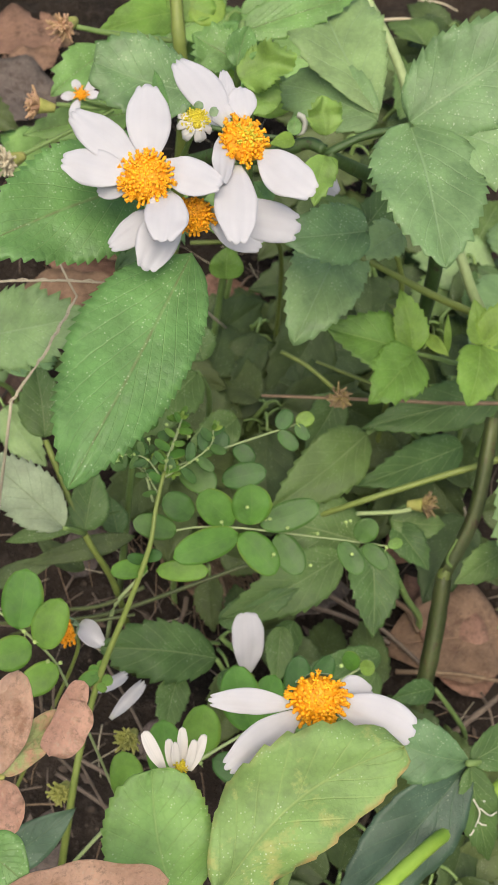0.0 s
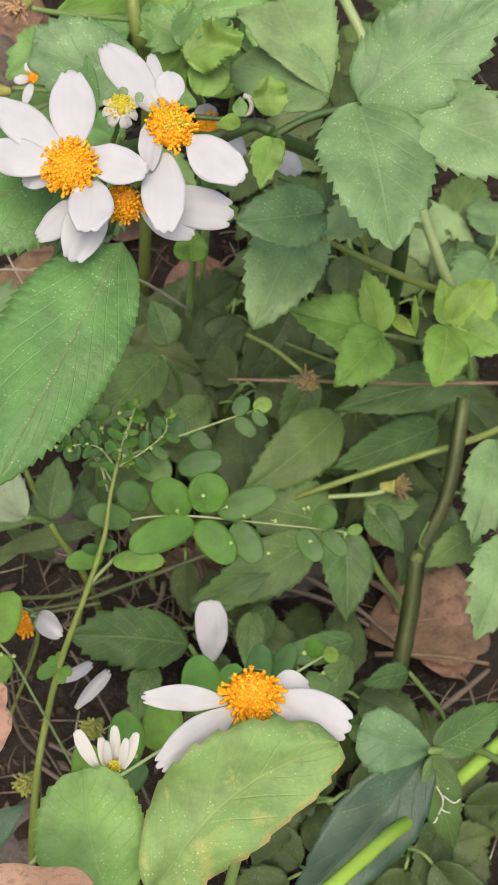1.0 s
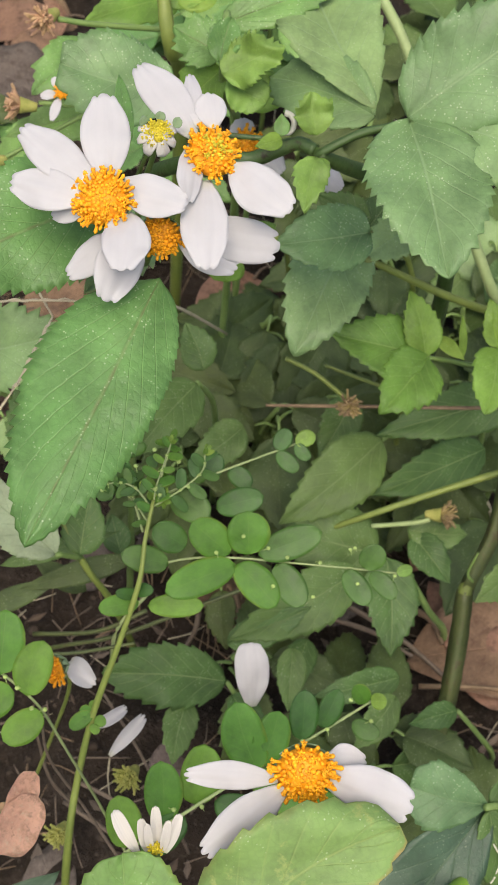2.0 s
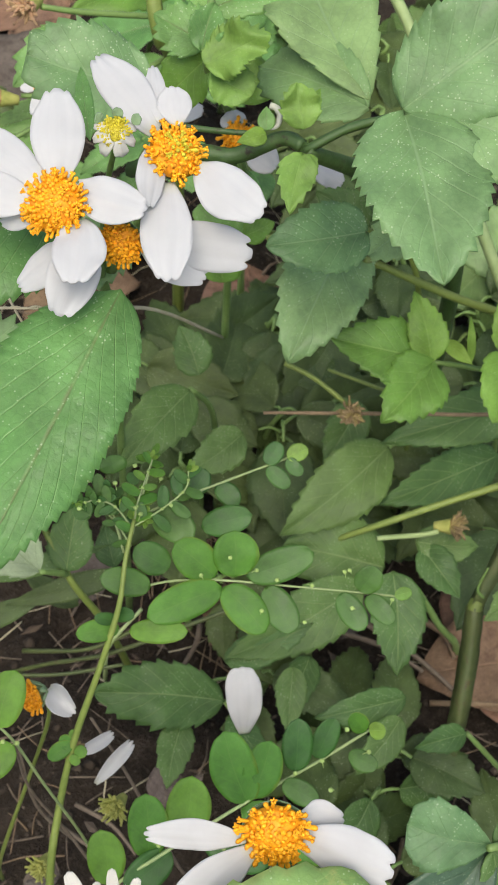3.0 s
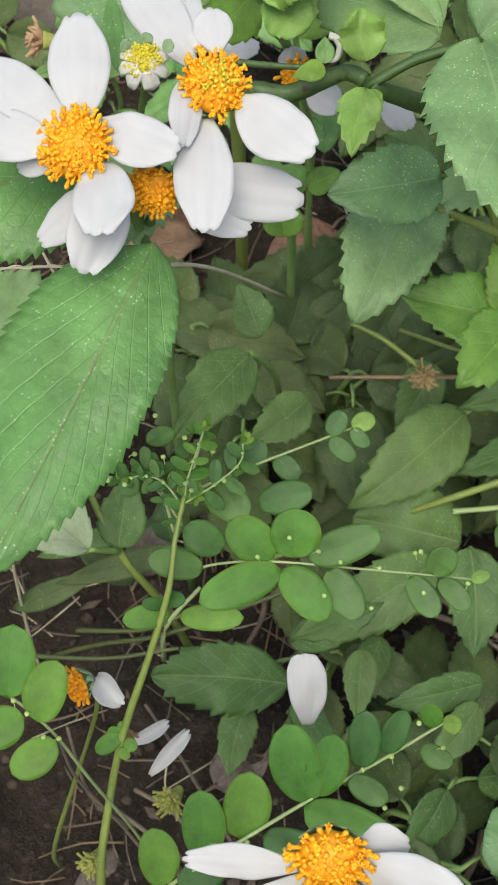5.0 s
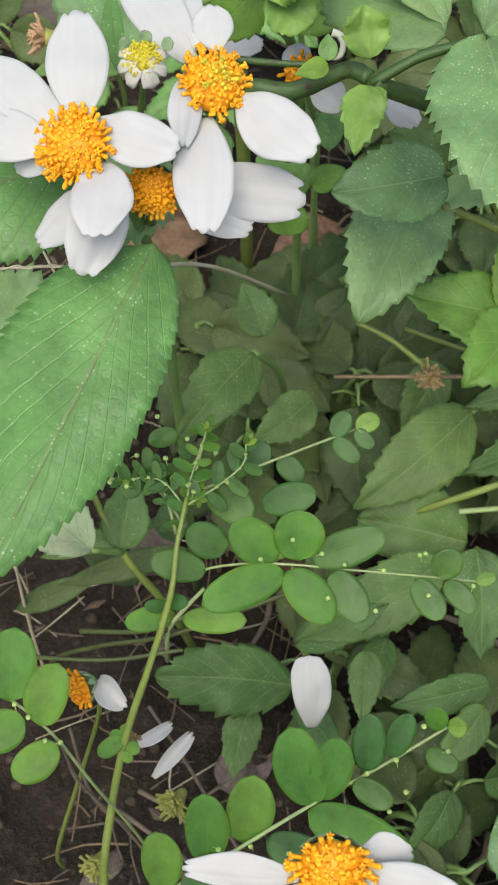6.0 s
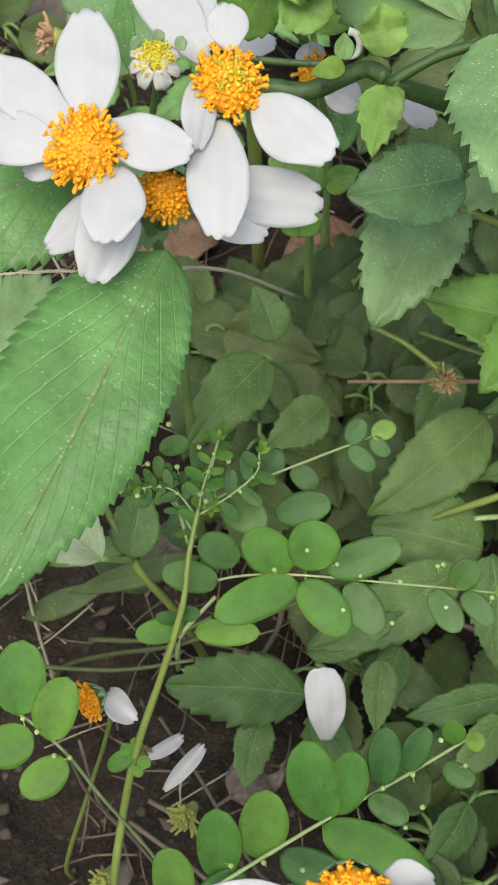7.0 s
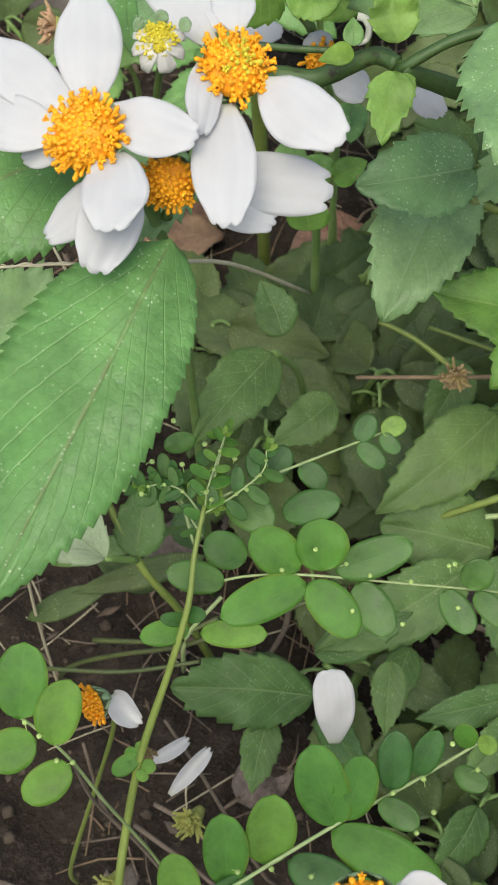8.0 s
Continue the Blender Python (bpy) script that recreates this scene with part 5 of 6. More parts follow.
stem(p, [(0.0689, 0.0544, 0.1326), (0.0855, 0.0603, 0.1173), (0.1047, 0.0619, 0.0893), (0.1161, 0.0668, 0.0402), (0.1217, 0.0708, -0.0080)], 0.00089, 0.00134, STEM)
p = thing("grass_stalk", (0.0383, 0.0256, 0.0), "thick bright green bent grass stalk", "grass")
stem(p, [(0.1086, 0.0748, 0.1055), (0.0777, 0.0510, 0.1033), (0.0564, 0.0334, 0.1306), (0.0385, 0.0188, 0.1395), (0.0256, 0.0094, 0.1312), (0.0113, 0.0029, 0.0590), (0.0041, 0.0069, -0.0080)], 0.00198, 0.00188, GRASS)

# withered leaf hanging close by
p = thing("withered_plant", (-0.0496, 0.0189, 0.0), "withered pinkish brown leaves on a dry stalk", "plant")
leaf(p, (-0.0476, 0.0155, 0.2335), (-0.0431, 0.0297, 0.2438), 0.0081, WITHERED, teeth=0, wave=0.08, crumple=0.2, kind='blunt')
leaf(p, (-0.0456, 0.0158, 0.2335), (-0.0356, 0.0240, 0.2407), 0.0059, WITHERGREEN, teeth=0, wave=0.08, crumple=0.17, kind='blunt', label='half-green withering part')
leaf(p, (-0.0378, 0.0174, 0.2378), (-0.0321, 0.0246, 0.2436), 0.0066, WITHERED, teeth=0, wave=0.08, crumple=0.17, kind='strap', roll=12)
leaf(p, (-0.0359, 0.0216, 0.2402), (-0.0326, 0.0279, 0.2450), 0.0044, WITHERED, teeth=0, wave=0.08, crumple=0.17, kind='strap', roll=-10)
leaf(p, (-0.0496, 0.0143, 0.2299), (-0.0425, 0.0085, 0.2271), 0.0090, WITHERED, teeth=0, wave=0.08, crumple=0.2, kind='blunt')
leaf(p, (-0.0470, -0.0018, 0.2200), (-0.0170, -0.0001, 0.2267), 0.0105, WITHERED, teeth=0, wave=0.08, crumple=0.16, kind='blunt')
leaf(p, (-0.0493, 0.0064, 0.2247), (-0.0405, 0.0001, 0.2240), 0.0105, GREEN, teeth=0, kind='broad')
stem(p, [(-0.0455, 0.0171, 0.2303), (-0.0490, 0.0127, 0.2197), (-0.0522, 0.0034, 0.1999), (-0.0553, -0.0094, 0.1636), (-0.0569, -0.0121, 0.0736), (-0.0578, -0.0081, -0.0080)], 0.00067, 0.00102, DRYGREEN)
p = thing("weed", (-0.0442, 0.0538, 0.0), "dark weed with narrow smooth leaves", "plant", "low weeds")
leaf(p, (-0.0493, 0.0270, 0.1414), (-0.0323, 0.0365, 0.1526), 0.0098, BLUEDARK, teeth=0)
stem(p, [(-0.0493, 0.0270, 0.1414), (-0.0536, 0.0225, 0.1243), (-0.0583, 0.0215, 0.0559), (-0.0606, 0.0255, -0.0080)], 0.00065, 0.00081, STEM)

# left side: leaves, straw and stalks behind
p = thing("weed", (-0.0554, 0.2873, 0.0), "weed with blurred toothed leaves", "plant", "low weeds")
leaf(p, (-0.0634, 0.1641, 0.1628), (-0.0320, 0.1660, 0.1726), 0.0233, PALE, teeth=12, tooth=1.0)
leaf(p, (-0.0449, 0.1620, 0.1183), (-0.0491, 0.1822, 0.1299), 0.0148, DULL, teeth=8, tooth=0.55)
leaf(p, (-0.0383, 0.1353, 0.1099), (-0.0642, 0.1520, 0.1245), 0.0174, UNDERSIDE, teeth=13, tooth=0.7, kind='elliptic', label='pale leaf showing its underside')
leaf(p, (-0.0319, 0.1402, 0.0999), (-0.0291, 0.1569, 0.1096), 0.0130, DULL, teeth=6, tooth=0.55)
leaf(p, (-0.0153, 0.1490, 0.0819), (-0.0512, 0.1403, 0.0769), 0.0077, DEEPSHADE, teeth=0, kind='lance')
stem(p, [(-0.0448, 0.1613, 0.1178), (-0.0319, 0.1407, 0.0973), (-0.0221, 0.1361, 0.0745), (-0.0144, 0.1365, 0.0335), (-0.0105, 0.1405, -0.0080)], 0.0009, 0.0013, OLIVESTEM)
stem(p, [(-0.0383, 0.1353, 0.1099), (-0.0319, 0.1407, 0.0973)], 0.0008, 0.001, STEM)
p = thing("weed", (0.0033, 0.2659, 0.0), "weed with plain dull leaves", "plant", "low weeds")
leaf(p, (0.0024, 0.1886, 0.1192), (-0.0174, 0.1621, 0.1183), 0.0166, DULL, teeth=7, tooth=0.55)
leaf(p, (0.0053, 0.1995, 0.1111), (-0.0008, 0.2124, 0.1185), 0.0117, DULL, teeth=7, tooth=0.55)
leaf(p, (0.0202, 0.1981, 0.0814), (0.0022, 0.1845, 0.0793), 0.0138, DULL, teeth=8, tooth=0.55)
stem(p, [(0.0026, 0.1901, 0.1172), (0.0100, 0.2046, 0.0851), (0.0141, 0.2167, 0.0383), (0.0161, 0.2207, -0.0080)], 0.00091, 0.00139, STEM)
p = thing("straw", (-0.0722, 0.3249, 0.0), "pale dry grass straw lying across the weeds", "straw")
beaded_straw(p, [(-0.0636, 0.1528, 0.1995), (-0.0416, 0.1541, 0.2003), (-0.0219, 0.1541, 0.2003)], 0.0006, 1)
stem(p, [(-0.0219, 0.1541, 0.2003), (-0.0076, 0.1775, 0.1705), (0.0119, 0.2064, 0.1208)], 0.00045, 0.00048, STRAW, name="straw_blade")
stem(p, [(-0.0636, 0.1528, 0.1995), (-0.0803, 0.1769, 0.1557), (-0.0867, 0.1900, 0.0701), (-0.0898, 0.1940, -0.0080)], 0.00070, 0.00080, STRAW, name="straw_blade")
stem(p, [(-0.0418, 0.1616, 0.2007), (-0.0385, 0.1562, 0.1975), (-0.0364, 0.1531, 0.1958)], 0.00028, 0.00028, STRAW, name="straw_blade")
beaded_straw(p, [(-0.0364, 0.1531, 0.1958), (-0.0405, 0.1468, 0.1909), (-0.0452, 0.1399, 0.1855), (-0.0519, 0.1317, 0.1789)], 0.0005, 2)
stem(p, [(-0.0519, 0.1317, 0.1789), (-0.0608, 0.1367, 0.0756), (-0.0649, 0.1407, -0.0080)], 0.0004, 0.0005, STRAW, name="straw_blade")

# top edge: dried heads, a small flower and leaves behind the flowers
p = thing("daisy_plant", (-0.0240, 0.4832, 0.0), "small wild daisy flower with dried seed heads beside it", "plant", "white daisy plants")
h = flower(p, (-0.0376, 0.2386, 0.1865), (0.0000, -0.5500, 0.8200), 0.00167, florets=26, seed=9, label="small orange daisy centre")
petal(h, (-0.0382, 0.2400, 0.1866), (-0.0399, 0.2419, 0.1891), 0.0028, WHITE, notch=0.03)
petal(h, (-0.0367, 0.2396, 0.1866), (-0.0317, 0.2418, 0.1904), 0.0028, WHITE, notch=0.03)
petal(h, (-0.0365, 0.2390, 0.1862), (-0.0322, 0.2380, 0.1877), 0.0028, WHITE, notch=0.03)
petal(h, (-0.0388, 0.2390, 0.1858), (-0.0434, 0.2378, 0.1858), 0.0028, WHITE, notch=0.03)
petal(h, (-0.0380, 0.2382, 0.1854), (-0.0403, 0.2320, 0.1823), 0.0028, WHITE, notch=0.03)
stem(p, [(-0.0376, 0.2398, 0.1855), (-0.0364, 0.2447, 0.1786), (-0.0277, 0.2543, 0.1687)], 0.0004, 0.0006, STEM)
dried_head(p, (-0.0498, 0.2474, 0.1733), (-0.9000, -0.1000, 0.2000), 0.00589, "withered reddish brown seed head", material=DRYPINK, seed=4)
dried_head(p, (-0.0428, 0.2698, 0.1863), (-0.5000, -0.8000, 0.2000), 0.00628, "withered reddish brown seed head", material=DRYPINK, seed=5)
dried_head(p, (-0.0580, 0.2321, 0.1645), (-0.6000, -0.6000, 0.2000), 0.00654, "withered pale seed head", material=STRAW, seed=6)
stem(p, [(-0.0451, 0.2501, 0.1720), (-0.0277, 0.2543, 0.1687), (-0.0095, 0.2698, 0.1661), (0.0114, 0.2964, 0.1526), (0.0229, 0.3150, 0.0686), (0.0287, 0.3190, -0.0080)], 0.00070, 0.00118, STEM)
stem(p, [(-0.0378, 0.2521, 0.1731), (-0.0295, 0.2522, 0.1703)], 0.00070, 0.00071, STEM)
stem(p, [(-0.0399, 0.2717, 0.1845), (-0.0284, 0.2748, 0.1805), (-0.0042, 0.2845, 0.1716)], 0.00088, 0.00093, STEM)
stem(p, [(-0.0548, 0.2357, 0.1637), (-0.0397, 0.2454, 0.1664), (-0.0276, 0.2535, 0.1682)], 0.00069, 0.00071, STEM)
leaf(p, (-0.0301, 0.2679, 0.1794), (-0.0468, 0.2483, 0.1767), 0.0140, GREEN, teeth=7, tooth=1.0)
leaf(p, (-0.0038, 0.3021, 0.1703), (-0.0337, 0.2849, 0.1719), 0.0150, BRIGHT, teeth=7, tooth=0.6)
leaf(p, (-0.0220, 0.2609, 0.1609), (-0.0556, 0.2487, 0.1596), 0.0144, GREEN, teeth=8, tooth=1.0)
p = thing("weed", (0.0452, 0.5001, 0.0), "weed with crinkled bright leaves", "plant", "low weeds")
leaf(p, (0.0033, 0.2017, 0.2276), (0.0167, 0.2033, 0.2356), 0.0118, YOUNG, wave=0.1, kind='full', crumple=0.12, label='crinkled bright young leaf')
leaf(p, (0.0045, 0.2037, 0.2242), (0.0137, 0.1984, 0.2221), 0.0105, YOUNG, teeth=9, wave=0.06, kind='blunt', tooth=0.5)
leaf(p, (0.0021, 0.2042, 0.2290), (0.0049, 0.2128, 0.2353), 0.0082, GREEN, teeth=8, wave=0.05, kind='mid', tooth=0.5, fold=0.4)
leaf(p, (0.0036, 0.2224, 0.2253), (0.0373, 0.2343, 0.2322), 0.0114, GREEN, teeth=9, tooth=1.0)
leaf(p, (0.0038, 0.2157, 0.2214), (-0.0085, 0.2216, 0.2248), 0.0136, GREEN, teeth=7, tooth=1.0)
leaf(p, (0.0039, 0.2131, 0.2199), (-0.0069, 0.2129, 0.2053), 0.0138, BRIGHT, teeth=7, tooth=0.6)
leaf(p, (0.0102, 0.2280, 0.1997), (0.0234, 0.2259, 0.1985), 0.0130, BRIGHT, teeth=0, kind='broad')
leaf(p, (-0.0055, 0.2774, 0.1849), (-0.0040, 0.2871, 0.1905), 0.0161, BRIGHT, teeth=0, kind='oval')
leaf(p, (-0.0056, 0.2806, 0.1867), (0.0069, 0.2831, 0.1882), 0.0126, BRIGHT, teeth=0, kind='oval')
stem(p, [(0.0047, 0.2231, 0.2286), (0.0036, 0.2103, 0.2241), (0.0055, 0.2164, 0.2074), (0.0135, 0.2438, 0.1655), (0.0167, 0.2586, 0.0745), (0.0183, 0.2626, -0.0080)], 0.00090, 0.00143, STEM)
stem(p, [(-0.0102, 0.2758, 0.1984), (-0.0073, 0.2637, 0.1827), (-0.0030, 0.2786, 0.1567), (-0.0001, 0.2924, 0.0705), (0.0013, 0.2964, -0.0080)], 0.00208, 0.00246, OLIVESTEM)
p = thing("seed_stalk", (0.1525, 0.3191, 0.0), "pale green upright stalk", "seed stalk")
stem(p, [(0.0535, 0.3021, 0.1847), (0.0661, 0.2850, 0.1719), (0.0766, 0.2660, 0.1552), (0.0973, 0.2299, 0.1228), (0.1079, 0.2312, 0.1005), (0.1165, 0.2362, 0.0452), (0.1207, 0.2402, -0.0080)], 0.00170, 0.00225, PALESTEM)
p = thing("daisy_plant", (0.0286, 0.3987, 0.0), "half-hidden white daisies behind the front flowers", "plant", "white daisy plants")
h = flower(p, (0.0131, 0.2247, 0.1833), (0.1000, -0.7000, 0.5000), 0.00397, florets=40, seed=11)
petal(h, (0.0157, 0.2226, 0.1821), (0.0232, 0.2159, 0.1813), 0.0084, WHITE)
petal(h, (0.0131, 0.2260, 0.1841), (0.0117, 0.2308, 0.1869), 0.0070, WHITE)
stem(h, [(0.0164, 0.1850, 0.2318), (0.0178, 0.1846, 0.2315), (0.0185, 0.1832, 0.2307), (0.0180, 0.1815, 0.2297), (0.0166, 0.1810, 0.2294), (0.0160, 0.1819, 0.2299)], 0.0008, 0.0005, WHITE, name="petal", label="curled white petal")
petal(h, (-0.0054, 0.2306, 0.1867), (0.0042, 0.2266, 0.1905), 0.0061, WHITE)
petal(h, (0.0357, 0.2374, 0.1618), (0.0447, 0.2322, 0.1588), 0.0076, WHITE)
stem(p, [(0.0132, 0.2258, 0.1811), (0.0177, 0.2440, 0.1512), (0.0213, 0.2654, 0.1202), (0.0232, 0.2807, 0.0541), (0.0242, 0.2847, -0.0080)], 0.00080, 0.00116, STEM)
p = thing("weed", (0.0133, 0.3310, 0.0), "low weed with small rounded leaves under the flowers", "plant", "low weeds")
leaf(p, (0.0184, 0.2357, 0.1319), (0.0090, 0.2362, 0.1380), 0.0092, GREEN, teeth=0, kind='broad')
leaf(p, (0.0184, 0.2357, 0.1319), (0.0272, 0.2362, 0.1380), 0.0077, BRIGHT, teeth=0, kind='broad')
leaf(p, (0.0122, 0.2236, 0.1250), (0.0120, 0.2297, 0.1342), 0.0115, BRIGHT, teeth=0, kind='broad')
leaf(p, (0.0184, 0.2450, 0.1373), (0.0196, 0.2494, 0.1456), 0.0092, GREEN, teeth=0, kind='broad')
leaf(p, (0.0045, 0.2437, 0.1365), (0.0120, 0.2323, 0.1357), 0.0077, GREEN, teeth=0, kind='broad')
leaf(p, (0.0230, 0.2530, 0.1419), (0.0227, 0.2402, 0.1403), 0.0092, GREEN, teeth=0, kind='broad')
stem(p, [(-0.0002, 0.2337, 0.1308), (0.0153, 0.2350, 0.1315), (0.0264, 0.2404, 0.1289), (0.0345, 0.2482, 0.1103), (0.0420, 0.2594, 0.0496), (0.0457, 0.2634, -0.0080)], 0.00077, 0.00099, OLIVESTEM)

# fallen petals and spent flowers
p = thing("fallen_petal", (0.0214, 0.1237, 0.0), "white fallen petal lying on a dark leaf", "petal")
petal(p, (0.0161, 0.0917, 0.1036), (0.0149, 0.1046, 0.1172), 0.0094, WHITE, bend=0.04, notch=0.02, kind='square_petal')
p = thing("daisy_plant", (-0.0415, 0.0886, 0.0), "spent daisy with a yellow remnant and drooping white petals", "plant", "white daisy plants")
h = flower(p, (-0.0362, 0.0934, 0.1277), (-0.7000, -0.5000, 0.3000), 0.00374, florets=40, material=FLORETOLD, seed=13, label="half-fallen orange disc of a spent daisy")
petal(h, (-0.0325, 0.0959, 0.1263), (-0.0263, 0.0887, 0.1279), 0.0060, WHITE, notch=0.08, fold=0.3, curl=0.35, bend=0.12, kind='square_petal', label='crumpled white petal')
stem(p, [(-0.0340, 0.0940, 0.1252), (-0.0331, 0.0912, 0.1178), (-0.0401, 0.0852, 0.0883), (-0.0489, 0.0784, 0.0527), (-0.0536, 0.0787, 0.0237), (-0.0559, 0.0827, -0.0080)], 0.00050, 0.00067, OLIVESTEM)
petal(h, (-0.0282, 0.0916, 0.0892), (-0.0179, 0.0964, 0.0919), 0.0036, WHITE, notch=0.08, fold=0.3, curl=0.3, bend=0.08, kind='square_petal')
petal(h, (-0.0226, 0.0849, 0.0853), (-0.0129, 0.0945, 0.0908), 0.0040, WHITE, notch=0.08, fold=0.3, curl=0.3, bend=0.08, kind='square_petal')
dried_head(p, (-0.0167, 0.0792, 0.0849), (-0.3000, -0.6000, 0.5000), 0.00551, "drying olive seed head", material=DRYGREEN, seed=8)
dried_head(p, (-0.0277, 0.0929, 0.0928), (0.2000, -0.6000, 0.5000), 0.00275, "drying seed head", seed=9)
dried_head(p, (-0.0360, 0.0661, 0.0773), (-0.3000, -0.6000, 0.5000), 0.00523, "drying olive seed head", material=DRYGREEN, seed=10)
stem(p, [(-0.0245, 0.1034, 0.0844), (-0.0161, 0.0937, 0.0730), (-0.0076, 0.0836, 0.0556), (0.0001, 0.0783, 0.0250), (0.0040, 0.0823, -0.0080)], 0.00043, 0.00060, TWIG)
p = thing("weed", (-0.0413, 0.1723, 0.0), "thin weed with narrow dark blades and bare stalks", "plant", "low weeds")
leaf(p, (-0.0571, 0.1489, 0.0761), (-0.0201, 0.1560, 0.0859), 0.0063, DULL, teeth=0, kind='lance')
leaf(p, (-0.0638, 0.1362, 0.0687), (-0.0387, 0.1429, 0.0784), 0.0073, DEEPSHADE, teeth=0, kind='lance')
leaf(p, (-0.0311, 0.1509, 0.0541), (-0.0486, 0.1581, 0.0641), 0.0077, DEEPSHADE, teeth=0, kind='lance')
leaf(p, (-0.0199, 0.1612, 0.0601), (-0.0233, 0.1729, 0.0668), 0.0097, DULL, teeth=0, kind='lance')
stem(p, [(0.0221, 0.1417, 0.0777), (0.0023, 0.1373, 0.0693), (-0.0214, 0.1330, 0.0582), (-0.0420, 0.1350, 0.0449), (-0.0587, 0.1405, 0.0202), (-0.0671, 0.1445, -0.0080)], 0.00065, 0.00077, WEEDSTEM)
stem(p, [(-0.0120, 0.1347, 0.0736), (-0.0272, 0.1323, 0.0636), (-0.0477, 0.1368, 0.0517)], 0.00064, 0.00076, WEEDSTEM)
stem(p, [(-0.0112, 0.1395, 0.0764), (-0.0208, 0.1321, 0.0663), (-0.0227, 0.1311, 0.0427)], 0.00055, 0.00077, PALESTEM)
stem(p, [(-0.0159, 0.1159, 0.0916), (-0.0351, 0.1154, 0.0856), (-0.0571, 0.1196, 0.0765)], 0.00050, 0.00060, WEEDSTEM)
stem(p, [(-0.0387, 0.0778, 0.1389), (-0.0385, 0.0795, 0.0995), (-0.0302, 0.0762, 0.0687), (-0.0171, 0.0660, 0.0339)], 0.00035, 0.00046, TWIG, name="twig")
stem(p, [(-0.0446, 0.0985, 0.0816), (-0.0403, 0.0868, 0.0604), (-0.0310, 0.0820, 0.0432)], 0.00043, 0.00062, TWIG, name="twig")

# dead leaves and twigs on the soil
litter((0.1370, 0.1561), -171.1, 0.0520, 0.0422, DEADLEAF, "tan brown dead leaf lying on dark soil", lift=0.009)
litter((0.1237, 0.1297), 115.1, 0.0589, 0.0268, DEADLEAF, "tan brown dead leaf lying on dark soil", lift=0.009)
litter((-0.0296, 0.3345), -139.9, 0.0446, 0.0355, DEADLEAF, "tan brown dead leaf lying on dark soil")
litter((0.0043, 0.3580), -170.3, 0.0374, 0.0238, DEADLEAF, "tan brown dead leaf lying on dark soil")
litter((-0.0878, 0.4421), 10.8, 0.0480, 0.0426, GREYLEAF, "greyish brown dead leaf lying on dark soil")
litter((-0.0780, 0.5132), -9.2, 0.0332, 0.0300, DEADLEAF, "tan brown dead leaf lying on dark soil")
litter((-0.0817, 0.4767), 6.4, 0.0114, 0.0174, DEADLEAF, "tan brown dead leaf lying on dark soil")
litter((-0.0683, 0.2624), -114.6, 0.0195, 0.0236, DEADLEAF, "tan brown dead leaf lying on dark soil")
litter((-0.0064, 0.2225), -142.2, 0.0230, 0.0161, GREYLEAF, "greyish brown dead leaf lying on dark soil")
litter((0.0381, 0.3323), -120.8, 0.0478, 0.0307, DEADLEAF, "tan brown dead leaf lying on dark soil")
litter((0.1286, 0.3454), -135.8, 0.0427, 0.0292, GREYLEAF, "greyish brown dead leaf lying on dark soil")
litter((0.0761, 0.3782), -50.3, 0.0316, 0.0273, DEADLEAF, "tan brown dead leaf lying on dark soil")
litter((0.1228, 0.2215), -132.3, 0.0415, 0.0282, DEADLEAF, "tan brown dead leaf lying on dark soil")
litter((0.0531, 0.0719), 169.4, 0.0223, 0.0278, DEADLEAF, "tan brown dead leaf lying on dark soil")
litter((0.0457, 0.2300), -118.0, 0.0223, 0.0164, GREYLEAF, "greyish brown dead leaf lying on dark soil")
litter((-0.0551, 0.2812), -139.7, 0.0296, 0.0265, DEADLEAF, "tan brown dead leaf lying on dark soil")
litter((-0.0510, 0.5120), 200.0, 0.0500, 0.0400, DEADLEAF, "tan brown dead leaf lying on dark soil")
litter((-0.0540, 0.4350), 150.0, 0.0600, 0.0460, GREYLEAF, "greyish brown dead leaf lying on dark soil")
litter((-0.0750, 0.4690), 40.0, 0.0300, 0.0220, DEADLEAF, "tan brown dead leaf lying on dark soil")
litter((-0.0180, 0.3530), 190.0, 0.0360, 0.0280, DEADLEAF, "tan brown dead leaf lying on dark soil")
litter((-0.0570, 0.3190), 20.0, 0.0450, 0.0300, DEADLEAF, "tan brown dead leaf lying on dark soil")
litter((-0.0650, 0.2660), 60.0, 0.0300, 0.0200, DEADLEAF, "tan brown dead leaf lying on dark soil")
litter((-0.0170, 0.2090), 10.0, 0.0300, 0.0200, GREYLEAF, "greyish brown dead leaf lying on dark soil")
litter((-0.0350, 0.1820), 70.0, 0.0280, 0.0160, GREYLEAF, "greyish brown dead leaf lying on dark soil")
litter((0.0090, 0.1810), -30.0, 0.0300, 0.0160, DEADLEAF, "tan brown dead leaf lying on dark soil")
litter((-0.0080, 0.1070), 40.0, 0.0240, 0.0160, GREYLEAF, "greyish brown dead leaf lying on dark soil")
litter((-0.0450, 0.0610), 80.0, 0.0280, 0.0180, GREYLEAF, "greyish brown dead leaf lying on dark soil")
litter((0.0470, 0.1690), 15.0, 0.0300, 0.0180, GREYLEAF, "greyish brown dead leaf lying on dark soil")


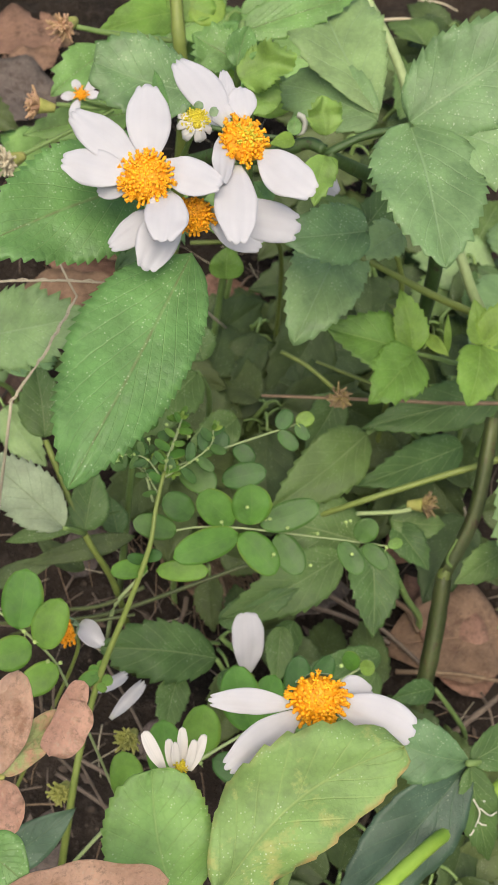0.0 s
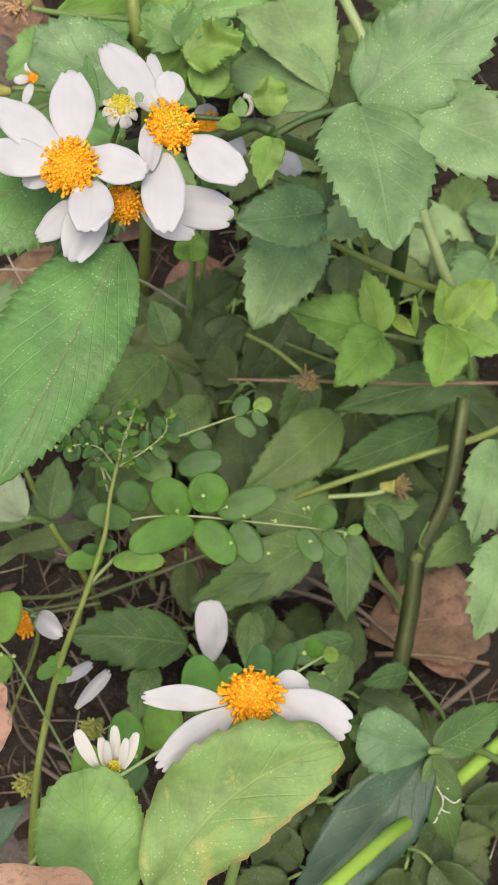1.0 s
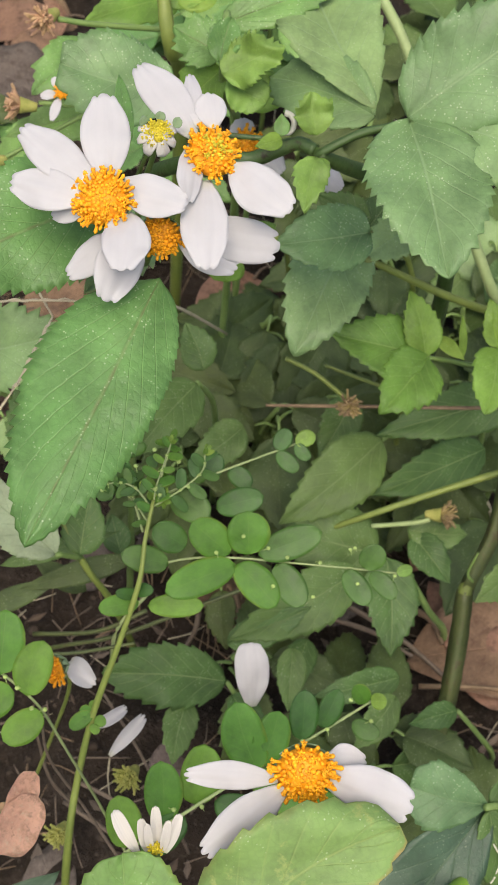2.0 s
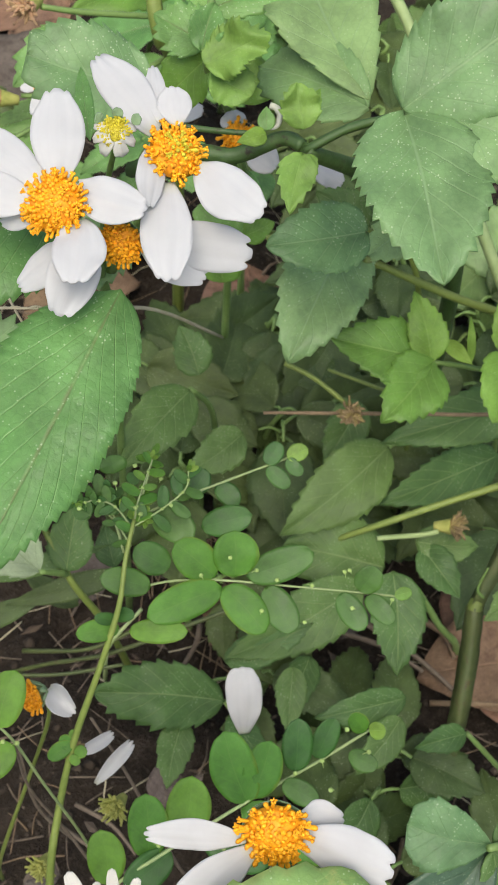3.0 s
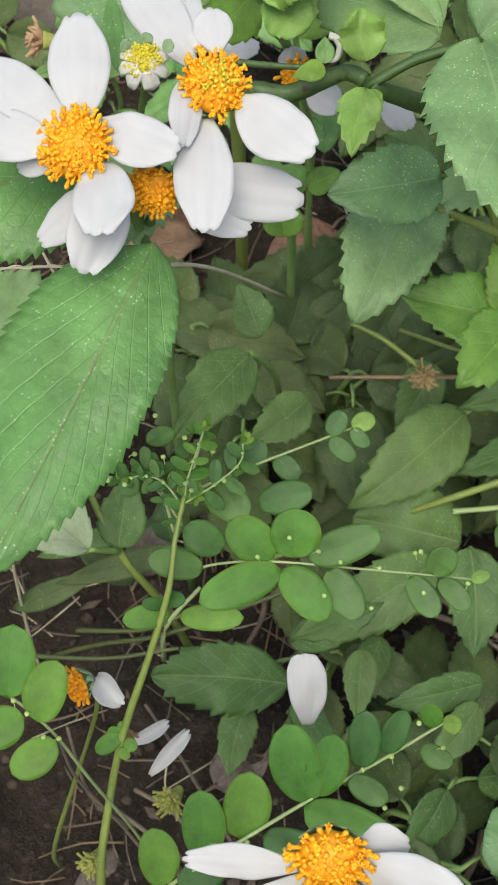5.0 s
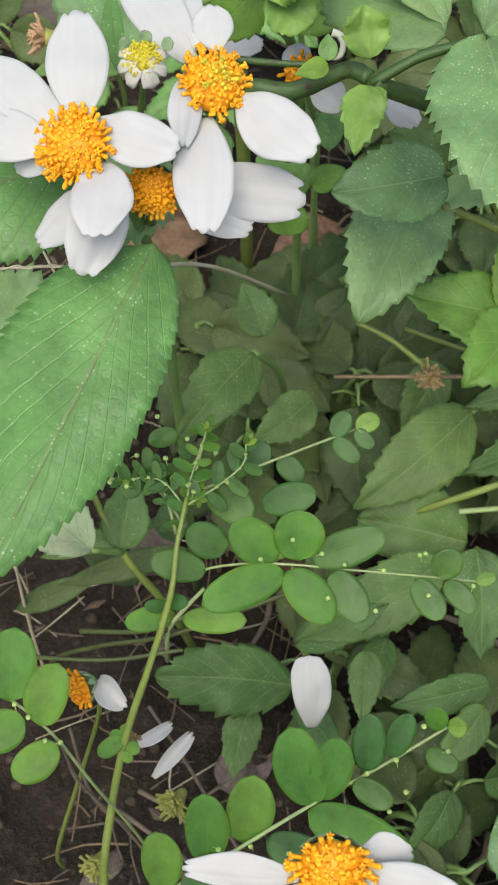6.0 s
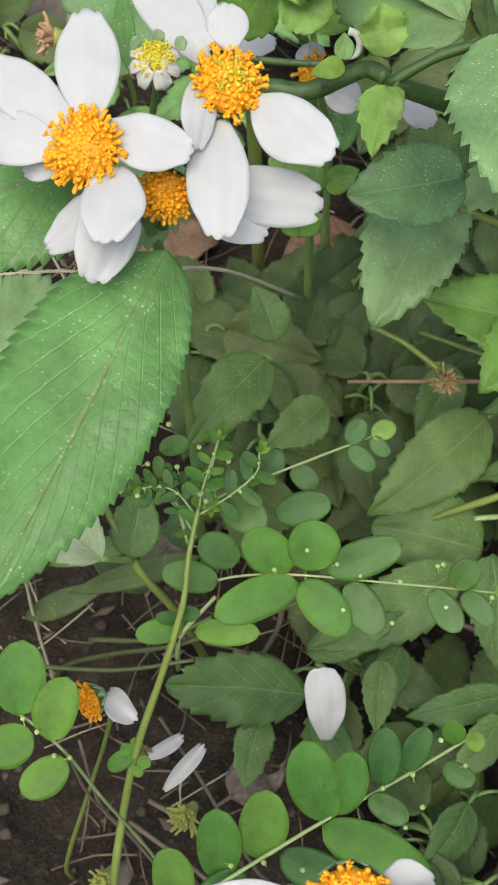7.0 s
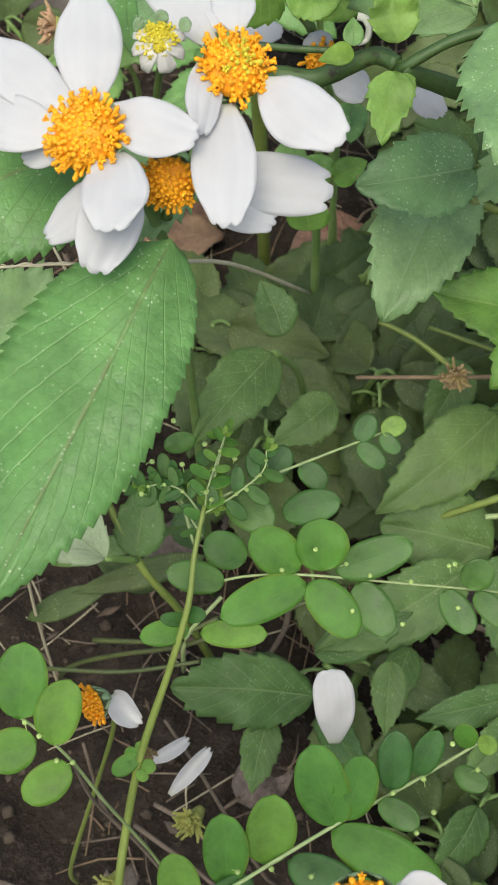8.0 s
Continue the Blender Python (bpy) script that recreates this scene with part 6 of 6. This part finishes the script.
def needle_tuft(at, count, long, seed):
    """A loose tuft of thin reddish needles on the soil."""
    rnd = random.Random(seed)
    pieces = []
    for k in range(count):
        x, y = at[0] + rnd.gauss(0, 0.008), at[1] + rnd.gauss(0, 0.008)
        a = 1.9 + rnd.gauss(0, 0.5)
        d = Vector((math.cos(a), math.sin(a), rnd.uniform(-0.1, 0.25)))
        c = Vector((x, y, ground_height(x, y) + 0.003 + 0.008 * rnd.random()))
        ln = long * rnd.uniform(0.5, 1.2)
        pieces.append(tube_data([c - d * ln / 2, c + Vector((0, 0, 0.001)), c + d * ln / 2], 0.00032, 0.0002, 5, 2))
    v, f = merged(pieces)
    ob = new("dry_needles", mesh("dry_needles", v, f))
    ob.data.materials.append(REDTWIG)
    tagged(ob, "loose tuft of thin reddish brown needles on the soil", "needles", kind="stuff")


needle_tuft((0.0220, 0.1740), 110, 0.02, 21)
needle_tuft((0.0030, 0.1930), 70, 0.018, 22)

p = thing("twig", (0.0600, 0.1724, 0.0), "thin dry twig lying on the soil", "twig", "twigs on the soil")
stem(p, [(0.0600, 0.1724, 0.0040), (0.0823, 0.1553, 0.0060), (0.1007, 0.1362, 0.0060)], 0.00111, 0.00075, TWIG, name="stick")
p = thing("twig", (0.0549, 0.1649, 0.0), "thin dry twig lying on the soil", "twig", "twigs on the soil")
stem(p, [(0.0549, 0.1649, 0.0040), (0.0727, 0.1573, 0.0060), (0.0865, 0.1477, 0.0060)], 0.00110, 0.00076, TWIG, name="stick")
p = thing("twig", (0.1068, 0.1122, 0.0), "thin dry twig lying on the soil", "twig", "twigs on the soil")
stem(p, [(0.1068, 0.1122, 0.0040), (0.1208, 0.1219, 0.0060), (0.1308, 0.1296, 0.0060)], 0.00126, 0.00090, TWIG, name="stick")
p = thing("twig", (0.0891, 0.1681, 0.0), "thin dry twig lying on the soil", "twig", "twigs on the soil")
stem(p, [(0.0891, 0.1681, 0.0040), (0.0957, 0.1614, 0.0060), (0.0982, 0.1526, 0.0060)], 0.00134, 0.00092, REDTWIG, name="stick")
p = thing("twig", (0.0880, 0.1369, 0.0), "thin dry twig lying on the soil", "twig", "twigs on the soil")
stem(p, [(0.0880, 0.1369, 0.0040), (0.1116, 0.1354, 0.0060), (0.1312, 0.1319, 0.0060)], 0.00108, 0.00076, REDTWIG, name="stick")
p = thing("twig", (0.0177, 0.1815, 0.0), "thin dry twig lying on the soil", "twig", "twigs on the soil")
stem(p, [(0.0177, 0.1815, 0.0040), (0.0226, 0.1722, 0.0060), (0.0235, 0.1609, 0.0060)], 0.00111, 0.00076, REDTWIG, name="stick")
p = thing("twig", (0.0086, 0.1664, 0.0), "thin dry twig lying on the soil", "twig", "twigs on the soil")
stem(p, [(0.0086, 0.1664, 0.0040), (0.0071, 0.1586, 0.0060), (0.0017, 0.1487, 0.0060)], 0.00109, 0.00074, TWIG, name="stick")
p = thing("twig", (-0.0384, 0.0970, 0.0), "thin dry twig lying on the soil", "twig", "twigs on the soil")
stem(p, [(-0.0384, 0.0970, 0.0040), (-0.0139, 0.0790, 0.0060), (0.0065, 0.0591, 0.0060)], 0.00079, 0.00053, TWIG, name="stick")
p = thing("twig", (-0.0327, 0.1032, 0.0), "thin dry twig lying on the soil", "twig", "twigs on the soil")
stem(p, [(-0.0327, 0.1032, 0.0040), (-0.0207, 0.0957, 0.0060), (-0.0127, 0.0862, 0.0060)], 0.00080, 0.00055, TWIG, name="stick")
p = thing("twig", (0.0226, 0.1271, 0.0), "thin dry twig lying on the soil", "twig", "twigs on the soil")
stem(p, [(0.0226, 0.1271, 0.0040), (0.0314, 0.1201, 0.0060), (0.0362, 0.1111, 0.0060)], 0.00126, 0.00086, TWIG, name="stick")
p = thing("twig", (0.1251, 0.4724, 0.0), "thin dry twig lying on the soil", "twig", "twigs on the soil")
stem(p, [(0.1251, 0.4724, 0.0040), (0.1366, 0.4778, 0.0060), (0.1442, 0.4811, 0.0060)], 0.00060, 0.00042, STRAW, name="stick")
p = thing("twig", (0.1147, 0.5230, 0.0), "thin dry twig lying on the soil", "twig", "twigs on the soil")
stem(p, [(0.1147, 0.5230, 0.0040), (0.1342, 0.5248, 0.0060), (0.1497, 0.5246, 0.0060)], 0.00093, 0.00066, STRAW, name="stick")
p = thing("twig", (0.1463, 0.5455, 0.0), "thin dry twig lying on the soil", "twig", "twigs on the soil")
stem(p, [(0.1463, 0.5455, 0.0040), (0.1588, 0.5415, 0.0060), (0.1674, 0.5356, 0.0060)], 0.00064, 0.00044, STRAW, name="stick")
p = thing("twig", (0.1172, 0.2244, 0.0), "thin dry twig lying on the soil", "twig", "twigs on the soil")
stem(p, [(0.1172, 0.2244, 0.0040), (0.1234, 0.2140, 0.0060), (0.1257, 0.2015, 0.0060)], 0.00119, 0.00081, STRAW, name="stick")
p = thing("twig", (0.0644, 0.0707, 0.0), "thin dry twig lying on the soil", "twig", "twigs on the soil")
stem(p, [(0.0644, 0.0707, 0.0040), (0.0712, 0.0814, 0.0060), (0.0740, 0.0901, 0.0060)], 0.00119, 0.00085, TWIG, name="stick")

# low weeds that cover the soil between the others; most carry painted-in shade
low_weed((0.0511, 0.3662), 0.050, 0.012, 0.030, DEEPSHADE, 6, "low weed with dull green toothed leaves close to the soil", 101)
low_weed((0.0726, 0.3470), 0.050, 0.012, 0.030, DEEPSHADE, 6, "low weed with dull green toothed leaves close to the soil", 102)
low_weed((0.0269, 0.2703), 0.050, 0.012, 0.035, DEEPSHADE, 7, "low weed with dull green toothed leaves close to the soil", 103)
low_weed((0.0443, 0.2540), 0.050, 0.012, 0.035, DEEPSHADE, 7, "low weed with dull green toothed leaves close to the soil", 104)
low_weed((0.0297, 0.2310), 0.050, 0.012, 0.033, DEEPSHADE, 7, "low weed with dull green toothed leaves close to the soil", 105)
low_weed((0.0525, 0.2276), 0.045, 0.012, 0.030, DEEPSHADE, 7, "low weed with dull green toothed leaves close to the soil", 106)
low_weed((0.0689, 0.2729), 0.050, 0.012, 0.035, DEEPSHADE, 7, "low weed with dull green toothed leaves close to the soil", 107)
low_weed((0.0898, 0.2899), 0.060, 0.012, 0.035, DEEPSHADE, 6, "low weed with dull green toothed leaves close to the soil", 108)
low_weed((0.1169, 0.2758), 0.050, 0.012, 0.035, DEEPSHADE, 6, "low weed with dull green toothed leaves close to the soil", 109)
low_weed((0.1321, 0.2871), 0.070, 0.012, 0.040, PALE, 6, "low weed with dull green toothed leaves close to the soil", 110)
low_weed((0.0889, 0.2192), 0.040, 0.012, 0.030, DEEPSHADE, 6, "low weed with dull green toothed leaves close to the soil", 111)
low_weed((0.1121, 0.2406), 0.050, 0.012, 0.035, DEEPSHADE, 6, "low weed with dull green toothed leaves close to the soil", 112)
low_weed((0.0656, 0.2005), 0.035, 0.012, 0.030, DEEPSHADE, 6, "low weed with dull green toothed leaves close to the soil", 113)
low_weed((0.1188, 0.1931), 0.050, 0.012, 0.030, DEEPSHADE, 5, "low weed with dull green toothed leaves close to the soil", 114)
low_weed((-0.0101, 0.4278), 0.060, 0.012, 0.035, GREEN, 6, "low weed with fresh green toothed leaves close to the soil", 115)
low_weed((0.0218, 0.4437), 0.060, 0.012, 0.035, GREEN, 6, "low weed with fresh green toothed leaves close to the soil", 116)
low_weed((0.0470, 0.4380), 0.070, 0.012, 0.035, GREEN, 6, "low weed with fresh green toothed leaves close to the soil", 117)
low_weed((0.0871, 0.4229), 0.050, 0.012, 0.030, DEEPSHADE, 6, "low weed with dull green toothed leaves close to the soil", 118)
low_weed((-0.0174, 0.3563), 0.060, 0.012, 0.035, GREEN, 5, "low weed with fresh green toothed leaves close to the soil", 119)
low_weed((-0.0517, 0.3745), 0.050, 0.012, 0.030, GREEN, 4, "low weed with fresh green toothed leaves close to the soil", 120)
low_weed((0.0056, 0.2299), 0.050, 0.012, 0.030, DEEPSHADE, 6, "low weed with dull green toothed leaves close to the soil", 121)
low_weed((-0.0161, 0.2450), 0.050, 0.012, 0.030, DEEPSHADE, 5, "low weed with dull green toothed leaves close to the soil", 122)
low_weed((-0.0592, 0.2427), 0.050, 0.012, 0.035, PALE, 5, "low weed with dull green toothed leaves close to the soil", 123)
low_weed((0.0063, 0.1719), 0.030, 0.012, 0.022, DEEPSHADE, 3, "low weed with dull green toothed leaves close to the soil", 124)
low_weed((0.0419, 0.0930), 0.030, 0.012, 0.028, DEEPSHADE, 4, "low weed with dull green toothed leaves close to the soil", 125)
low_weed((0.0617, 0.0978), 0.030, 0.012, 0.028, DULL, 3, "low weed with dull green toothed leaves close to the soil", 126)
low_weed((0.0272, 0.1354), 0.030, 0.012, 0.028, DEEPSHADE, 3, "low weed with dull green toothed leaves close to the soil", 127)
low_weed((0.0538, 0.0788), 0.030, 0.012, 0.030, DEEPSHADE, 4, "low weed with dull green toothed leaves close to the soil", 128)
low_weed((0.0665, 0.1061), 0.030, 0.012, 0.028, DEEPSHADE, 5, "low weed with dull green toothed leaves close to the soil", 129)
low_weed((0.0520, 0.1272), 0.030, 0.012, 0.026, DEEPSHADE, 3, "low weed with dull green toothed leaves close to the soil", 130)
low_weed((0.1054, 0.0665), 0.030, 0.012, 0.028, DEEPSHADE, 6, "low weed with dull green toothed leaves close to the soil", 131)
low_weed((0.0888, 0.0591), 0.030, 0.012, 0.028, DEEPSHADE, 6, "low weed with dull green toothed leaves close to the soil", 132)
low_weed((0.0539, 0.0521), 0.030, 0.012, 0.028, DEEPSHADE, 6, "low weed with dull green toothed leaves close to the soil", 133)
low_weed((0.0284, 0.1445), 0.030, 0.012, 0.026, DEEPSHADE, 3, "low weed with dull green toothed leaves close to the soil", 134)
low_weed((0.0800, 0.3655), 0.060, 0.012, 0.030, DEEPSHADE, 6, "low weed with dull green toothed leaves close to the soil", 135)
low_weed((0.0056, 0.2545), 0.045, 0.012, 0.035, DEEPSHADE, 6, "low weed with dull green toothed leaves close to the soil", 136)
low_weed((0.0223, 0.2361), 0.045, 0.012, 0.035, DEEPSHADE, 6, "low weed with dull green toothed leaves close to the soil", 137)
low_weed((0.0071, 0.2100), 0.045, 0.012, 0.030, DEEPSHADE, 6, "low weed with dull green toothed leaves close to the soil", 138)
low_weed((-0.0901, 0.3956), 0.040, 0.012, 0.030, DEEPSHADE, 3, "low weed with dull green toothed leaves close to the soil", 139)

low_weed((0.1150, 0.4100), 0.070, 0.012, 0.034, DULL, 6, "low weed with dull green toothed leaves close to the soil", 150)
low_weed((0.1420, 0.4580), 0.050, 0.012, 0.030, DEEPSHADE, 6, "low weed with dull green toothed leaves close to the soil", 151)
low_weed((0.1050, 0.4050), 0.060, 0.012, 0.030, DEEPSHADE, 6, "low weed with dull green toothed leaves close to the soil", 152)
low_weed((0.0820, 0.3380), 0.060, 0.012, 0.030, DEEPSHADE, 6, "low weed with dull green toothed leaves close to the soil", 153)
low_weed((0.1310, 0.2930), 0.060, 0.012, 0.035, DULL, 6, "low weed with dull green toothed leaves close to the soil", 154)

# taller unseen weeds added round the patch to keep side light off the soil
low_weed((0.1413, 0.9938), 0.093, 0.030, 0.068, DULL, 8, "tall leafy green weed added out of view to block side light", 300)
low_weed((-0.4540, 0.2848), 0.154, 0.030, 0.058, DEEPSHADE, 8, "tall leafy green weed added out of view to block side light", 301)
low_weed((-0.0589, 0.6579), 0.079, 0.030, 0.063, GREEN, 8, "tall leafy green weed added out of view to block side light", 302)
low_weed((-0.2483, 0.3944), 0.167, 0.030, 0.052, DULL, 8, "tall leafy green weed added out of view to block side light", 303)
low_weed((-0.2640, 0.4825), 0.139, 0.030, 0.059, DEEPSHADE, 8, "tall leafy green weed added out of view to block side light", 304)
low_weed((-0.2384, -0.0312), 0.101, 0.030, 0.051, GREEN, 8, "tall leafy green weed added out of view to block side light", 305)
low_weed((-0.1080, 0.6152), 0.088, 0.030, 0.069, DULL, 8, "tall leafy green weed added out of view to block side light", 306)
low_weed((0.3273, 0.1320), 0.073, 0.030, 0.050, DEEPSHADE, 8, "tall leafy green weed added out of view to block side light", 307)
low_weed((0.4927, 0.3258), 0.070, 0.030, 0.058, DULL, 8, "tall leafy green weed added out of view to block side light", 309)
low_weed((-0.4235, -0.4068), 0.099, 0.030, 0.065, DEEPSHADE, 8, "tall leafy green weed added out of view to block side light", 310)
low_weed((0.4894, -0.3407), 0.070, 0.030, 0.057, GREEN, 8, "tall leafy green weed added out of view to block side light", 311)
low_weed((0.4108, 0.1804), 0.160, 0.030, 0.059, DULL, 8, "tall leafy green weed added out of view to block side light", 312)
low_weed((0.3068, 0.3148), 0.082, 0.030, 0.051, GREEN, 8, "tall leafy green weed added out of view to block side light", 314)
low_weed((0.5140, 0.1031), 0.160, 0.030, 0.059, DULL, 8, "tall leafy green weed added out of view to block side light", 315)
low_weed((-0.3653, -0.3081), 0.172, 0.030, 0.068, DEEPSHADE, 8, "tall leafy green weed added out of view to block side light", 316)
low_weed((-0.1454, 0.5488), 0.130, 0.030, 0.065, DULL, 8, "tall leafy green weed added out of view to block side light", 318)
low_weed((0.3212, 0.3780), 0.110, 0.030, 0.051, DEEPSHADE, 8, "tall leafy green weed added out of view to block side light", 319)
low_weed((-0.2438, -0.1859), 0.134, 0.030, 0.068, DULL, 8, "tall leafy green weed added out of view to block side light", 321)
low_weed((0.2989, 0.0952), 0.163, 0.030, 0.054, DEEPSHADE, 8, "tall leafy green weed added out of view to block side light", 322)
low_weed((0.3337, 0.5400), 0.126, 0.030, 0.069, GREEN, 8, "tall leafy green weed added out of view to block side light", 323)
low_weed((-0.1571, 0.5294), 0.165, 0.030, 0.048, DULL, 8, "tall leafy green weed added out of view to block side light", 324)
low_weed((-0.5869, 0.3421), 0.127, 0.030, 0.056, DEEPSHADE, 8, "tall leafy green weed added out of view to block side light", 325)
low_weed((-0.3190, 0.0114), 0.178, 0.030, 0.065, DULL, 8, "tall leafy green weed added out of view to block side light", 327)
low_weed((0.3199, 0.3855), 0.120, 0.030, 0.063, DEEPSHADE, 8, "tall leafy green weed added out of view to block side light", 328)
low_weed((-0.1510, 0.6726), 0.171, 0.030, 0.069, GREEN, 8, "tall leafy green weed added out of view to block side light", 329)
low_weed((-0.5165, 0.6693), 0.106, 0.030, 0.047, DULL, 8, "tall leafy green weed added out of view to block side light", 330)
low_weed((-0.4746, 0.1328), 0.168, 0.030, 0.069, DEEPSHADE, 8, "tall leafy green weed added out of view to block side light", 331)
low_weed((-0.1669, 0.5328), 0.096, 0.030, 0.051, GREEN, 8, "tall leafy green weed added out of view to block side light", 335)
low_weed((-0.3617, 0.7905), 0.077, 0.030, 0.056, DULL, 8, "tall leafy green weed added out of view to block side light", 336)
low_weed((0.3283, 0.4160), 0.079, 0.030, 0.065, GREEN, 8, "tall leafy green weed added out of view to block side light", 338)
low_weed((0.1784, 0.6249), 0.160, 0.030, 0.065, DULL, 8, "tall leafy green weed added out of view to block side light", 339)
low_weed((-0.5318, -0.1826), 0.077, 0.030, 0.069, DEEPSHADE, 8, "tall leafy green weed added out of view to block side light", 340)
low_weed((-0.2811, 0.0352), 0.161, 0.030, 0.061, GREEN, 8, "tall leafy green weed added out of view to block side light", 341)
low_weed((0.3148, 0.2048), 0.134, 0.030, 0.057, DULL, 8, "tall leafy green weed added out of view to block side light", 342)
low_weed((0.4721, 0.3529), 0.110, 0.030, 0.067, GREEN, 8, "tall leafy green weed added out of view to block side light", 344)
low_weed((-0.3492, 0.3719), 0.140, 0.030, 0.058, DULL, 8, "tall leafy green weed added out of view to block side light", 345)
low_weed((0.5981, 0.0674), 0.125, 0.030, 0.050, DEEPSHADE, 8, "tall leafy green weed added out of view to block side light", 346)
low_weed((-0.4158, -0.1803), 0.153, 0.030, 0.070, GREEN, 8, "tall leafy green weed added out of view to block side light", 347)
low_weed((0.1077, 0.7547), 0.117, 0.030, 0.053, DULL, 8, "tall leafy green weed added out of view to block side light", 348)
low_weed((-0.2475, 0.6508), 0.130, 0.030, 0.052, DEEPSHADE, 8, "tall leafy green weed added out of view to block side light", 349)
low_weed((0.2589, 0.5948), 0.085, 0.030, 0.053, GREEN, 8, "tall leafy green weed added out of view to block side light", 350)
low_weed((0.4890, 0.2297), 0.130, 0.030, 0.061, DEEPSHADE, 8, "tall leafy green weed added out of view to block side light", 352)
low_weed((-0.3792, -0.0829), 0.109, 0.030, 0.064, DULL, 8, "tall leafy green weed added out of view to block side light", 354)
low_weed((-0.2450, -0.0516), 0.097, 0.030, 0.047, DEEPSHADE, 8, "tall leafy green weed added out of view to block side light", 355)
low_weed((-0.1259, 0.5675), 0.088, 0.030, 0.047, GREEN, 8, "tall leafy green weed added out of view to block side light", 356)
low_weed((-0.0338, 0.7248), 0.135, 0.030, 0.064, DULL, 8, "tall leafy green weed added out of view to block side light", 357)
low_weed((0.4627, -0.1816), 0.125, 0.030, 0.061, GREEN, 8, "tall leafy green weed added out of view to block side light", 359)
low_weed((-0.2705, 0.2144), 0.141, 0.030, 0.070, DULL, 8, "tall leafy green weed added out of view to block side light", 360)
low_weed((0.5219, 0.7894), 0.170, 0.030, 0.064, GREEN, 8, "tall leafy green weed added out of view to block side light", 362)
